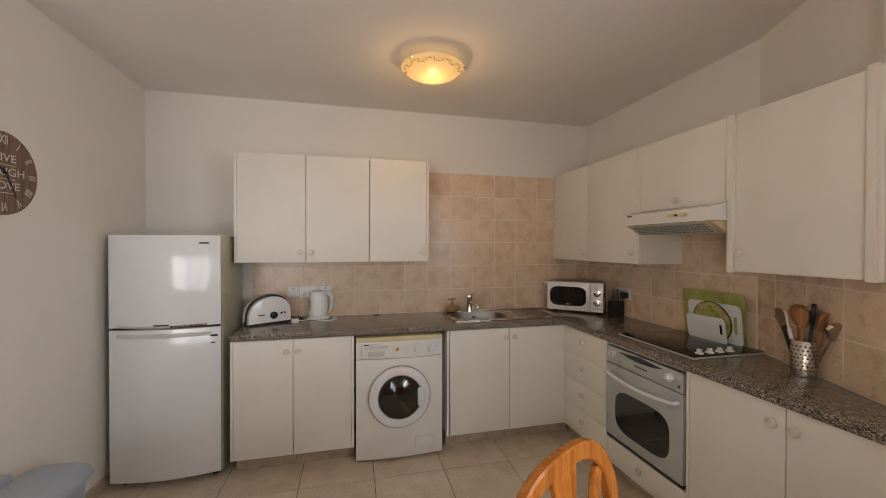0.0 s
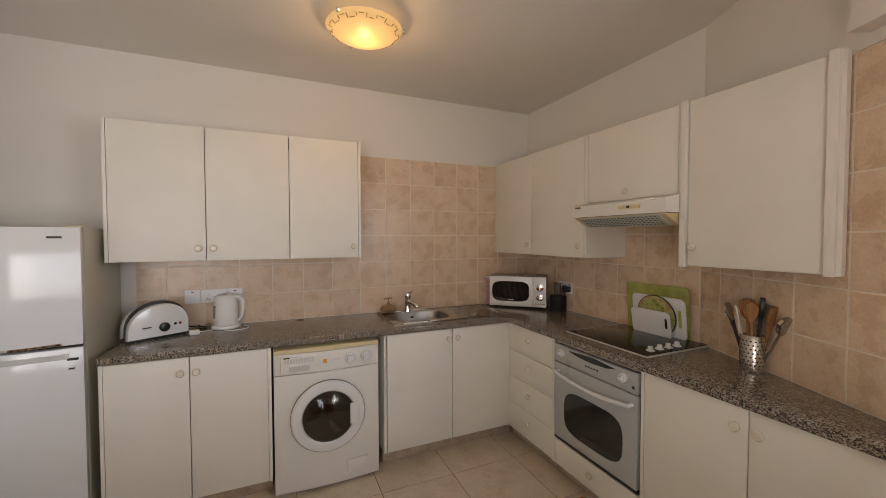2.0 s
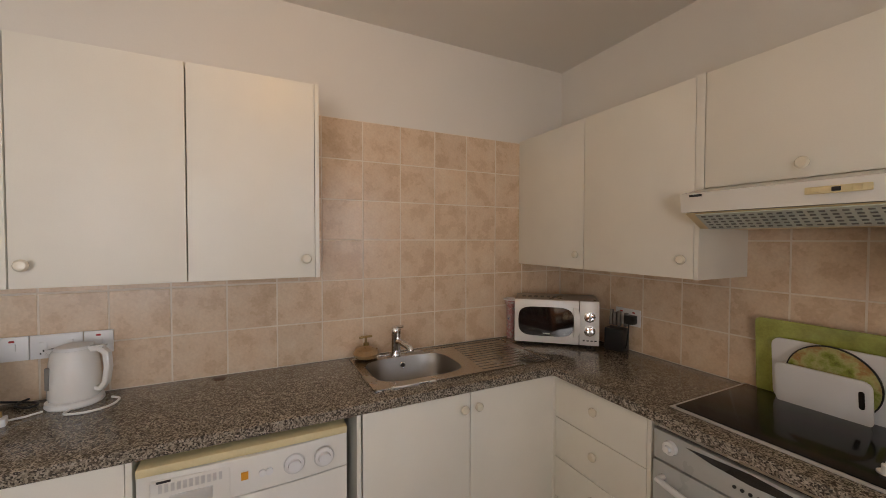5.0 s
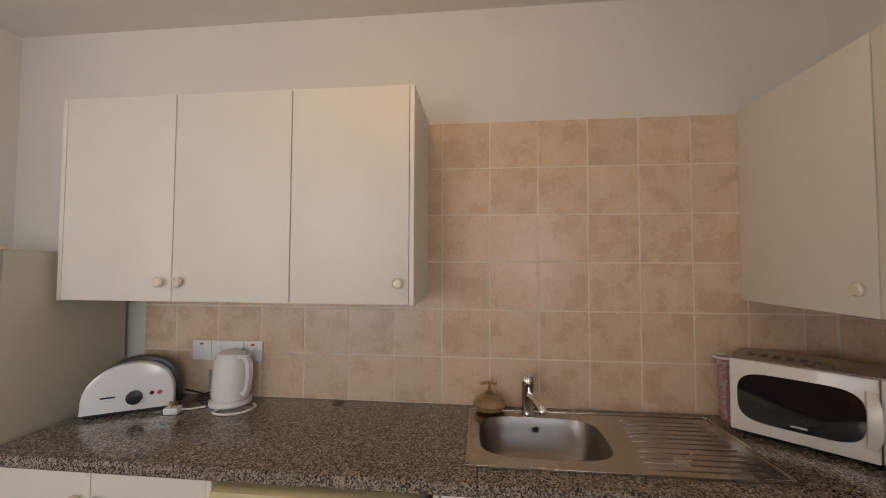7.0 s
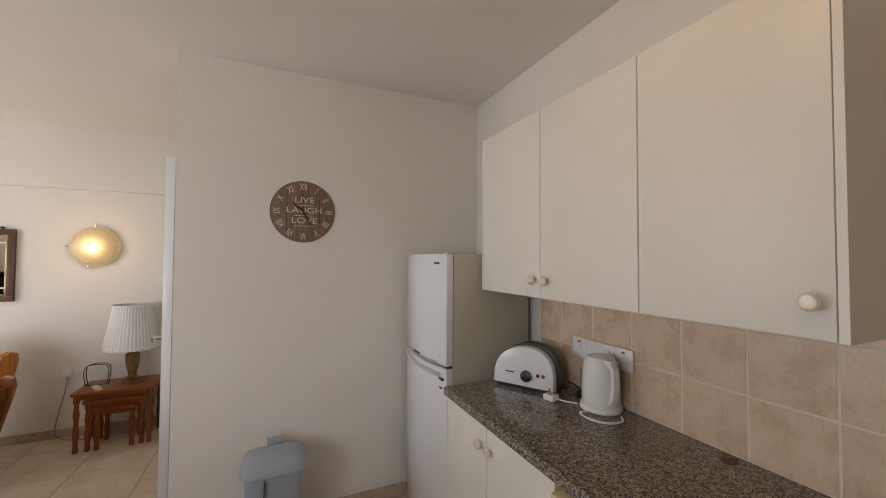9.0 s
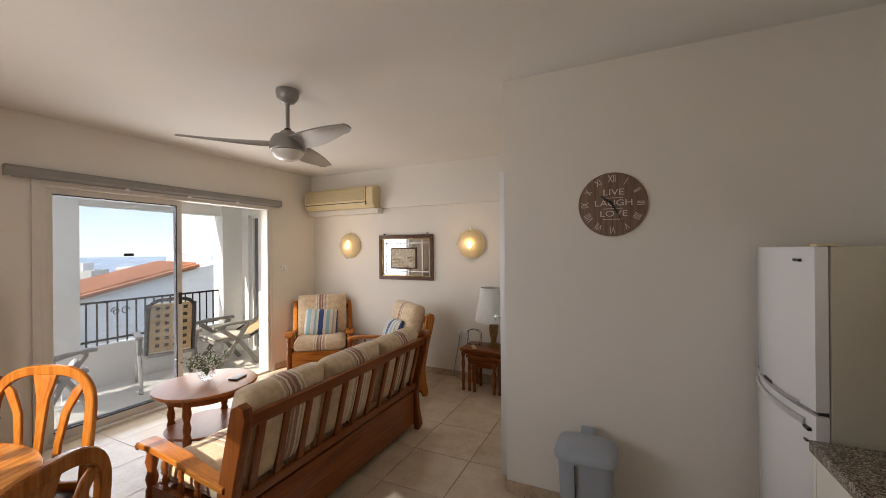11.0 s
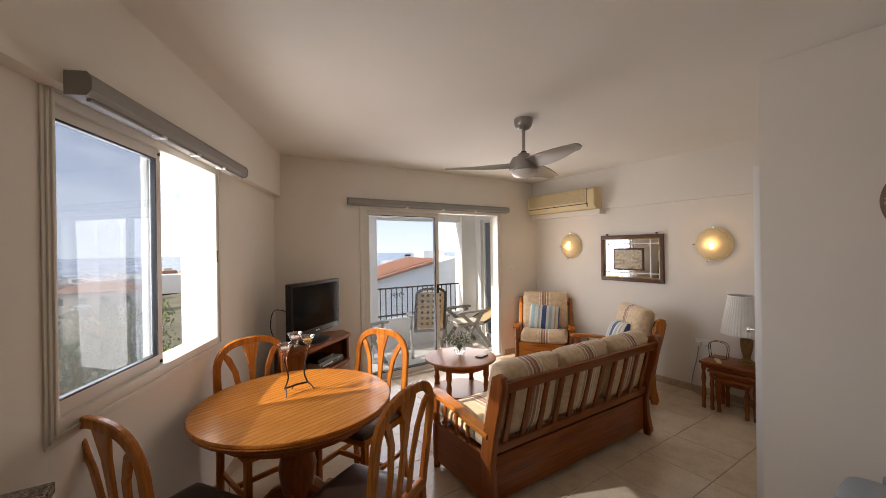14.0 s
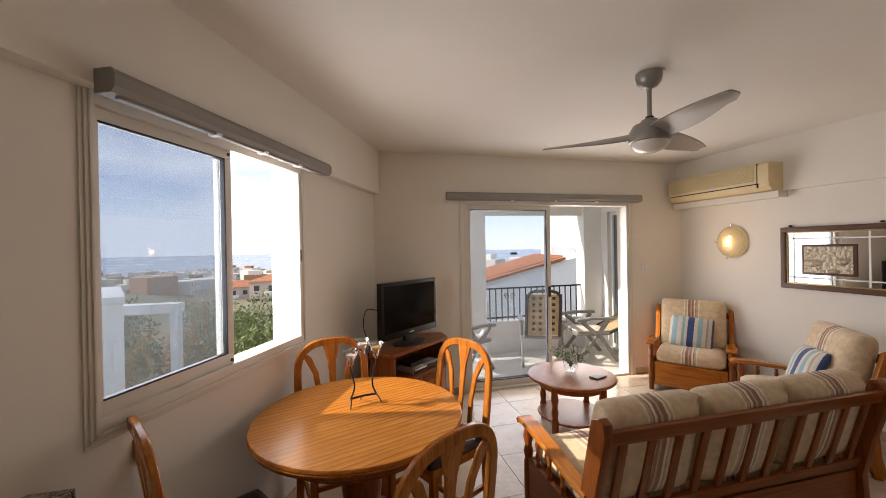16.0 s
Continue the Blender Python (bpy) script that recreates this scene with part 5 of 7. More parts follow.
def microwave():
    m = thing("microwave", "silver microwave oven with a dark bowed door", "microwave", pose(2.145, 3.32, TOPZ, 0, 0, -41.5))
    W, D, H = 0.455, 0.23, 0.262
    part("body", B(-W / 2, W / 2, 0.0, D, 0.012, H, 0.006), surface("microwave_case", (0.30, 0.26, 0.22), 0.3, 0.4), m, "brownish metal case")
    d = part("door", B(-W / 2, W / 2 - 0.105, -0.022, -0.002, 0.016, H - 0.003, 0.006), MICROWHITE, m)
    pts = []
    for i in range(40):
        a = 2 * math.pi * i / 40
        c, s = math.cos(a), math.sin(a)
        pts.append((-0.055 + 0.15 * math.copysign(abs(c) ** 0.4, c) * (1 - 0.0 * s), 0.138 + 0.082 * math.copysign(abs(s) ** 0.62, s)))
    part("window", P(pts, 0.0215, 0.026, Matrix(((1, 0, 0, 0), (0, 0, -1, 0), (0, 1, 0, 0), (0, 0, 0, 1)))), BLACKGLASS, d, "dark oval door window")
    part("handle", R([(0.105, -0.026, 0.06), (0.112, -0.04, 0.10), (0.112, -0.044, 0.14), (0.112, -0.04, 0.18), (0.105, -0.026, 0.22)], [0.012, 0.016, 0.017, 0.016, 0.012], 0.008, (1, 0, 0)), MICROWHITE, d)
    pn = part("panel", B(W / 2 - 0.102, W / 2, -0.02, -0.002, 0.016, H - 0.003, 0.005), MICROWHITE, m)
    for z in (0.175, 0.098):
        k = part("dial", L([(0.03, 0), (0.03, 0.004), (0.024, 0.006), (0.022, 0.018), (0, 0.02)], 24), CHROME, pn, "", pose(W / 2 - 0.05, -0.02, z, 90))
        part("dial_grip", B(-0.004, 0.004, -0.02, 0.02, 0.018, 0.026, 0.002), SILVER, k)
    for i in range(4):
        part("print", B(W / 2 - 0.085 + i * 0.02, W / 2 - 0.073 + i * 0.02, -0.0212, -0.0195, 0.04, 0.046), BLACK, pn)
    part("badge", B(-0.07, -0.03, -0.0272, -0.0255, 0.068, 0.074), SILVER, d)
    for i in range(6):
        part("vent", B(-0.19 + i * 0.035, -0.17 + i * 0.035, 0.06, 0.12, H - 0.001, H + 0.0008), BLACK, m)
    for x in (-0.18, 0.18):
        for y in (0.04, 0.19):
            part("foot", L([(0.015, 0), (0.015, 0.013)], 10, pose(x, y, 0)), BLACK, m)
    h = thing("bag_dispenser", "printed plastic bag tube standing in the corner", "bag holder", pose(2.02, 3.572, TOPZ))
    part("tube", L([(0.020, 0), (0.024, 0.01), (0.025, 0.19), (0.036, 0.225), (0.040, 0.232)], 20), tile_mat("bag_print", [(0.36, (0.10, 0.13, 0.25)), (0.44, (0.55, 0.48, 0.44)), (0.54, (0.48, 0.16, 0.17)), (0.62, (0.6, 0.54, 0.5))], 0.4, 38, 0.0), h)
    part("top_ring", L([(0.036, 0.23), (0.043, 0.232), (0.043, 0.24), (0.036, 0.24), (0.036, 0.23)], 20), WHITEPVC, h)
    kb = thing("knife_block", "black knife block with grey-handled knives", "knife block", pose(2.39, 3.115, TOPZ, 0, 0, -75))
    part("block", B(-0.05, 0.05, -0.04, 0.04, 0, 0.12, 0.005), BLACK, kb)
    for i in range(4):
        part("knife_handle", B(-0.045 + i * 0.026, -0.028 + i * 0.026, -0.012, 0.012, 0.13, 0.215 - 0.01 * (i % 2), 0.005), surface("knife_steel", (0.2, 0.19, 0.18), 0.4, 0.5), kb, "", pose(0, 0, 0, -6 + 4 * (i % 3)))
    pl = thing("mains_plug", "black plug in the wall socket with a hanging cord", "plug", pose(XR - 0.02, 3.05, 1.08, 0, 0, -90))
    part("plug_body", B(-0.026, 0.026, -0.045, 0.0, -0.026, 0.022, 0.008), BLACK, pl)
    part("cord", T([(0, -0.035, -0.02), (0.0, -0.04, -0.08), (-0.01, -0.045, -0.15), (-0.05, -0.04, -0.172), (-0.09, -0.05, -0.172)], 0.004), BLACK, pl)


microwave()


def boards():
    lean = pose(2.452, 2.30, TOPZ + 0.0015, 0, 0, -90)
    green = surface("green_glass_board", (0.46, 0.50, 0.12), 0.12, vary=0.35, scale=6, coat=0.5)
    def rounded(w, h, r):
        pts = []
        for cx_, cz, a0 in ((w - r, r, -90), (w - r, h - r, 0), (r, h - r, 90), (r, r, 180)):
            pts += [(cx_ + r * math.cos(radians(a0 + 15 * i)), cz + r * math.sin(radians(a0 + 15 * i))) for i in range(7)]
        return pts
    up_ = Matrix(((1, 0, 0, 0), (0, 0, -1, 0), (0, 1, 0, 0), (0, 0, 0, 1)))
    g = thing("chopping_board", "green patterned glass chopping board leaning on the tiles", "chopping board", lean @ pose(-0.19, -0.02, 0, 4))
    part("board", P(rounded(0.40, 0.295, 0.02), 0, 0.005, up_, 0.001), green, g)
    w1 = thing("chopping_board", "white plastic chopping board with a handle slot", "chopping board", lean @ pose(-0.125, -0.042, 0.0, 6))
    part("board", P(rounded(0.335, 0.235, 0.03), 0, 0.008, up_, 0.002), WHITEPVC, w1)
    part("handle_slot", P(rounded(0.018, 0.10, 0.009), 0.0075, 0.0088, up_ @ pose(0.293, 0.07, 0)), green, w1)
    rd = thing("round_board", "round glass board printed with vegetables", "chopping board", lean @ pose(0.045, -0.062, 0.0, 7))
    veg = tile_mat("vegetable_print", [(0.3, (0.08, 0.06, 0.03)), (0.42, (0.30, 0.36, 0.08)), (0.52, (0.52, 0.5, 0.22)), (0.62, (0.45, 0.25, 0.10)), (0.72, (0.6, 0.5, 0.3))], 0.12, 17, 0.0)
    part("board", L([(0.118, 0), (0.12, 0.001), (0.12, 0.005), (0, 0.005)], 40, pose(0, 0, 0.12, 90)), veg, rd)
    part("edge", L([(0.118, -0.0005), (0.122, 0.0), (0.122, 0.0055), (0.118, 0.006), (0.118, -0.0005)], 40, pose(0, 0, 0.12, 90)), BLACK, rd)
    w2 = thing("chopping_board", "small white plastic chopping board", "chopping board", lean @ pose(-0.10, -0.082, 0.0, 9))
    part("board", P(rounded(0.25, 0.155, 0.025), 0, 0.008, up_, 0.002), WHITEPVC, w2)
    part("handle_slot", P(rounded(0.014, 0.06, 0.007), 0.0075, 0.0088, up_ @ pose(0.218, 0.06, 0)), IRON, w2)


boards()


def utensils():
    u = thing("utensil_pot", "perforated steel pot for kitchen utensils", "utensil holder", pose(2.235, 1.695, TOPZ))
    part("pot", L([(0.042, 0), (0.045, 0.004), (0.045, 0.152), (0.043, 0.155), (0.041, 0.148), (0.041, 0.006), (0, 0.006)], 36), STEEL, u)
    hm = bmesh.new()
    for r in range(7):
        for k in range(18):
            a = 2 * math.pi * (k + 0.5 * (r % 2)) / 18
            lathe(hm, [(0.0034, 0), (0.0034, 0.0012), (0, 0.0012)], 8, pose(0.0445 * math.cos(a), 0.0445 * math.sin(a), 0.03 + r * 0.017) @ Matrix.Rotation(a, 4, "Z") @ Matrix.Rotation(math.pi / 2, 4, "Y"))
    tagged(part("perforation", hm, DARKGAP, u, "dark round perforations", None, 0), kind="stuff")
    spoon_wood = wood("spoon_wood", (0.24, 0.10, 0.04), (0.42, 0.2, 0.08), 0.5, 2)

    def stick(name, label, mat_, x, y, tilt, turn, length, head, hw=0.03, ht=0.006):
        s = thing(name, label, "utensil", pose(2.235 + x * 0.7, 1.695 + y * 0.7, TOPZ + 0.008, 0, 0, turn) @ pose(0, 0, 0, tilt))
        part("handle", T([(0, 0, 0), (0, 0, length * 0.72)], 0.006, 8, 0.007), mat_, s)
        part("head", R([(0, 0, length * 0.70), (0, 0, length * 0.78), (0, 0, length * 0.9), (0, 0, length * 0.97), (0, 0, length)], [0.008, hw * 0.7, hw, hw * 0.8, hw * 0.3], ht, (1, 0, 0)), head, s)
    stick("wooden_spoon", "wooden spoon in the steel pot", spoon_wood, 0.0, 0.012, 4, 160, 0.30, spoon_wood, 0.036, 0.012)
    stick("wooden_spoon", "slim wooden spoon in the steel pot", spoon_wood, -0.02, 0.0, 3, 100, 0.285, spoon_wood, 0.026, 0.01)
    stick("wooden_spatula", "reddish wooden spatula in the steel pot", spoon_wood, 0.015, -0.02, 12, 8, 0.285, spoon_wood, 0.034, 0.01)
    stick("serving_spoon", "black plastic slotted spoon in the steel pot", BLACK, 0.01, -0.01, 4, 30, 0.31, BLACK, 0.036, 0.008)
    stick("fish_slice", "steel slotted slice in the steel pot", IRON, -0.01, 0.025, 16, 190, 0.285, STEEL, 0.038, 0.003)
    stick("ladle", "steel ladle in the steel pot", STEEL, 0.01, -0.03, 25, -10, 0.27, STEEL, 0.042, 0.010)
    stick("tongs", "dark tongs in the steel pot", IRON, -0.015, 0.02, 20, 170, 0.26, IRON, 0.014)
    stick("spatula", "pale plastic spatula in the steel pot", WHITEPVC, 0.0, 0.025, 10, 215, 0.27, WHITEPVC, 0.03, 0.003)


utensils()


ETCHED = surface("etched_gold", (0.50, 0.36, 0.18), 0.5)


def dome_lamp(name, label, m, r, wall):
    d = thing(name, label, "lamp", m)
    part("glass_dome", L([(r, 0.012), (r * 0.98, 0.018), (r * 0.8, 0.042), (r * 0.5, 0.068), (r * 0.2, 0.08), (0, 0.082)], 48), WALLGLASS if wall else LAMPGLASS, d, "frosted amber glass bowl")
    part("backplate", L([(r * 0.45, -0.002 if wall else -0.045), (r * 0.45, 0.012), (0, 0.012)], 32), WHITEPVC, d)
    ring = bmesh.new()
    n = 44
    for i in range(n):
        a = 2 * math.pi * i / n
        mm = Matrix.Rotation(a, 4, "Z") @ Matrix.Translation((r * 0.87, 0, 0.034)) @ Matrix.Rotation(radians(33), 4, "Y")
        hh = 0.012 * (r / 0.2)
        if i % 4 == 0:
            box(ring, -hh, hh, -0.0022, 0.0022, 0.0, 0.0025, m=mm)
        elif i % 4 == 1:
            box(ring, hh - 0.004, hh, -0.012, 0.012, 0.0, 0.0025, m=mm)
        elif i % 4 == 2:
            box(ring, -hh * 0.4, hh, -0.0022, 0.0022, 0.0, 0.0025, m=mm)
        else:
            box(ring, -hh, -hh + 0.004, -0.012, 0.012, 0.0, 0.0025, m=mm)
    tagged(part("meander_border", ring, ETCHED if wall else MEANDER, d, "meander border", None, 0), kind="stuff")
    for k in range(3):
        a = radians(90 * (k + 1) + (0 if k != 2 else -15)) if wall else radians(120 * k + 20)
        part("clip", T([(r * 0.9 * math.cos(a), r * 0.9 * math.sin(a), 0.012), (r * 1.06 * math.cos(a), r * 1.06 * math.sin(a), 0.014), (r * 1.06 * math.cos(a), r * 1.06 * math.sin(a), 0.03)], 0.006, 8), CHROME, d)


dome_lamp("ceiling_lamp", "lit round glass ceiling lamp with a meander border", pose(0.77, 2.69, CEIL - 0.045, 180), 0.19, False)
for sy in (0.889, -0.90):
    dome_lamp("wall_lamp", "lit round amber glass wall lamp with chrome clips", pose(XM + 0.001, sy, 1.60, 90, 0, 90), 0.175, True)
    part("bulb", L([(0, -0.02), (0.016, -0.012), (0.02, 0), (0.016, 0.012), (0, 0.02)], 16), BULBGLOW, bpy.data.objects["wall_lamp" if sy > 0 else "wall_lamp.001"], "glowing bulb", pose(0.005, -0.035, 0.068))
    if sy < 0:
        part("bulb", L([(0, -0.02), (0.016, -0.012), (0.02, 0), (0.016, 0.012), (0, 0.02)], 16), BULBGLOW, bpy.data.objects["wall_lamp.001"], "glowing bulb", pose(0.02, 0.05, 0.064))


# ---- living room ----
def dining_chair():
    c = thing("dining_chair", "varnished pine dining chair with an arched slatted back and brown seat", "chair", group="chairs round the table")
    w, top = 0.215, 1.01
    rake = lambda z: 0.075 - 0.075 * max(0, (z - 0.44)) / (top - 0.44) + (0.02 * (0.44 - z) / 0.44 if z < 0.44 else 0) * -1
    arch = []
    for z in (0.0, 0.2, 0.44, 0.62, 0.78):
        arch.append((-w, rake(z), z))
    for i in range(1, 26):
        a = math.pi * i / 26
        arch.append((-w * math.copysign(abs(math.cos(a)) ** 0.7, math.cos(a)), rake(0.80 + 0.19 * math.sin(a)), 0.80 + 0.19 * math.sin(a) ** 0.8))
    for z in (0.78, 0.62, 0.44, 0.2, 0.0):
        arch.append((w, rake(z), z))
    part("back_frame", R(arch, 0.013, 0.022, (0, 1, 0)), PINE_Z, c)
    part("slat", R([(0, rake(0.46), 0.47), (0, rake(0.7), 0.7), (0, rake(0.85), 0.86), (0, rake(0.97), 0.975)], [0.016, 0.017, 0.026, 0.055], 0.008, (1, 0, 0)), PINE_Z, c)
    for s in (-1, 1):
        part("slat", R([(s * 0.085, rake(0.46), 0.47), (s * 0.085, rake(0.65), 0.66), (s * 0.105, rake(0.8), 0.80), (s * 0.15, rake(0.9), 0.90), (s * 0.175, rake(0.94), 0.92)], [0.015, 0.015, 0.018, 0.022, 0.025], 0.008, (1, 0, 0)), PINE_Z, c)
    part("lower_rail", B(-w, w, 0.055, 0.08, 0.445, 0.50, 0.005), PINE_X, c)
    part("seat_frame", B(-0.215, 0.215, 0.075, 0.47, 0.40, 0.445, 0.006), PINE_X, c)
    part("seat", cushion(0.44, 0.42, 0.06, 0.3, 10, 0.001), SEATLEATHER, c, "dark brown padded seat", pose(0, 0.28, 0.455), 60)
    for s in (-1, 1):
        part("leg", B(s * 0.195 - 0.019, s * 0.195 + 0.019, 0.43, 0.468, 0, 0.405, 0.005), PINE_Z, c)
        part("stretcher", B(s * 0.195 - 0.01, s * 0.195 + 0.01, 0.07, 0.44, 0.17, 0.20, 0.004), PINE_Y, c)
    part("stretcher", B(-0.195, 0.195, 0.25, 0.27, 0.17, 0.20, 0.004), PINE_X, c)
    return c


face_to = lambda fx, fy: math.degrees(math.atan2(-fx, fy))
TX, TY = 1.03, 0.335
ch = dining_chair()
spots = [(1.205, -0.245, TX - 1.205 + 0.02, TY + 0.245), (0.365, 0.065, 0.78, 0.42), (0.755, 1.21, 0.50, -0.86), (1.80, 0.85, -0.76, -0.50)]
for i, (x, y, fx, fy) in enumerate(spots):
    m = pose(x, y, 0, 0, 0, face_to(fx, fy))
    if i == 0:
        ch.matrix_basis = m
    else:
        copy_thing(ch, m)


def dining_table():
    t = thing("dining_table", "round extending oak-veneer dining table on a turned pedestal", "table", pose(TX, TY, 0, 0, 0, 20))
    r = 0.53
    cut = 0.215
    a = math.asin(cut / r)
    mid = [(r * math.cos(q), r * math.sin(q)) for q in [-a + 2 * a * i / 12 for i in range(13)]]
    mid += [(-x, -y) for x, y in mid]
    capt = [(r * math.cos(q), r * math.sin(q)) for q in [a + 0.0006 + (math.pi - 2 * a - 0.0012) * i / 30 for i in range(31)]]
    part("tabletop", P(mid, 0.712, 0.742), TABLETOP, t)
    part("tabletop", P([(x, y + 0.0002) for x, y in capt], 0.712, 0.742), TABLETOP, t)
    part("tabletop", P([(-x, -y - 0.0002) for x, y in capt], 0.712, 0.742), TABLETOP, t)
    part("edge_band", L([(r - 0.004, 0.7122), (r + 0.003, 0.714), (r + 0.005, 0.719), (r + 0.0015, 0.7235), (r + 0.005, 0.728), (r + 0.005, 0.736), (r + 0.001, 0.7422), (r - 0.007, 0.7425), (r - 0.007, 0.7122), (r - 0.004, 0.7122)], 72), PINE_X, t, "reeded table edge")
    part("rim_moulding", L([(r - 0.06, 0.69), (r - 0.018, 0.69), (r - 0.006, 0.698), (r - 0.006, 0.706), (r - 0.014, 0.711), (r - 0.06, 0.711)], 72), DARK_X, t, "darker moulded rim")
    part("apron", L([(0.40, 0.62), (0.42, 0.62), (0.42, 0.69), (0.40, 0.69), (0.40, 0.62)], 48), DARK_X, t)
    part("pedestal", L([(0.09, 0.10), (0.10, 0.13), (0.075, 0.18), (0.095, 0.28), (0.105, 0.36), (0.08, 0.46), (0.055, 0.52), (0.07, 0.56), (0.12, 0.60), (0.2, 0.62)], 32), DARK_Z, t)
    for k in range(4):
        mm = Matrix.Rotation(radians(90 * k + 25), 4, "Z")
        part("foot", R([mm @ Vector(p) for p in ((0.05, 0, 0.2), (0.14, 0, 0.17), (0.24, 0, 0.08), (0.34, 0, 0.03), (0.38, 0, 0.028))], 0.026, [0.05, 0.04, 0.032, 0.026, 0.022], mm.to_3x3() @ Vector((0, 1, 0))), DARK_X, t)
    return t


dining_table()


CUPGLASS = glass("cup_glass", (0.88, 0.90, 0.92), 0.03, 0.22)


def candle_stand():
    c = thing("candle_holder", "wrought iron candle holder with three glass cups", "candle holder", pose(1.01, 0.24, 0.7425, 0, 0, 195))
    part("crossbar", T([(-0.075, 0, 0.04), (0, 0.0, 0.045), (0.075, 0, 0.04)], 0.006), IRON, c)
    for x in (-0.07, 0.07, 0.0):
        part("foot", T([(x, 0, 0.042), (x * 1.1, -0.03 if x else 0.035, 0.03), (x * 1.25, -0.05 if x else 0.06, 0.003)], 0.005, 6, 0.003), IRON, c)
    cups = ((-0.068, 0.0, 0.265), (0.0, 0.012, 0.315), (0.072, -0.005, 0.29))
    for (x, y, z), (bx, by) in zip(cups, ((-0.072, 0.0), (-0.04, 0.0), (0.072, 0.0))):
        if abs(x) > 0.01:
            part("stem", T([(bx, by, 0.04), (bx * 0.7, by, 0.10), (bx * 0.85, by + 0.005, 0.17), (x * 1.05, y, z - 0.05), (x * 0.9, y, z - 0.02)], 0.0045, 6), IRON, c)
        else:
            part("stem", T([(-0.068, 0, 0.22), (-0.06, 0.005, 0.27), (-0.03, 0.01, 0.30), (0, 0.012, 0.29)], 0.004, 6), IRON, c)
        cup = part("glass_cup", L([(0.0, -0.055), (0.008, -0.05), (0.012, -0.035), (0.017, -0.02), (0.016, -0.012), (0.022, -0.006), (0.026, 0.002), (0.042, 0.036), (0.043, 0.039), (0.039, 0.035), (0.023, 0.004), (0, 0.002)], 20), CUPGLASS, c, "clear glass cup", pose(x, y, z))
        part("tealight", L([(0.018, 0.004), (0.026, 0.016), (0, 0.016)], 16), surface("candle_wax", (0.75, 0.7, 0.3) if x > 0.05 else (0.78, 0.76, 0.72), 0.4), cup)
    for x, z in ((-0.08, 0.235), (0.08, 0.245)):
        part("bead", L([(0, -0.015), (0.007, -0.006), (0.006, 0.004), (0, 0.012)], 10), RED, c, "red glass bead", pose(x, 0.012, z))


candle_stand()


def baluster(r, z0, z1):
    h = z1 - z0
    return [(r * 0.8, z0), (r * 0.8, z0 + h * 0.06), (r * 0.55, z0 + h * 0.12), (r, z0 + h * 0.28), (r * 0.6, z0 + h * 0.46), (r * 0.75, z0 + h * 0.5), (r * 0.6, z0 + h * 0.54), (r, z0 + h * 0.74), (r * 0.55, z0 + h * 0.9), (r * 0.8, z0 + h * 0.95), (r * 0.8, z1)]


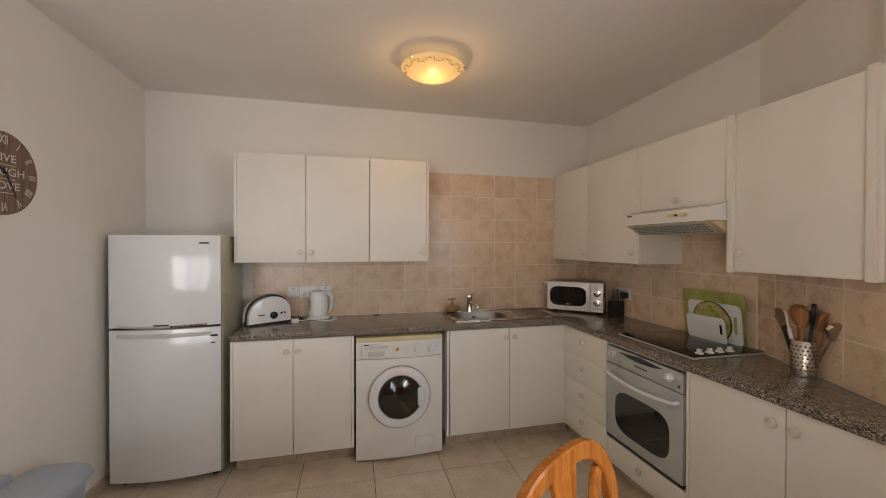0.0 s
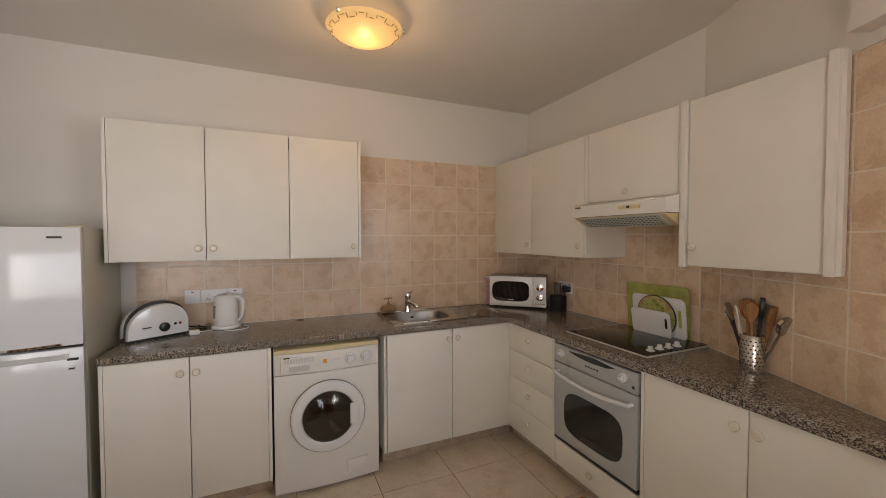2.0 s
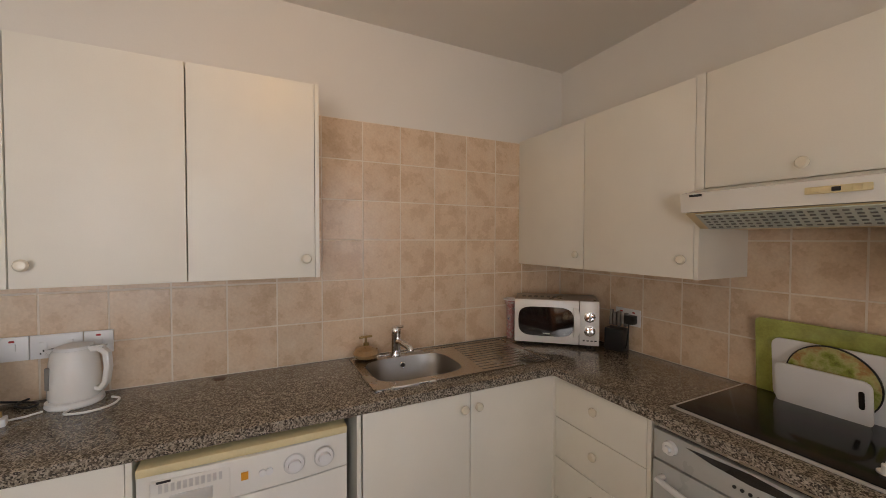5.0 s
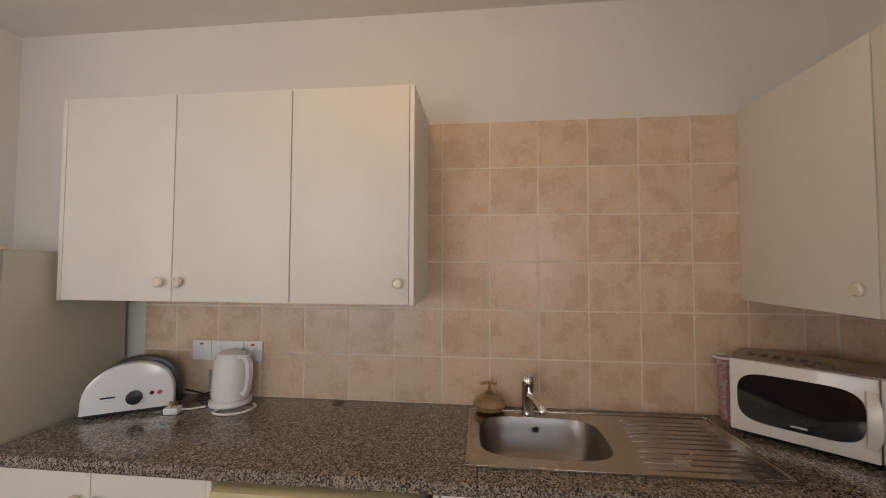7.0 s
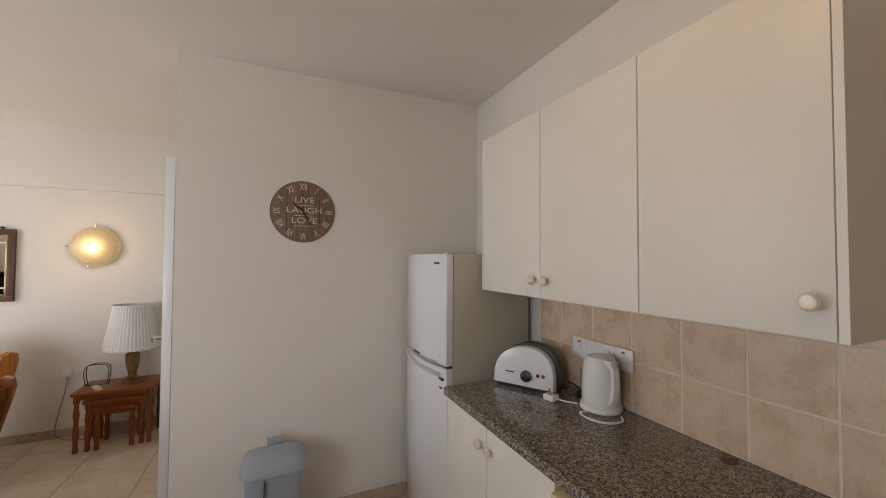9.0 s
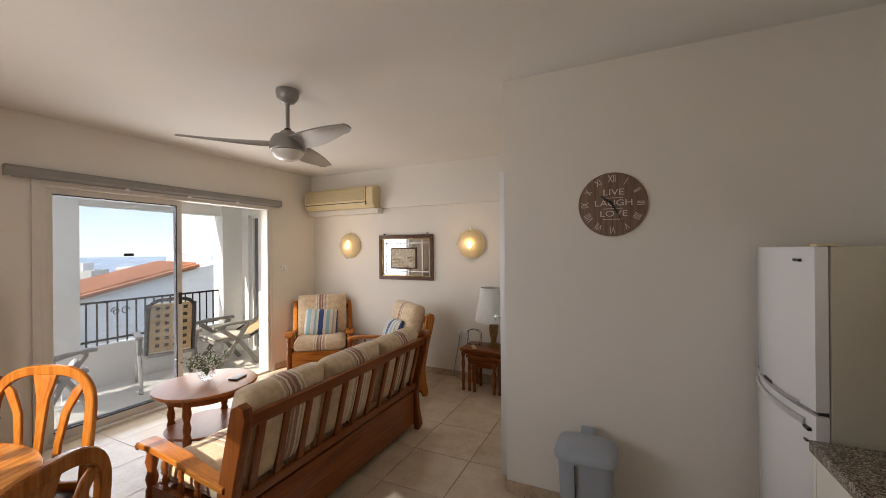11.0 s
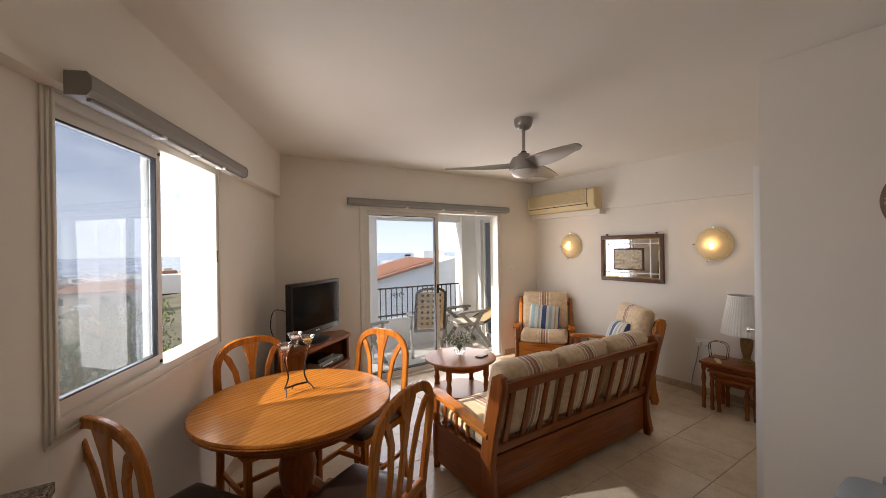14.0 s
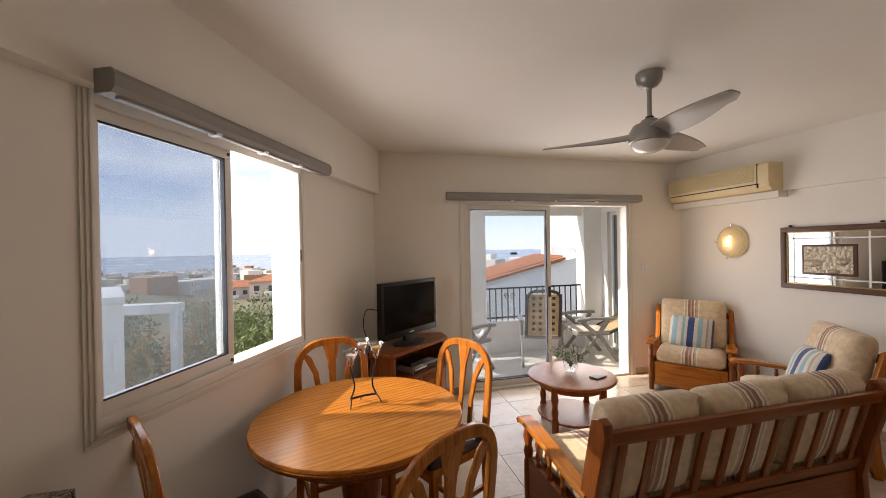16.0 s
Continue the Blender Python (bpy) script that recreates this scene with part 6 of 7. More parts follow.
def settee(name, label, category, m, W, n, D=0.70, group="", pillow=None, slats=11):
    """A show-wood seat for n: local x along it, front at y = 0, back at y = D, facing -y."""
    s = thing(name, label, category, m, group)
    arm_w = 0.065
    side = [(0.02, 0.05), (0.02, 0.33), (D - 0.12, 0.33), (D - 0.06, 0.05)]
    yz = Matrix(((0, 0, 1, 0), (1, 0, 0, 0), (0, 1, 0, 0), (0, 0, 0, 1)))
    for x in (0.0, W - arm_w):
        part("side_panel", P(side, x + 0.02, x + arm_w - 0.02, yz), DARK_Y, s)
        post = [(D - 0.055, 0.0), (D - 0.015, 0.0), (D + 0.005, 0.04), (D - 0.02, 0.16), (D - 0.03, 0.30), (D + 0.01, 0.50), (D + 0.06, 0.69), (D + 0.085, 0.80), (D + 0.075, 0.845), (D + 0.04, 0.86), (D - 0.005, 0.838), (D - 0.05, 0.66), (D - 0.10, 0.46), (D - 0.125, 0.32), (D - 0.10, 0.14), (D - 0.07, 0.05)]
        part("back_post", P(post, x + 0.008, x + arm_w - 0.008, yz, 0.008), DARK_Z if n > 1 else PINE_Z, s)
        part("front_post", L([(0.026, 0), (0.026, 0.03), (0.024, 0.05), (0.028, 0.06), (0.028, 0.30), (0.022, 0.32), (0.030, 0.36), (0.020, 0.40), (0.030, 0.45), (0.022, 0.49), (0.026, 0.515)], 16, pose(x + arm_w / 2, 0.04, 0)), DARK_Z, s)
        for k in range(3):
            part("spindle", L(baluster(0.017, 0.33, 0.50 - 0.012 * k), 12, pose(x + arm_w / 2, 0.16 + 0.13 * k, 0)), DARK_Z, s)
        part("arm", R([(x + arm_w / 2, -0.035, 0.515), (x + arm_w / 2, -0.01, 0.535), (x + arm_w / 2, 0.1, 0.535), (x + arm_w / 2, 0.3, 0.515), (x + arm_w / 2, 0.5, 0.478), (x + arm_w / 2, D - 0.05, 0.465)], [0.040, 0.046, 0.046, 0.042, 0.038, 0.036], 0.015, (1, 0, 0)), PINE_Y, s, "worn lighter armrest")
    part("front_panel", B(arm_w, W - arm_w, 0.02, 0.042, 0.06, 0.31, 0.004), PINE_X, s)
    part("front_moulding", B(arm_w + 0.06, W - arm_w - 0.06, 0.012, 0.02, 0.10, 0.26, 0.006), PINE_X, s)
    part("back_panel", B(arm_w, W - arm_w, D - 0.075, D - 0.052, 0.05, 0.325, 0.004), DARK_X, s)
    part("seat_base", B(arm_w, W - arm_w, 0.042, D - 0.08, 0.27, 0.295), DARK_X, s)
    slope = lambda z: D - 0.055 + (z - 0.36) * 0.24
    for z, h in ((0.375, 0.030), (0.772, 0.034)):
        part("back_rail", B(arm_w - 0.01, W - arm_w + 0.01, -0.012, 0.014, -h, h, 0.007), DARK_X, s, "", pose(0, slope(z), z, -13))
    for i in range(slats):
        x = arm_w + (W - 2 * arm_w) * (i + 0.5) / slats
        part("back_slat", B(x - 0.021, x + 0.021, slope(0.4) - 0.01, slope(0.4) + 0.008, 0, 0.37, 0.004, m=Matrix.Translation((0, slope(0.4), 0.4)) @ Matrix.Rotation(radians(-13.5), 4, "X") @ Matrix.Translation((0, -slope(0.4), 0))), DARK_Z, s)
    cw = (W - 2 * arm_w) / n
    for i in range(n):
        x = arm_w + cw * (i + 0.5)
        part("seat_cushion", cushion(cw - 0.006, 0.60, 0.17, 0.25, 12), SOFACLOTH, s, "striped beige seat cushion", pose(x, 0.30, 0.375), 60)
        part("back_cushion", cushion(cw - 0.004, 0.50 if n > 1 else 0.54, 0.205, 0.32, 12), SOFACLOTH, s, "striped beige back cushion", pose(x, D - 0.095, 0.645 if n > 1 else 0.685, 77, 0, 0), 60)
    if pillow:
        p = thing("throw_pillow", "blue and white striped throw pillow on the armchair", "pillow", m @ pose(*pillow))
        part("pillow_body", cushion(0.42, 0.36, 0.13, 0.75, 12), PILLOWCLOTH, p, "", None, 60)
    return s


settee("sofa", "three-seat pine sofa with slatted back and striped beige cushions", "sofa", pose(-1.70, 0.235, 0), 1.775, 3)
a1 = face_to(0.78, 0.63) + 180
settee("armchair", "pine armchair with striped beige cushions in the corner", "armchair", pose(-2.08, -1.12, 0, 0, 0, a1), 0.77, 1, 0.60, "armchairs", (0.38, 0.36, 0.60, 68, 4, 0), 5)
a2 = face_to(0.80, -0.60) + 180
settee("armchair", "pine armchair with striped beige cushions against the wall", "armchair", pose(-2.19, 0.07, 0, 0, 0, a2) @ pose(-0.385, -0.15, 0), 0.77, 1, 0.62, "armchairs", (0.38, 0.36, 0.60, 68, -4, 0), 5)


def coffee_table():
    t = thing("coffee_table", "round varnished pine coffee table with a lower shelf", "coffee table", pose(-0.785, -0.565, 0, 0, 0, 30))
    r = 0.37
    part("tabletop", L([(0, 0.442), (r - 0.02, 0.442), (r - 0.004, 0.45), (r, 0.46), (r - 0.006, 0.47), (r - 0.02, 0.473), (0, 0.473)], 64), SUNPINE, t)
    part("apron", L([(r - 0.11, 0.38), (r - 0.09, 0.38), (r - 0.09, 0.442), (r - 0.11, 0.442), (r - 0.11, 0.38)], 48), DARK_X, t)
    part("shelf", L([(0, 0.125), (r - 0.09, 0.125), (r - 0.08, 0.135), (r - 0.09, 0.145), (0, 0.145)], 48), DARK_X, t)
    for k in range(4):
        a = radians(90 * k)
        part("leg", L([(0.022, 0), (0.026, 0.02), (0.028, 0.1), (0.03, 0.12), (0.03, 0.15), (0.022, 0.17), (0.03, 0.22), (0.02, 0.27), (0.032, 0.32), (0.028, 0.36), (0.03, 0.442)], 16, pose((r - 0.09) * math.cos(a), (r - 0.09) * math.sin(a), 0)), DARK_Z, t)
    v = thing("flower_vase", "round glass vase of small white flowers on the coffee table", "vase", pose(-0.825, -0.63, 0.474))
    part("vase", L([(0, 0.002), (0.04, 0.002), (0.062, 0.03), (0.066, 0.055), (0.055, 0.085), (0.04, 0.1), (0.048, 0.115), (0.045, 0.115), (0.037, 0.1), (0.05, 0.085), (0.06, 0.055), (0.057, 0.03), (0, 0.008)], 28), CLEARGLASS, v)
    rnd = random.Random(5)
    lf, fl = bmesh.new(), bmesh.new()
    stem_mat = GREEN
    for i in range(26):
        a, sp = rnd.uniform(0, 6.28), rnd.uniform(0.05, 0.23)
        tip = Vector((sp * math.cos(a), sp * math.sin(a), rnd.uniform(0.15, 0.26) - 0.22 * sp))
        part("stem", T([(0, 0, 0.03), tip * 0.45 + Vector((0, 0, 0.06)), tip], 0.0018, 5, 0.001), stem_mat, v)
        for k in range(14):
            f = rnd.uniform(0.5, 1.05)
            p = tip * f + Vector((0, 0, 0.06 * (1 - f))) + Vector((rnd.gauss(0, 0.018), rnd.gauss(0, 0.018), rnd.gauss(0, 0.015)))
            mm = Matrix.Translation(p) @ Euler((rnd.uniform(0, 6), rnd.uniform(0, 6), 0)).to_matrix().to_4x4()
            if rnd.random() < 0.6:
                sz = rnd.uniform(0.010, 0.022)
                q = [lf.verts.new(mm @ Vector(c)) for c in ((-sz, 0, 0), (0, -sz * 0.35, 0.001), (sz, 0, 0), (0, sz * 0.35, 0.001))]
                lf.faces.new(q)
            else:
                box(fl, -0.005, 0.005, -0.005, 0.005, -0.004, 0.004, m=mm)
    tagged(part("foliage", lf, GREEN, v, "grey-green leaves", None, 0), kind="stuff")
    tagged(part("blossom", fl, WHITEPVC, v, "tiny white blossoms", None, 0), kind="stuff")
    ph = thing("coaster", "dark flat case lying on the coffee table", "case", pose(-0.95, -0.42, 0.474, 0, 0, 20))
    part("case", B(-0.065, 0.065, -0.04, 0.04, 0, 0.012, 0.004), BLACK, ph)


coffee_table()


def nest_tables():
    def one(label, m, w, d, h):
        t = thing("nest_table", label, "side table", m, "nest of tables")
        part("tabletop", B(-d / 2, d / 2, -w / 2, w / 2, h - 0.025, h, 0.006), DARK_Y, t)
        part("apron", B(-d / 2 + 0.03, d / 2 - 0.03, -w / 2 + 0.03, w / 2 - 0.03, h - 0.065, h - 0.025, 0.003), DARK_Y, t)
        for sx in (-1, 1):
            for sy in (-1, 1):
                part("leg", L([(0.016, 0), (0.019, 0.02), (0.015, 0.05), (0.021, h * 0.3), (0.014, h * 0.5), (0.021, h * 0.62), (0.014, h * 0.78), (0.021, h * 0.84), (0.021, h - 0.03)], 14, pose(sx * (d / 2 - 0.03), sy * (w / 2 - 0.03), 0)), DARK_Z, t)
    one("largest pine table of a nest, holding a lamp", pose(-2.80, 1.155, 0), 0.52, 0.36, 0.46)
    one("middle pine table pushed under the largest", pose(-2.775, 1.165, 0), 0.40, 0.30, 0.39)
    one("smallest pine table of the nest", pose(-2.745, 1.165, 0), 0.28, 0.26, 0.33)
    l = thing("table_lamp", "table lamp with a white pleated shade and gilt base", "lamp", pose(-2.82, 1.22, 0.461))
    gilt = surface("gilt_wood", (0.30, 0.17, 0.06), 0.45, 0.3, vary=0.4, scale=18)
    part("base", L([(0, 0), (0.07, 0), (0.07, 0.012), (0.06, 0.022), (0.064, 0.03), (0.04, 0.04), (0.028, 0.055), (0.03, 0.08), (0.045, 0.14), (0.05, 0.2), (0.05, 0.235), (0.036, 0.245), (0.012, 0.25), (0.012, 0.30)], 28), gilt, l)
    sh = bmesh.new()
    n = 96
    rings = [[sh.verts.new(((r * (1 + (0.018 if i % 2 else 0))) * math.cos(2 * math.pi * i / n), (r * (1 + (0.018 if i % 2 else 0))) * math.sin(2 * math.pi * i / n), z)) for i in range(n)] for r, z in ((0.20, 0.285), (0.18, 0.40), (0.147, 0.58), (0.138, 0.645))]
    for a, b in zip(rings, rings[1:]):
        for i in range(n):
            sh.faces.new((a[i], a[(i + 1) % n], b[(i + 1) % n], b[i]))
    part("shade", sh, SHADECLOTH, l, "white pleated shade", None, 0)
    part("shade_rim", L([(0.138, 0.64), (0.143, 0.64), (0.143, 0.65), (0.138, 0.65), (0.138, 0.64)], 48), WHITEPVC, l)
    r = thing("letter_rack", "small wire rack standing on the side table", "rack", pose(-2.84, 0.985, 0.461))
    for x in (-0.02, 0.025):
        part("hoop", T([(x, -0.07, 0), (x, -0.07, 0.15), (x, 0.07, 0.15), (x, 0.07, 0)], 0.003, 6), IRON, r)
    part("base_wire", T([(-0.02, -0.07, 0.004), (0.025, -0.07, 0.004), (0.025, 0.07, 0.004), (-0.02, 0.07, 0.004)], 0.003, 6), IRON, r)
    rc = thing("remote_control", "pale remote control lying on the side table", "remote", pose(-2.70, 1.03, 0.461, 0, 0, 30))
    part("case", B(-0.07, 0.07, -0.02, 0.02, 0, 0.016, 0.005), AGEDPLASTIC, rc)
    cb = thing("power_cable", "grey cable hanging from the wall socket", "cable")
    part("cord", T([(XM + 0.03, 0.74, 0.53), (XM + 0.035, 0.73, 0.40), (XM + 0.04, 0.69, 0.2), (XM + 0.05, 0.68, 0.06), (XM + 0.08, 0.75, 0.01), (XM + 0.12, 0.95, 0.008), (XM + 0.1, 1.2, 0.008)], 0.0045, 6), surface("grey_cable", (0.3, 0.3, 0.3), 0.5), cb)
    part("plug", B(XM + 0.012, XM + 0.045, 0.715, 0.765, 0.51, 0.56, 0.008), WHITEPVC, cb)


nest_tables()


def mirror_picture():
    p = thing("framed_mirror", "mirror in a dark gilt-edged frame with a boat relief", "mirror", pose(XM + 0.002, -0.01, 1.44, 0, 0, 90))
    W, H = 0.40, 0.29
    fm = surface("frame_wood", (0.10, 0.036, 0.014), 0.42, vary=0.3, scale=12)
    for name, mat_, o, i_, t in (("outer_frame", fm, 0.0, 0.045, 0.028), ("gilt_slip", BRASS, 0.045, 0.058, 0.02)):
        f = bmesh.new()
        for a, b, c, d in ((-W + o, W - o, -H + o, -H + i_), (-W + o, W - o, H - i_, H - o), (-W + o, -W + i_, -H + i_, H - i_), (W - i_, W - o, -H + i_, H - i_)):
            box(f, a, b, -t, -0.001, c, d, 0.004)
        part(name, f, mat_, p)
    gl = part("mirror_glass", B(-W + 0.05, W - 0.05, -0.010, -0.006, -H + 0.05, H - 0.05), MIRROR, p, "", None, 0)
    for a, b, c, d in ((-W + 0.06, W - 0.06, 0.175, 0.187), (-W + 0.06, W - 0.06, -0.187, -0.175), (0.235, 0.25, -0.23, 0.23), (-0.30, -0.288, -0.23, 0.23)):
        part("etched_line", B(a, b, -0.0115, -0.010, c, d), WHITEPVC, gl)
    pic = part("picture_frame", B(-0.225, 0.165, -0.022, -0.0105, -0.15, 0.125, 0.004), fm, p)
    rel = bmesh.new()
    bmesh.ops.create_grid(rel, x_segments=64, y_segments=44, size=0.5)
    boats = ((-0.11, -0.035, 0.07, 0.03), (0.10, -0.015, 0.045, 0.03), (0.04, -0.1, 0.05, 0.015))
    for v in rel.verts:
        x, y = v.co.x * 0.35, v.co.y * 0.235
        h = 0.004 * noise.noise((x * 40, y * 40, 0)) + 0.003 * noise.noise((x * 110, y * 60, 3))
        for bx, by, rx, ry in boats:
            q = ((x - bx) / rx) ** 2 + ((y - by) / ry) ** 2
            h += 0.010 * max(0, 1 - q) ** 0.5
        v.co = Vector((x, y, h))
    part("relief", rel, surface("silver_relief", (0.40, 0.34, 0.25), 0.42, 0.8, vary=0.35, scale=30), pic, "silvered boat relief", Matrix.Translation((-0.03, -0.026, -0.0125)) @ Matrix.Rotation(math.pi / 2, 4, "X"), 60)
    for x in (-0.32, 0.32):
        part("hanger", L([(0.009, 0), (0.009, 0.025), (0.005, 0.03), (0, 0.03)], 12), IRON, p, "", pose(x, -0.002, H + 0.012, 90))


mirror_picture()


def air_conditioner():
    a = thing("air_conditioner", "yellowed wall-mounted air conditioner", "air conditioner", pose(XM + 0.056, -0.935, 2.09, 0, 0, 90))
    W = 0.575
    yz = Matrix(((0, 0, 1, 0), (1, 0, 0, 0), (0, 1, 0, 0), (0, 0, 0, 1)))
    part("body", P([(-0.001, 0.0), (-0.13, 0.0), (-0.165, 0.03), (-0.185, 0.075), (-0.185, 0.245), (-0.165, 0.268), (-0.001, 0.27)], -W, W, yz, 0.006), AGEDPLASTIC, a)
    for i in range(17):
        part("grille_slat", B(-W + 0.03, W - 0.13, -0.190, -0.183, 0.105 + i * 0.0083, 0.1095 + i * 0.0083), AGEDPLASTIC, a)
    part("louvre", B(-W + 0.03, W - 0.10, -0.172, -0.15, 0.022, 0.062, 0.006, m=Matrix.Translation((0, 0.02, 0)) ), YELLOWED, a)
    part("outlet", B(-W + 0.02, W - 0.09, -0.187, -0.16, 0.062, 0.071), DARKGAP, a)
    # shade between the slats, painted as a darker backing sheet
    part("grille_backing", B(-W + 0.03, W - 0.13, -0.1865, -0.18, 0.10, 0.245), surface("grille_shadow", (0.36, 0.28, 0.16), 0.6), a, "grille recess with its shade painted in tan")
    part("side_panel", B(W - 0.10, W + 0.004, -0.178, -0.03, 0.03, 0.255, 0.008), AGEDPLASTIC, a)
    part("display", B(W - 0.078, W - 0.042, -0.1835, -0.176, 0.10, 0.24, 0.002), SILVER, a)
    part("side_gap", B(W - 0.106, W - 0.099, -0.187, -0.10, 0.03, 0.262), DARKGAP, a)
    part("badge", L([(0.03, 0), (0.028, 0.003), (0, 0.003)], 24), SILVER, a, "oval badge", pose(0.0, -0.184, 0.09, 90) @ Matrix.Diagonal((1, 0.45, 1, 1)))


air_conditioner()


def ceiling_fan():
    f = thing("ceiling_fan", "grey three-blade ceiling fan with a frosted light", "ceiling fan", pose(-0.656, 0.502, CEIL))
    part("rose", L([(0.0, 0), (0.072, 0), (0.074, -0.02), (0.066, -0.055), (0.045, -0.08), (0.018, -0.09), (0.014, -0.1)], 32), FANGREY, f)
    part("rod", L([(0.013, -0.09), (0.013, -0.28)], 16), FANGREY, f)
    part("collar", L([(0.022, -0.255), (0.024, -0.260), (0.02, -0.280)], 16), BLACK, f)
    part("motor", L([(0.02, -0.265), (0.045, -0.275), (0.05, -0.290), (0.09, -0.305), (0.11, -0.340), (0.115, -0.380), (0.112, -0.402), (0.10, -0.408), (0, -0.408)], 40), FANGREY, f)
    part("light_bowl", L([(0.104, -0.408), (0.10, -0.425), (0.075, -0.450), (0.04, -0.464), (0, -0.468)], 36), FROST, f, "frosted glass bowl")
    for ang in (75, 195, 315):
        mm = Matrix.Rotation(radians(ang), 4, "Z")
        bl = bmesh.new()
        top, bot = [], []
        n = 12
        for i in range(n + 1):
            t = i / n
            r = 0.06 + 0.56 * t
            lead = 0.052 + 0.03 * math.sin(math.pi * min(1, t * 1.2))
            trail = -0.056 - 0.008 * t + 0.035 * t ** 3
            sweep = 0.03 * t ** 2
            tilt = -radians(30 - 18 * t)
            z = -0.36 - 0.005 * t
            row = []
            for k in range(5):
                w = trail + (lead - trail) * k / 4 - (0.025 * (1 if t == 1 else 0) * k / 4)
                row.append(Vector((r, sweep + w * math.cos(tilt), z + w * math.sin(tilt) + 0.006 * (1 - (k - 2) ** 2 / 4))))
            top.append([bl.verts.new(mm @ (p + Vector((0, 0, 0.004)))) for p in row])
            bot.append([bl.verts.new(mm @ (p - Vector((0, 0, 0.004)))) for p in row])
        for i in range(n):
            for k in range(4):
                bl.faces.new((top[i][k], top[i + 1][k], top[i + 1][k + 1], top[i][k + 1]))
                bl.faces.new((bot[i][k + 1], bot[i + 1][k + 1], bot[i + 1][k], bot[i][k]))
            for k in (0, 4):
                bl.faces.new((top[i][k], bot[i][k], bot[i + 1][k], top[i + 1][k]))
        for i in (0, n):
            bl.faces.new([*top[i], *bot[i][::-1]])
        bmesh.ops.recalc_face_normals(bl, faces=bl.faces[:])
        part("blade", bl, FANGREY, f, "", None, 50)


ceiling_fan()


def television():
    l, r = Vector((0.84, -0.87, 0)), Vector((0.26, -1.35, 0))
    mid = (l + r) / 2
    ang = math.degrees(math.atan2(l.y - r.y, l.x - r.x))
    base = pose(mid.x, mid.y, 0, 0, 0, ang + 180)     # local -y faces the room
    c = thing("tv_cabinet", "pine corner television cabinet with a shelf and panelled doors", "cabinet", base)
    out = [(-0.50, 0.0), (-0.38, -0.16), (0.38, -0.16), (0.50, 0.0), (0.32, 0.20), (-0.32, 0.20)]
    part("top", P(out, 0.685, 0.72, bevel=0.006), DARK_X, c)
    ins = [(x * 0.95, y * 0.93) for x, y in out]
    part("lower_body", P(ins, 0.04, 0.44, bevel=0.003), DARK_X, c)
    part("shelf", P([(x * 0.97, y * 0.96) for x, y in out], 0.44, 0.46, bevel=0.003), DARK_X, c)
    part("back_board", B(-0.36, 0.36, 0.15, 0.17, 0.46, 0.685), DARK_X, c)
    for s in (-1, 1):
        part("side_panel", P([(s * 0.475, -0.005), (s * 0.355, -0.15), (s * 0.335, -0.14), (s * 0.45, 0.0), (s * 0.33, 0.15), (s * 0.35, 0.16)], 0.46, 0.685), DARK_Z, c)
        d = part("door", B(min(0, s * 0.35) + 0.004, max(0, s * 0.35) - 0.004, -0.166, -0.148, 0.08, 0.425, 0.003), DARK_Z, c)
        part("panel", B(min(0, s * 0.35) + 0.05, max(0, s * 0.35) - 0.05, -0.173, -0.166, 0.13, 0.375, 0.006), PINE_Z, d)
        part("door_handle", L([(0.012, 0), (0.008, 0.01), (0.014, 0.02), (0, 0.025)], 14), BRASS, d, "", pose(s * 0.035, -0.166, 0.26, 90))
    part("plinth", P([(x * 0.9, y * 0.88) for x, y in out], 0.0, 0.04), DARK_X, c)
    dv = thing("dvd_player", "silver disc player on the cabinet shelf", "disc player", base @ pose(0.10, -0.02, 0.461))
    part("case", B(-0.19, 0.19, -0.10, 0.10, 0.006, 0.055, 0.004), SILVER, dv)
    part("front", B(-0.185, 0.185, -0.104, -0.1, 0.010, 0.05, 0.002), BLACK, dv)
    part("tray", B(-0.17, 0.0, -0.107, -0.104, 0.03, 0.045, 0.001), SILVER, dv)
    part("foot", B(-0.17, 0.17, -0.08, 0.08, 0.0, 0.006), BLACK, dv)
    b2 = thing("set_top_box", "black receiver lying on the disc player", "receiver", base @ pose(0.06, 0.0, 0.5165))
    part("case", B(-0.13, 0.13, -0.08, 0.08, 0, 0.035, 0.003), BLACK, b2)
    t = thing("television", "black flat-screen television on a swivel stand", "television", base @ pose(0, 0, 0.721))
    part("bezel", B(-0.376, 0.376, -0.03, 0.03, 0.075, 0.575, 0.008), TVCASE, t, "glossy black bezel")
    part("back_case", B(-0.25, 0.25, 0.03, 0.08, 0.15, 0.5, 0.02), BLACK, t)
    part("screen", B(-0.345, 0.345, -0.0325, -0.029, 0.135, 0.545), TVSCREEN, t, "dark blank screen", None, 0)
    part("neck", B(-0.06, 0.06, -0.01, 0.03, 0.015, 0.09, 0.006), BLACK, t)
    part("stand", L([(0, 0), (0.19, 0), (0.19, 0.008), (0.15, 0.018), (0, 0.024)], 40, Matrix.Diagonal((1, 0.62, 1, 1))), BLACK, t)
    part("badge", B(-0.03, 0.03, -0.0335, -0.031, 0.1, 0.112), SILVER, t)
    part("cable", T([(-0.25, 0.06, 0.3), (-0.40, 0.12, 0.35), (-0.42, 0.15, 0.2), (-0.38, 0.12, 0.02), (-0.36, 0.16, -0.2)], 0.004, 6), BLACK, t)


television()


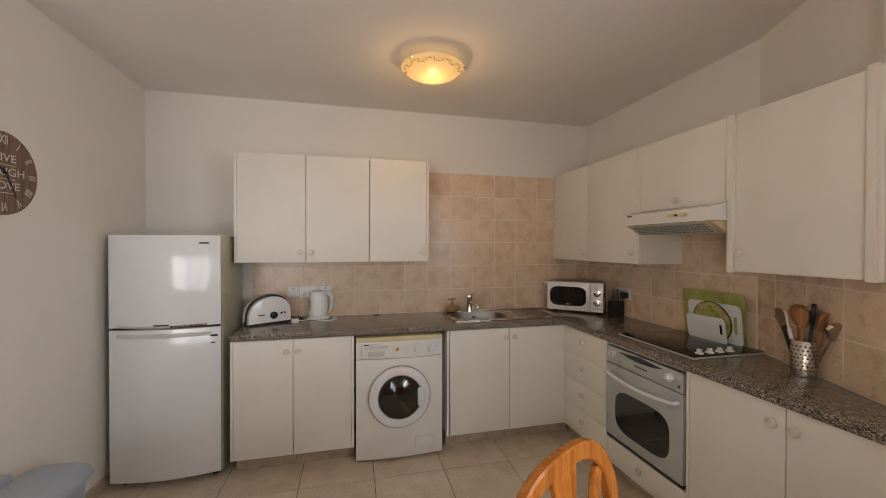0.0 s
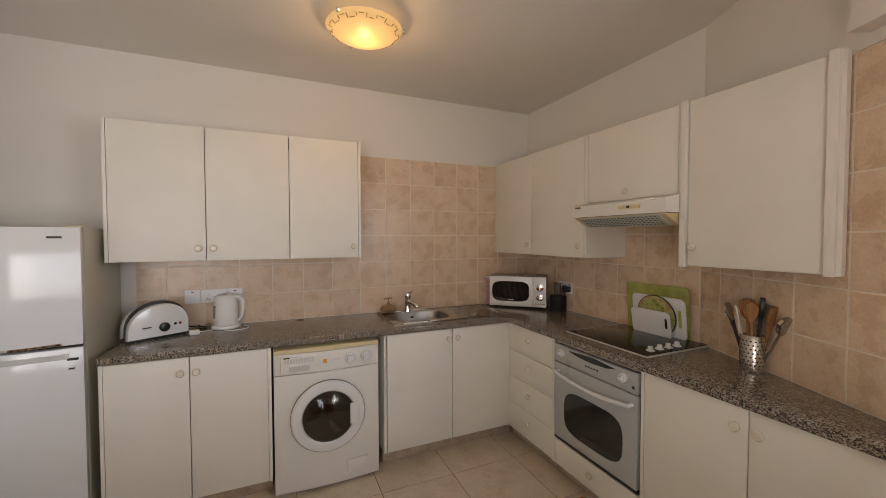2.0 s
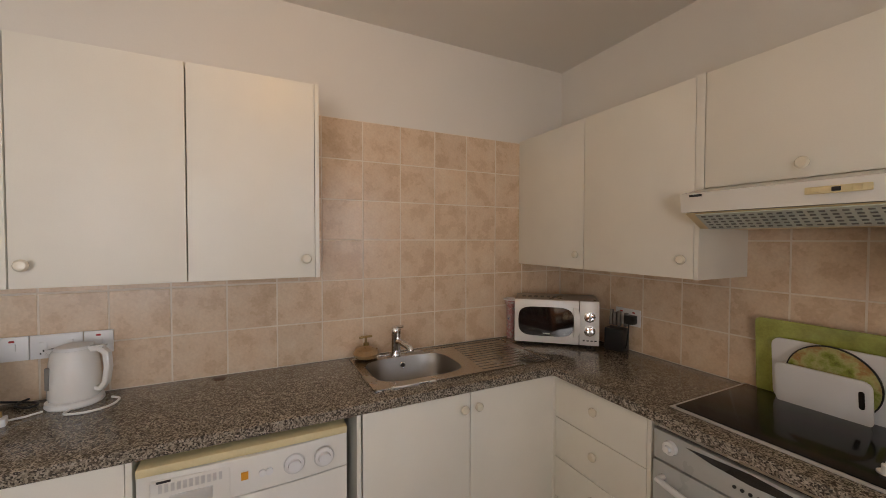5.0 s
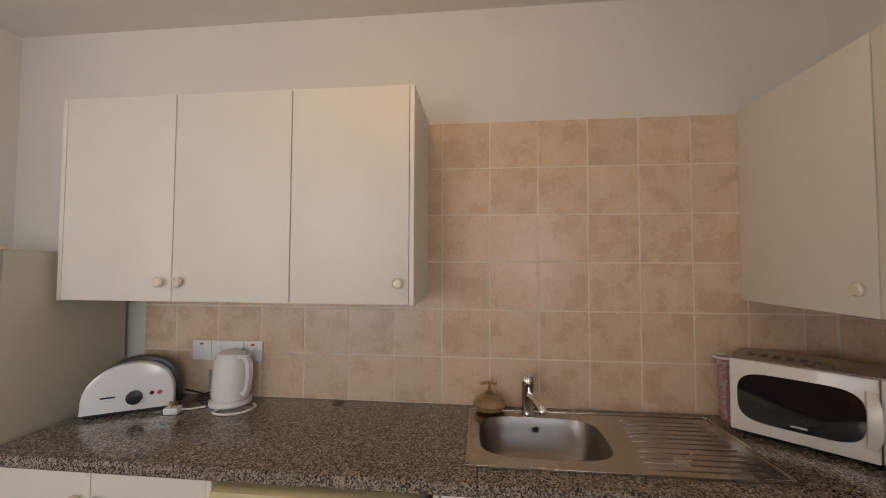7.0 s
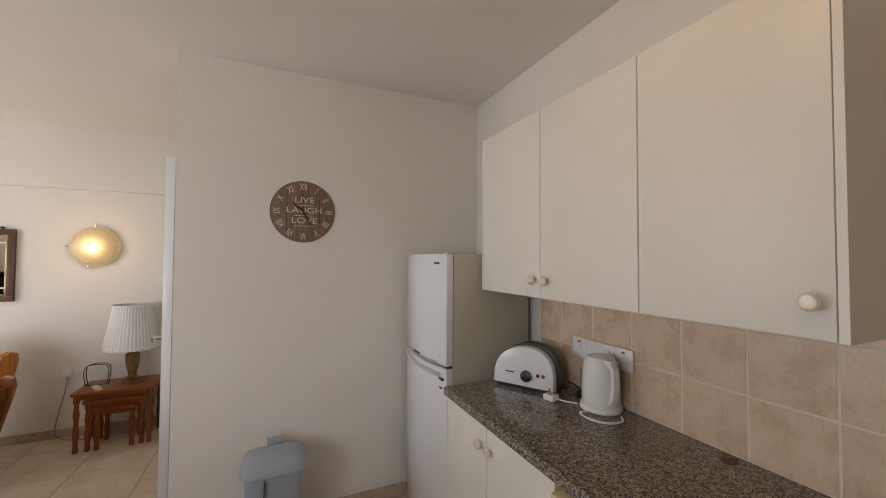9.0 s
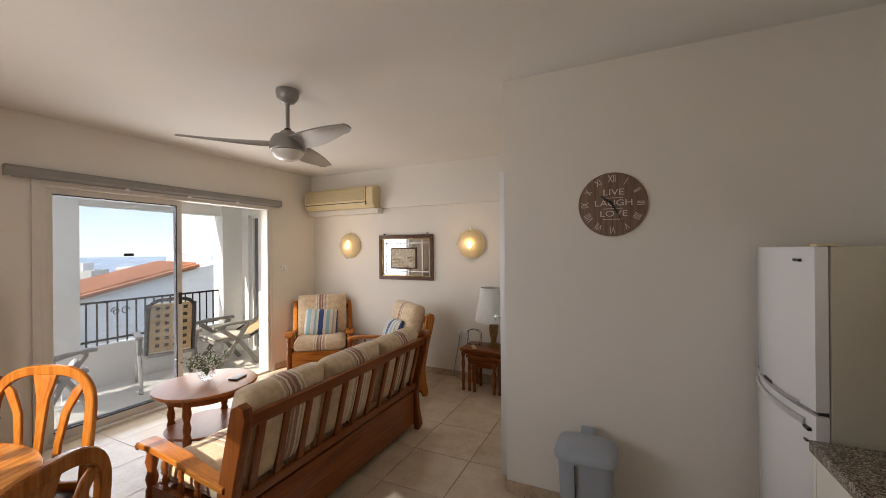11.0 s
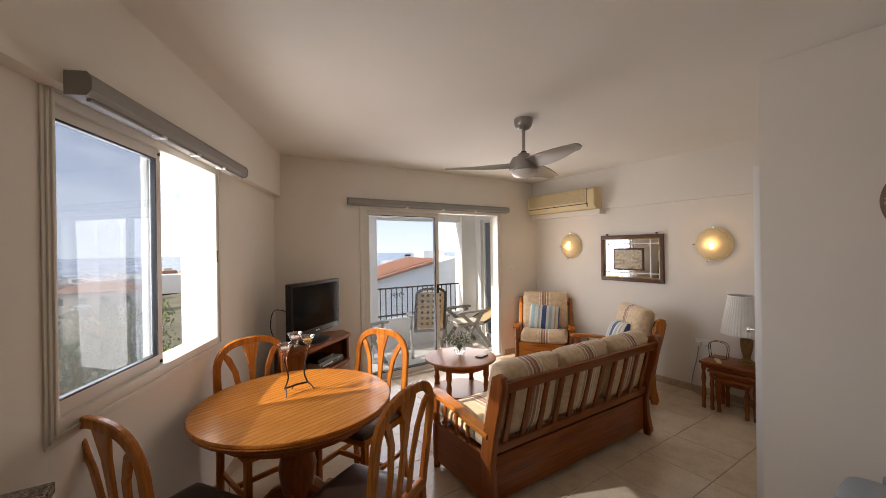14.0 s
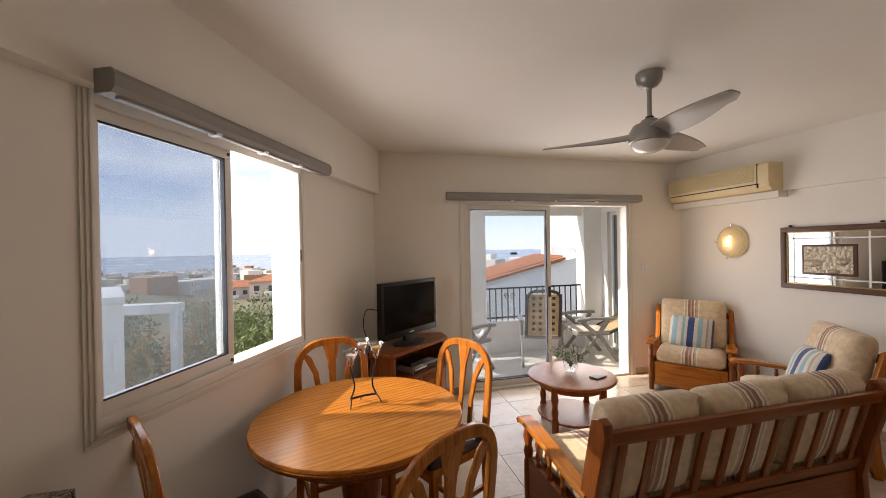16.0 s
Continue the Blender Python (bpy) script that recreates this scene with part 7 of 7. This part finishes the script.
# ---- balcony ----
def balcony():
    setting("pavement_balcony", B(-2.86, 0.6, -3.15, YD - 0.2, -0.16, -0.02), surface("balcony_tile", (0.74, 0.72, 0.67), 0.35, vary=0.08, scale=4), "pale tiled balcony floor", category="balcony floor")
    setting("ceiling_balcony", B(-3.02, -0.34, -3.15, YD - 0.2, 2.42, 2.6), WHITEOUT, "white balcony soffit", category="balcony ceiling")
    setting("wall_parapet", B(-2.53, -0.35, -3.10, -2.95, -0.02, 0.45), WHITEOUT, "low white rendered balcony wall")
    setting("beam_balcony", B(-2.53, -0.35, -3.10, -2.95, 2.07, 2.42), WHITEOUT, "white balcony edge beam", category="beam")
    setting("pillar_1", B(-0.875, -0.35, -3.12, -2.90, -0.02, 2.42), WHITEOUT, "white rendered balcony pillar", category="pillar")
    setting("pillar_2", B(-2.84, -2.53, -3.12, -2.90, -0.02, 2.42), WHITEOUT, "white rendered balcony pillar", category="pillar")
    setting("wall_balcony_side", walling(bmesh.new(), 1.14, -0.02, 2.42, 0.18, [(0.60, 0.98, 0.0, 2.1)], pose(-2.84, -1.77, 0, 0, 0, -90) @ Matrix.Diagonal((1, -1, 1, 1))), WHITEOUT, "white outer wall beside the balcony")
    d = tagged(thing("door_3", "grey glazed balcony door in the side wall", "door", pose(-2.93, -2.56, 0)), kind="structure")
    part("pane", B(-0.02, 0.0, -0.15, 0.15, 0.05, 2.05), surface("grey_glass", (0.16, 0.18, 0.20), 0.08), d)
    df = bmesh.new()
    for p, q, c, e in ((-0.19, -0.15, 0.0, 2.1), (0.15, 0.19, 0.0, 2.1), (-0.15, 0.15, 2.05, 2.1), (-0.15, 0.15, 0.0, 0.05)):
        box(df, -0.03, 0.03, p, q, c, e, 0.003)
    part("door_frame", df, WHITEPVC, d)
    rl = thing("balcony_railing", "black iron balcony railing with scrolls", "railing", pose(0, -3.02, 0.45))
    for z in (0.045, 0.49):
        part("rail", B(-2.53, -0.875, -0.014, 0.014, z, z + 0.024, 0.003), IRON, rl)
    for i in range(16):
        x = -2.45 + i * 0.0985
        part("baluster", B(x - 0.007, x + 0.007, -0.007, 0.007, 0.0, 0.49), IRON, rl)
    for s in (-1, 1):
        sp = [(-1.3 + s * (0.05 + 0.045 * math.cos(a) * (1 - a / 12)), 0, 0.375 + 0.055 * math.sin(a) * (1 - a / 12)) for a in [0.5 * k for k in range(18)]]
        part("scroll", T(sp, 0.006, 6), IRON, rl)


balcony()


def garden_chair(flat=False):
    tip = pose(0, 0.18, 0.38, -48) @ pose(0, -0.18, -0.38) if flat else Matrix.Identity(4)
    c = thing("garden_recliner", "grey plastic recliner with a woven back pad", "garden chair", group="balcony recliners")
    fr = surface("taupe_plastic", (0.24, 0.23, 0.215), 0.5)
    for s in (-1, 1):
        part("leg", R([(s * 0.27, -0.28, 0.0), (s * 0.27, 0.0, 0.36), (s * 0.27, 0.16, 0.58)], 0.018, 0.026, (1, 0, 0)), fr, c)
        part("leg", R([(s * 0.27, 0.30, 0.0), (s * 0.27, 0.05, 0.34), (s * 0.27, -0.22, 0.56)], 0.018, 0.026, (1, 0, 0)), fr, c)
        part("armrest", R([(s * 0.28, -0.30, 0.58), (s * 0.28, -0.1, 0.605), (s * 0.28, 0.22, 0.60)], 0.032, 0.018, (1, 0, 0)), fr, c)
        part("back_post", R([(s * 0.22, 0.18, 0.38), (s * 0.22, 0.30, 0.75), (s * 0.21, 0.38, 0.98)], 0.02, 0.014, (1, 0, 0)), BLACK, c, "", tip)
    part("seat_frame", B(-0.25, 0.25, -0.28, 0.20, 0.36, 0.40, 0.01), fr, c)
    part("seat_pad", cushion(0.46, 0.48, 0.05, 0.3, 8, 0), surface("pad_cloth", (0.66, 0.62, 0.54), 0.9), c, "pale seat pad", pose(0, -0.03, 0.415), 60)
    hoop = [(-0.22, 0.19, 0.40)] + [(-0.215 * math.copysign(abs(math.cos(a)) ** 0.5, math.cos(a)), 0.36 + 0.04 * math.sin(a), 0.90 + 0.13 * math.sin(a)) for a in [math.pi * i / 10 for i in range(11)]] + [(0.22, 0.19, 0.40)]
    part("back_hoop", T(hoop, 0.02, 8), BLACK, c, "", tip)
    part("back_net", B(-0.20, 0.20, -0.012, 0.012, 0.0, 0.58, 0.02), surface("woven_tan", (0.46, 0.34, 0.19), 0.8, vary=0.25, scale=40), c, "tan woven back", tip @ pose(0, 0.20, 0.42, -15))
    for i in range(4):
        for k in range(6):
            part("weave_gap", B(-0.15 + i * 0.085, -0.11 + i * 0.085, 0.0125, 0.0135, 0.06 + k * 0.09, 0.10 + k * 0.09), BLACK, c, "", tip @ pose(0, 0.20, 0.42, -15))
    return c


gc = garden_chair()
gc.matrix_basis = pose(-1.50, -2.42, -0.02, 0, 0, -22)
gf = garden_chair(True)
gf.matrix_basis = pose(-2.25, -2.42, -0.02, 0, 0, 80)
tagged(gf, "grey plastic recliner laid back on the balcony")
copy_thing(gc, pose(-0.36, -2.40, -0.02, 0, 0, -60))
ln_ = thing("lantern", "white metal and glass lantern on the balcony", "lantern", pose(-0.72, -2.62, -0.02))
part("base", B(-0.08, 0.08, -0.08, 0.08, 0, 0.03, 0.004), WHITEPVC, ln_)
for s in (-1, 1):
    for q in (-1, 1):
        part("corner_bar", B(s * 0.07 - 0.006, s * 0.07 + 0.006, q * 0.07 - 0.006, q * 0.07 + 0.006, 0.03, 0.34), WHITEPVC, ln_)
part("roof", L([(0.11, 0.34), (0.1, 0.36), (0.03, 0.43), (0.02, 0.45), (0, 0.46)], 16), WHITEPVC, ln_)


# ---- outside ----
def outside():
    cx_, cy = 0.0, 0.0
    land = bmesh.new()
    rad = [2.0, 6, 12, 20, 35, 60, 100, 170, 280, 450, 700, 1000, 1500, 4500]

    def height(r, a):
        if r < 20:
            z = -3.6 - 0.09 * r
        else:
            z = -5.4 - 42 * min(1, (r - 20) / 980) ** 0.85
        return z + (noise.noise((r * math.cos(a) * 0.012, r * math.sin(a) * 0.012, 0)) * min(6, r * 0.03))
    n = 96
    rings = [[land.verts.new((r * math.cos(2 * math.pi * i / n), r * math.sin(2 * math.pi * i / n), height(r, 2 * math.pi * i / n) if r < 1200 else -52)) for i in range(n)] for r in rad]
    for a, b in zip(rings, rings[1:]):
        for i in range(n):
            land.faces.new((a[i], b[i], b[(i + 1) % n], a[(i + 1) % n]))
    land.faces.new(rings[0])
    bmesh.ops.recalc_face_normals(land, faces=land.faces[:])
    gm = surface("dry_ground", (0.17, 0.16, 0.10), 0.95, vary=0.5, scale=0.05, fine=1.5)
    tagged(part("ground", land, gm, None, "dry green and ochre hillside falling to the coast", None, 60), "", "ground", "", "structure")
    sea = L([(600, -44.0), (4800, -44.0), (4800, -45), (600, -45), (600, -44.0)], 96)
    # haze over the water is mixed into this paler base colour
    tagged(part("water", sea, surface("sea", (0.24, 0.32, 0.42), 0.25, vary=0.15, scale=0.004, fine=0.05), None, "sea out to the horizon, haze put into its grey-blue", None, 0), "", "sea", "", "structure")
    rnd = random.Random(11)
    m, nt, b = nodes("town")
    geo = nt.nodes.new("ShaderNodeNewGeometry")
    nt.links.new(ramp(nt, geo.outputs["Random Per Island"], [(0.0, (0.75, 0.73, 0.69)), (0.5, (0.66, 0.62, 0.56)), (0.72, (0.45, 0.24, 0.15)), (0.8, (0.5, 0.46, 0.4)), (0.9, (0.36, 0.17, 0.10))], "CONSTANT"), b.inputs["Base Color"])
    b.inputs["Roughness"].default_value = 0.9
    town, glassy = bmesh.new(), bmesh.new()
    for i in range(620):
        r = 140 + 740 * rnd.random() ** 0.75
        a = radians(rnd.uniform(225, 335))
        z = height(r, a) - 0.5
        w, d, h = rnd.uniform(6, 15), rnd.uniform(6, 13), rnd.uniform(4, 8)
        mm = Matrix.Translation((r * math.cos(a), r * math.sin(a), z)) @ Matrix.Rotation(rnd.uniform(0, 3.1), 4, "Z")
        box(town, -w / 2, w / 2, -d / 2, d / 2, 0, h, m=mm)
        if rnd.random() < 0.5:
            box(town, -w / 3, w / 4, -d / 3, d / 4, h, h + 2.2, m=mm)
        if r < 420:
            for k in range(int(w // 3)):
                for zz in (1.2, 4.4):
                    if zz + 1.3 < h:
                        for sy in (-1, 1):
                            x = -w / 2 + 1.2 + k * 3
                            box(glassy, x, x + 1.1, sy * d / 2 - 0.05, sy * d / 2 + 0.05, zz, zz + 1.3, m=mm)
    tagged(part("distant_town", town, m, None, "whitewashed houses of a far coastal town", None, 0), "", "town", "", "stuff")
    tagged(part("distant_windows", glassy, surface("far_window", (0.12, 0.13, 0.15), 0.3), None, "dark windows of the far houses", None, 0), "", "town windows", "", "stuff")

    def tree(label, x, y, z, h, spread, seed):
        q = random.Random(seed)
        t = thing("tree", label, "tree", pose(x, y, z))
        part("trunk", T([(0, 0, 0), (0.05, 0.02, h * 0.3), (-0.04, 0.05, h * 0.55), (0.02, 0, h * 0.75)], 0.12, 8, 0.04), surface("bark", (0.10, 0.075, 0.05), 0.9, vary=0.3), t)
        cr = bmesh.new()
        clumps = []
        for k in range(9):
            a = q.uniform(0, 6.28)
            rr = spread * q.uniform(0.1, 0.75)
            c = Vector((rr * math.cos(a), rr * math.sin(a), h * q.uniform(0.5, 0.95)))
            clumps.append((c, spread * q.uniform(0.28, 0.5)))
            part("limb", T([(0, 0, h * 0.35), c * 0.6 + Vector((0, 0, h * 0.12)), c], 0.05, 6, 0.012), bpy.data.materials["bark"], t)
        for k in range(2600):
            c, rr = clumps[q.randrange(len(clumps))]
            v = Vector((q.gauss(0, 1), q.gauss(0, 1), q.gauss(0, 0.8))).normalized() * rr * (0.55 + 0.5 * q.random())
            mm = Matrix.Translation(c + v) @ Euler((q.uniform(0, 6), q.uniform(0, 6), q.uniform(0, 6))).to_matrix().to_4x4()
            s = q.uniform(0.06, 0.12)
            cr.faces.new([cr.verts.new(mm @ Vector(p)) for p in ((-s, 0, 0), (0, -s * 0.45, 0.01), (s, 0, 0), (0, s * 0.45, 0.01))])
        tagged(part("crown", cr, TREEGREEN, t, "loose leafy crown", None, 0), kind="stuff")
    for k, (x, y, h, sp) in enumerate(((3.6, -11.5, 4.3, 1.9), (5.6, -13.5, 4.6, 2.2), (8.2, -12.0, 4.2, 2.0), (7.0, -17.0, 5.2, 2.4), (11.5, -15.5, 5.0, 2.4), (4.4, -20.0, 5.6, 2.5), (14.0, -21.0, 6.0, 2.8))):
        r = math.hypot(x, y)
        tree("leafy green tree on the slope below the window", x, y, height(r, math.atan2(y, x)) - 0.1, h - 0.6, sp, 20 + k)

    def house(label, m, w, d, h, slope, terr, low=-6.0):
        hs = thing("house", label, "house", m)
        yz = Matrix(((0, 0, 1, 0), (1, 0, 0, 0), (0, 1, 0, 0), (0, 0, 0, 1)))
        part("wall", P([(0, low), (d, low), (d, h + slope), (0, h)], -w / 2, w / 2, yz), WHITEOUT, hs)
        rf = part("roof", P([(-0.4, h - 0.15), (d * 0.75, h + slope * 0.80), (d * 0.75, h + slope * 0.80 + 0.16), (-0.4, h + 0.03)], -w / 2 - 0.3, w / 2 + 0.3, yz), terr, hs, "terracotta tiled roof slope")
        for k in range(int(w / 0.42)):
            x = -w / 2 + 0.1 + k * 0.42
            part("tile_row", T([(x, -0.42, h + 0.05), (x, d * 0.75, h + slope * 0.80 + 0.19)], 0.09, 6), terr, rf)
        part("parapet", B(-w / 2 + 2, w / 2 - 3, d * 0.75, d, h + slope * 0.5, h + slope + 0.45), WHITEOUT, hs)
        for k in range(3):
            x = -w / 2 + 1.5 + k * 3.2
            wi = part("window", B(x, x + 1.2, -0.04, 0.03, h - 2.4, h - 1.1), surface("pale_shutter", (0.42, 0.42, 0.42), 0.5), hs)
            part("sill", B(x - 0.1, x + 1.3, -0.12, 0.0, h - 2.5, h - 2.4), WHITEOUT, wi)
    terr = surface("terracotta_tiles", (0.42, 0.17, 0.085), 0.85, vary=0.3, scale=1.5, fine=12)
    house("white house with a terracotta roof beyond the balcony", pose(-8.6, -25.2, 0, 0, 0, 76), 8, 7.0, -0.75, 1.75, terr)
    def apartments(label, m, w, d, low, h):
        ap = thing("apartment_building", label, "building", m)
        part("wall", B(-w / 2, w / 2, -d / 2, d / 2, low, h, 0.03), PEACHWALL, ap)
        bm = bmesh.new()
        base = [bm.verts.new((sx * (w / 2 + 0.5), sy * (d / 2 + 0.5), h)) for sx, sy in ((-1, -1), (1, -1), (1, 1), (-1, 1))]
        ridge = [bm.verts.new((-w * 0.18, 0, h + 1.7)), bm.verts.new((w * 0.18, 0, h + 1.7))]
        for f in ((base[0], base[1], ridge[1], ridge[0]), (base[1], base[2], ridge[1]), (base[2], base[3], ridge[0], ridge[1]), (base[3], base[0], ridge[0]), (base[3], base[2], base[1], base[0])):
            bm.faces.new(f)
        part("roof", bm, terr, ap, "terracotta hipped roof", None, 0)
        for k in range(4):
            x = -w / 2 + w * (k + 0.5) / 4
            for z in (h - 2.3, h - 5.3, h - 8.3):
                wi = part("window", B(x - 0.6, x + 0.6, -d / 2 - 0.04, -d / 2 + 0.05, z, z + 1.3), FARGLASS, ap)
                part("sill", B(x - 0.7, x + 0.7, -d / 2 - 0.15, -d / 2, z - 0.12, z), WHITEOUT, wi)
                if k % 2:
                    part("balcony", B(x - 1.3, x + 1.3, -d / 2 - 1.2, -d / 2, z - 0.9, z - 0.1, 0.02), WHITEOUT, ap)
    PEACHWALL = surface("peach_render", (0.62, 0.50, 0.40), 0.9, vary=0.06, scale=0.4, fine=8)
    FARGLASS = surface("far_pane", (0.08, 0.09, 0.10), 0.2)
    APT = pose(16.8, -97.0, 0, 0, 0, 172)
    apartments("peach apartment block with a terracotta roof down the slope", APT, 13, 10, -14.0, -5.6)
    apartments("pale apartment block with a terracotta roof further off", APT @ pose(-21, 24, -3.5, 0, 0, 25), 12, 9, -14.0, -5.6)
    nb = thing("garden_building", "low white rendered building below the window", "outbuilding", pose(4.48, -4.5, 0, 0, 0, 28))
    part("wall", B(0.02, 2.2, -2.4, -0.02, -5.5, 0.80, 0.01), WHITEOUT, nb)
    part("parapet", B(0.0, 2.25, -2.42, 0.0, 0.80, 0.92, 0.01), WHITEOUT, nb)
    pg = thing("garden_gate_frame", "white pergola frame and railing beside the outbuilding", "pergola", pose(5.4, -7.4, -0.92))
    part("beam", B(-0.58, 1.1, -0.15, 0.15, 1.15, 1.36), WHITEOUT, pg)
    for x in (-0.46, 1.0):
        part("post", B(x - 0.08, x + 0.08, -0.12, 0.12, -5, 1.15), WHITEOUT, pg)
    for k in range(16):
        part("bar", B(-0.36 + k * 0.085, -0.345 + k * 0.085, -0.02, 0.02, -1.7, -0.7), WHITEPVC, pg)
    part("rail", B(-0.38, 0.92, -0.03, 0.03, -0.7, -0.65), WHITEPVC, pg)
    setting("wall_outer_footing", B(-3.2, 2.9, -3.3, 3.8, -6, -0.165), WHITEOUT, "white rendered storey below the flat")


outside()

tiling()
floor_tiles()
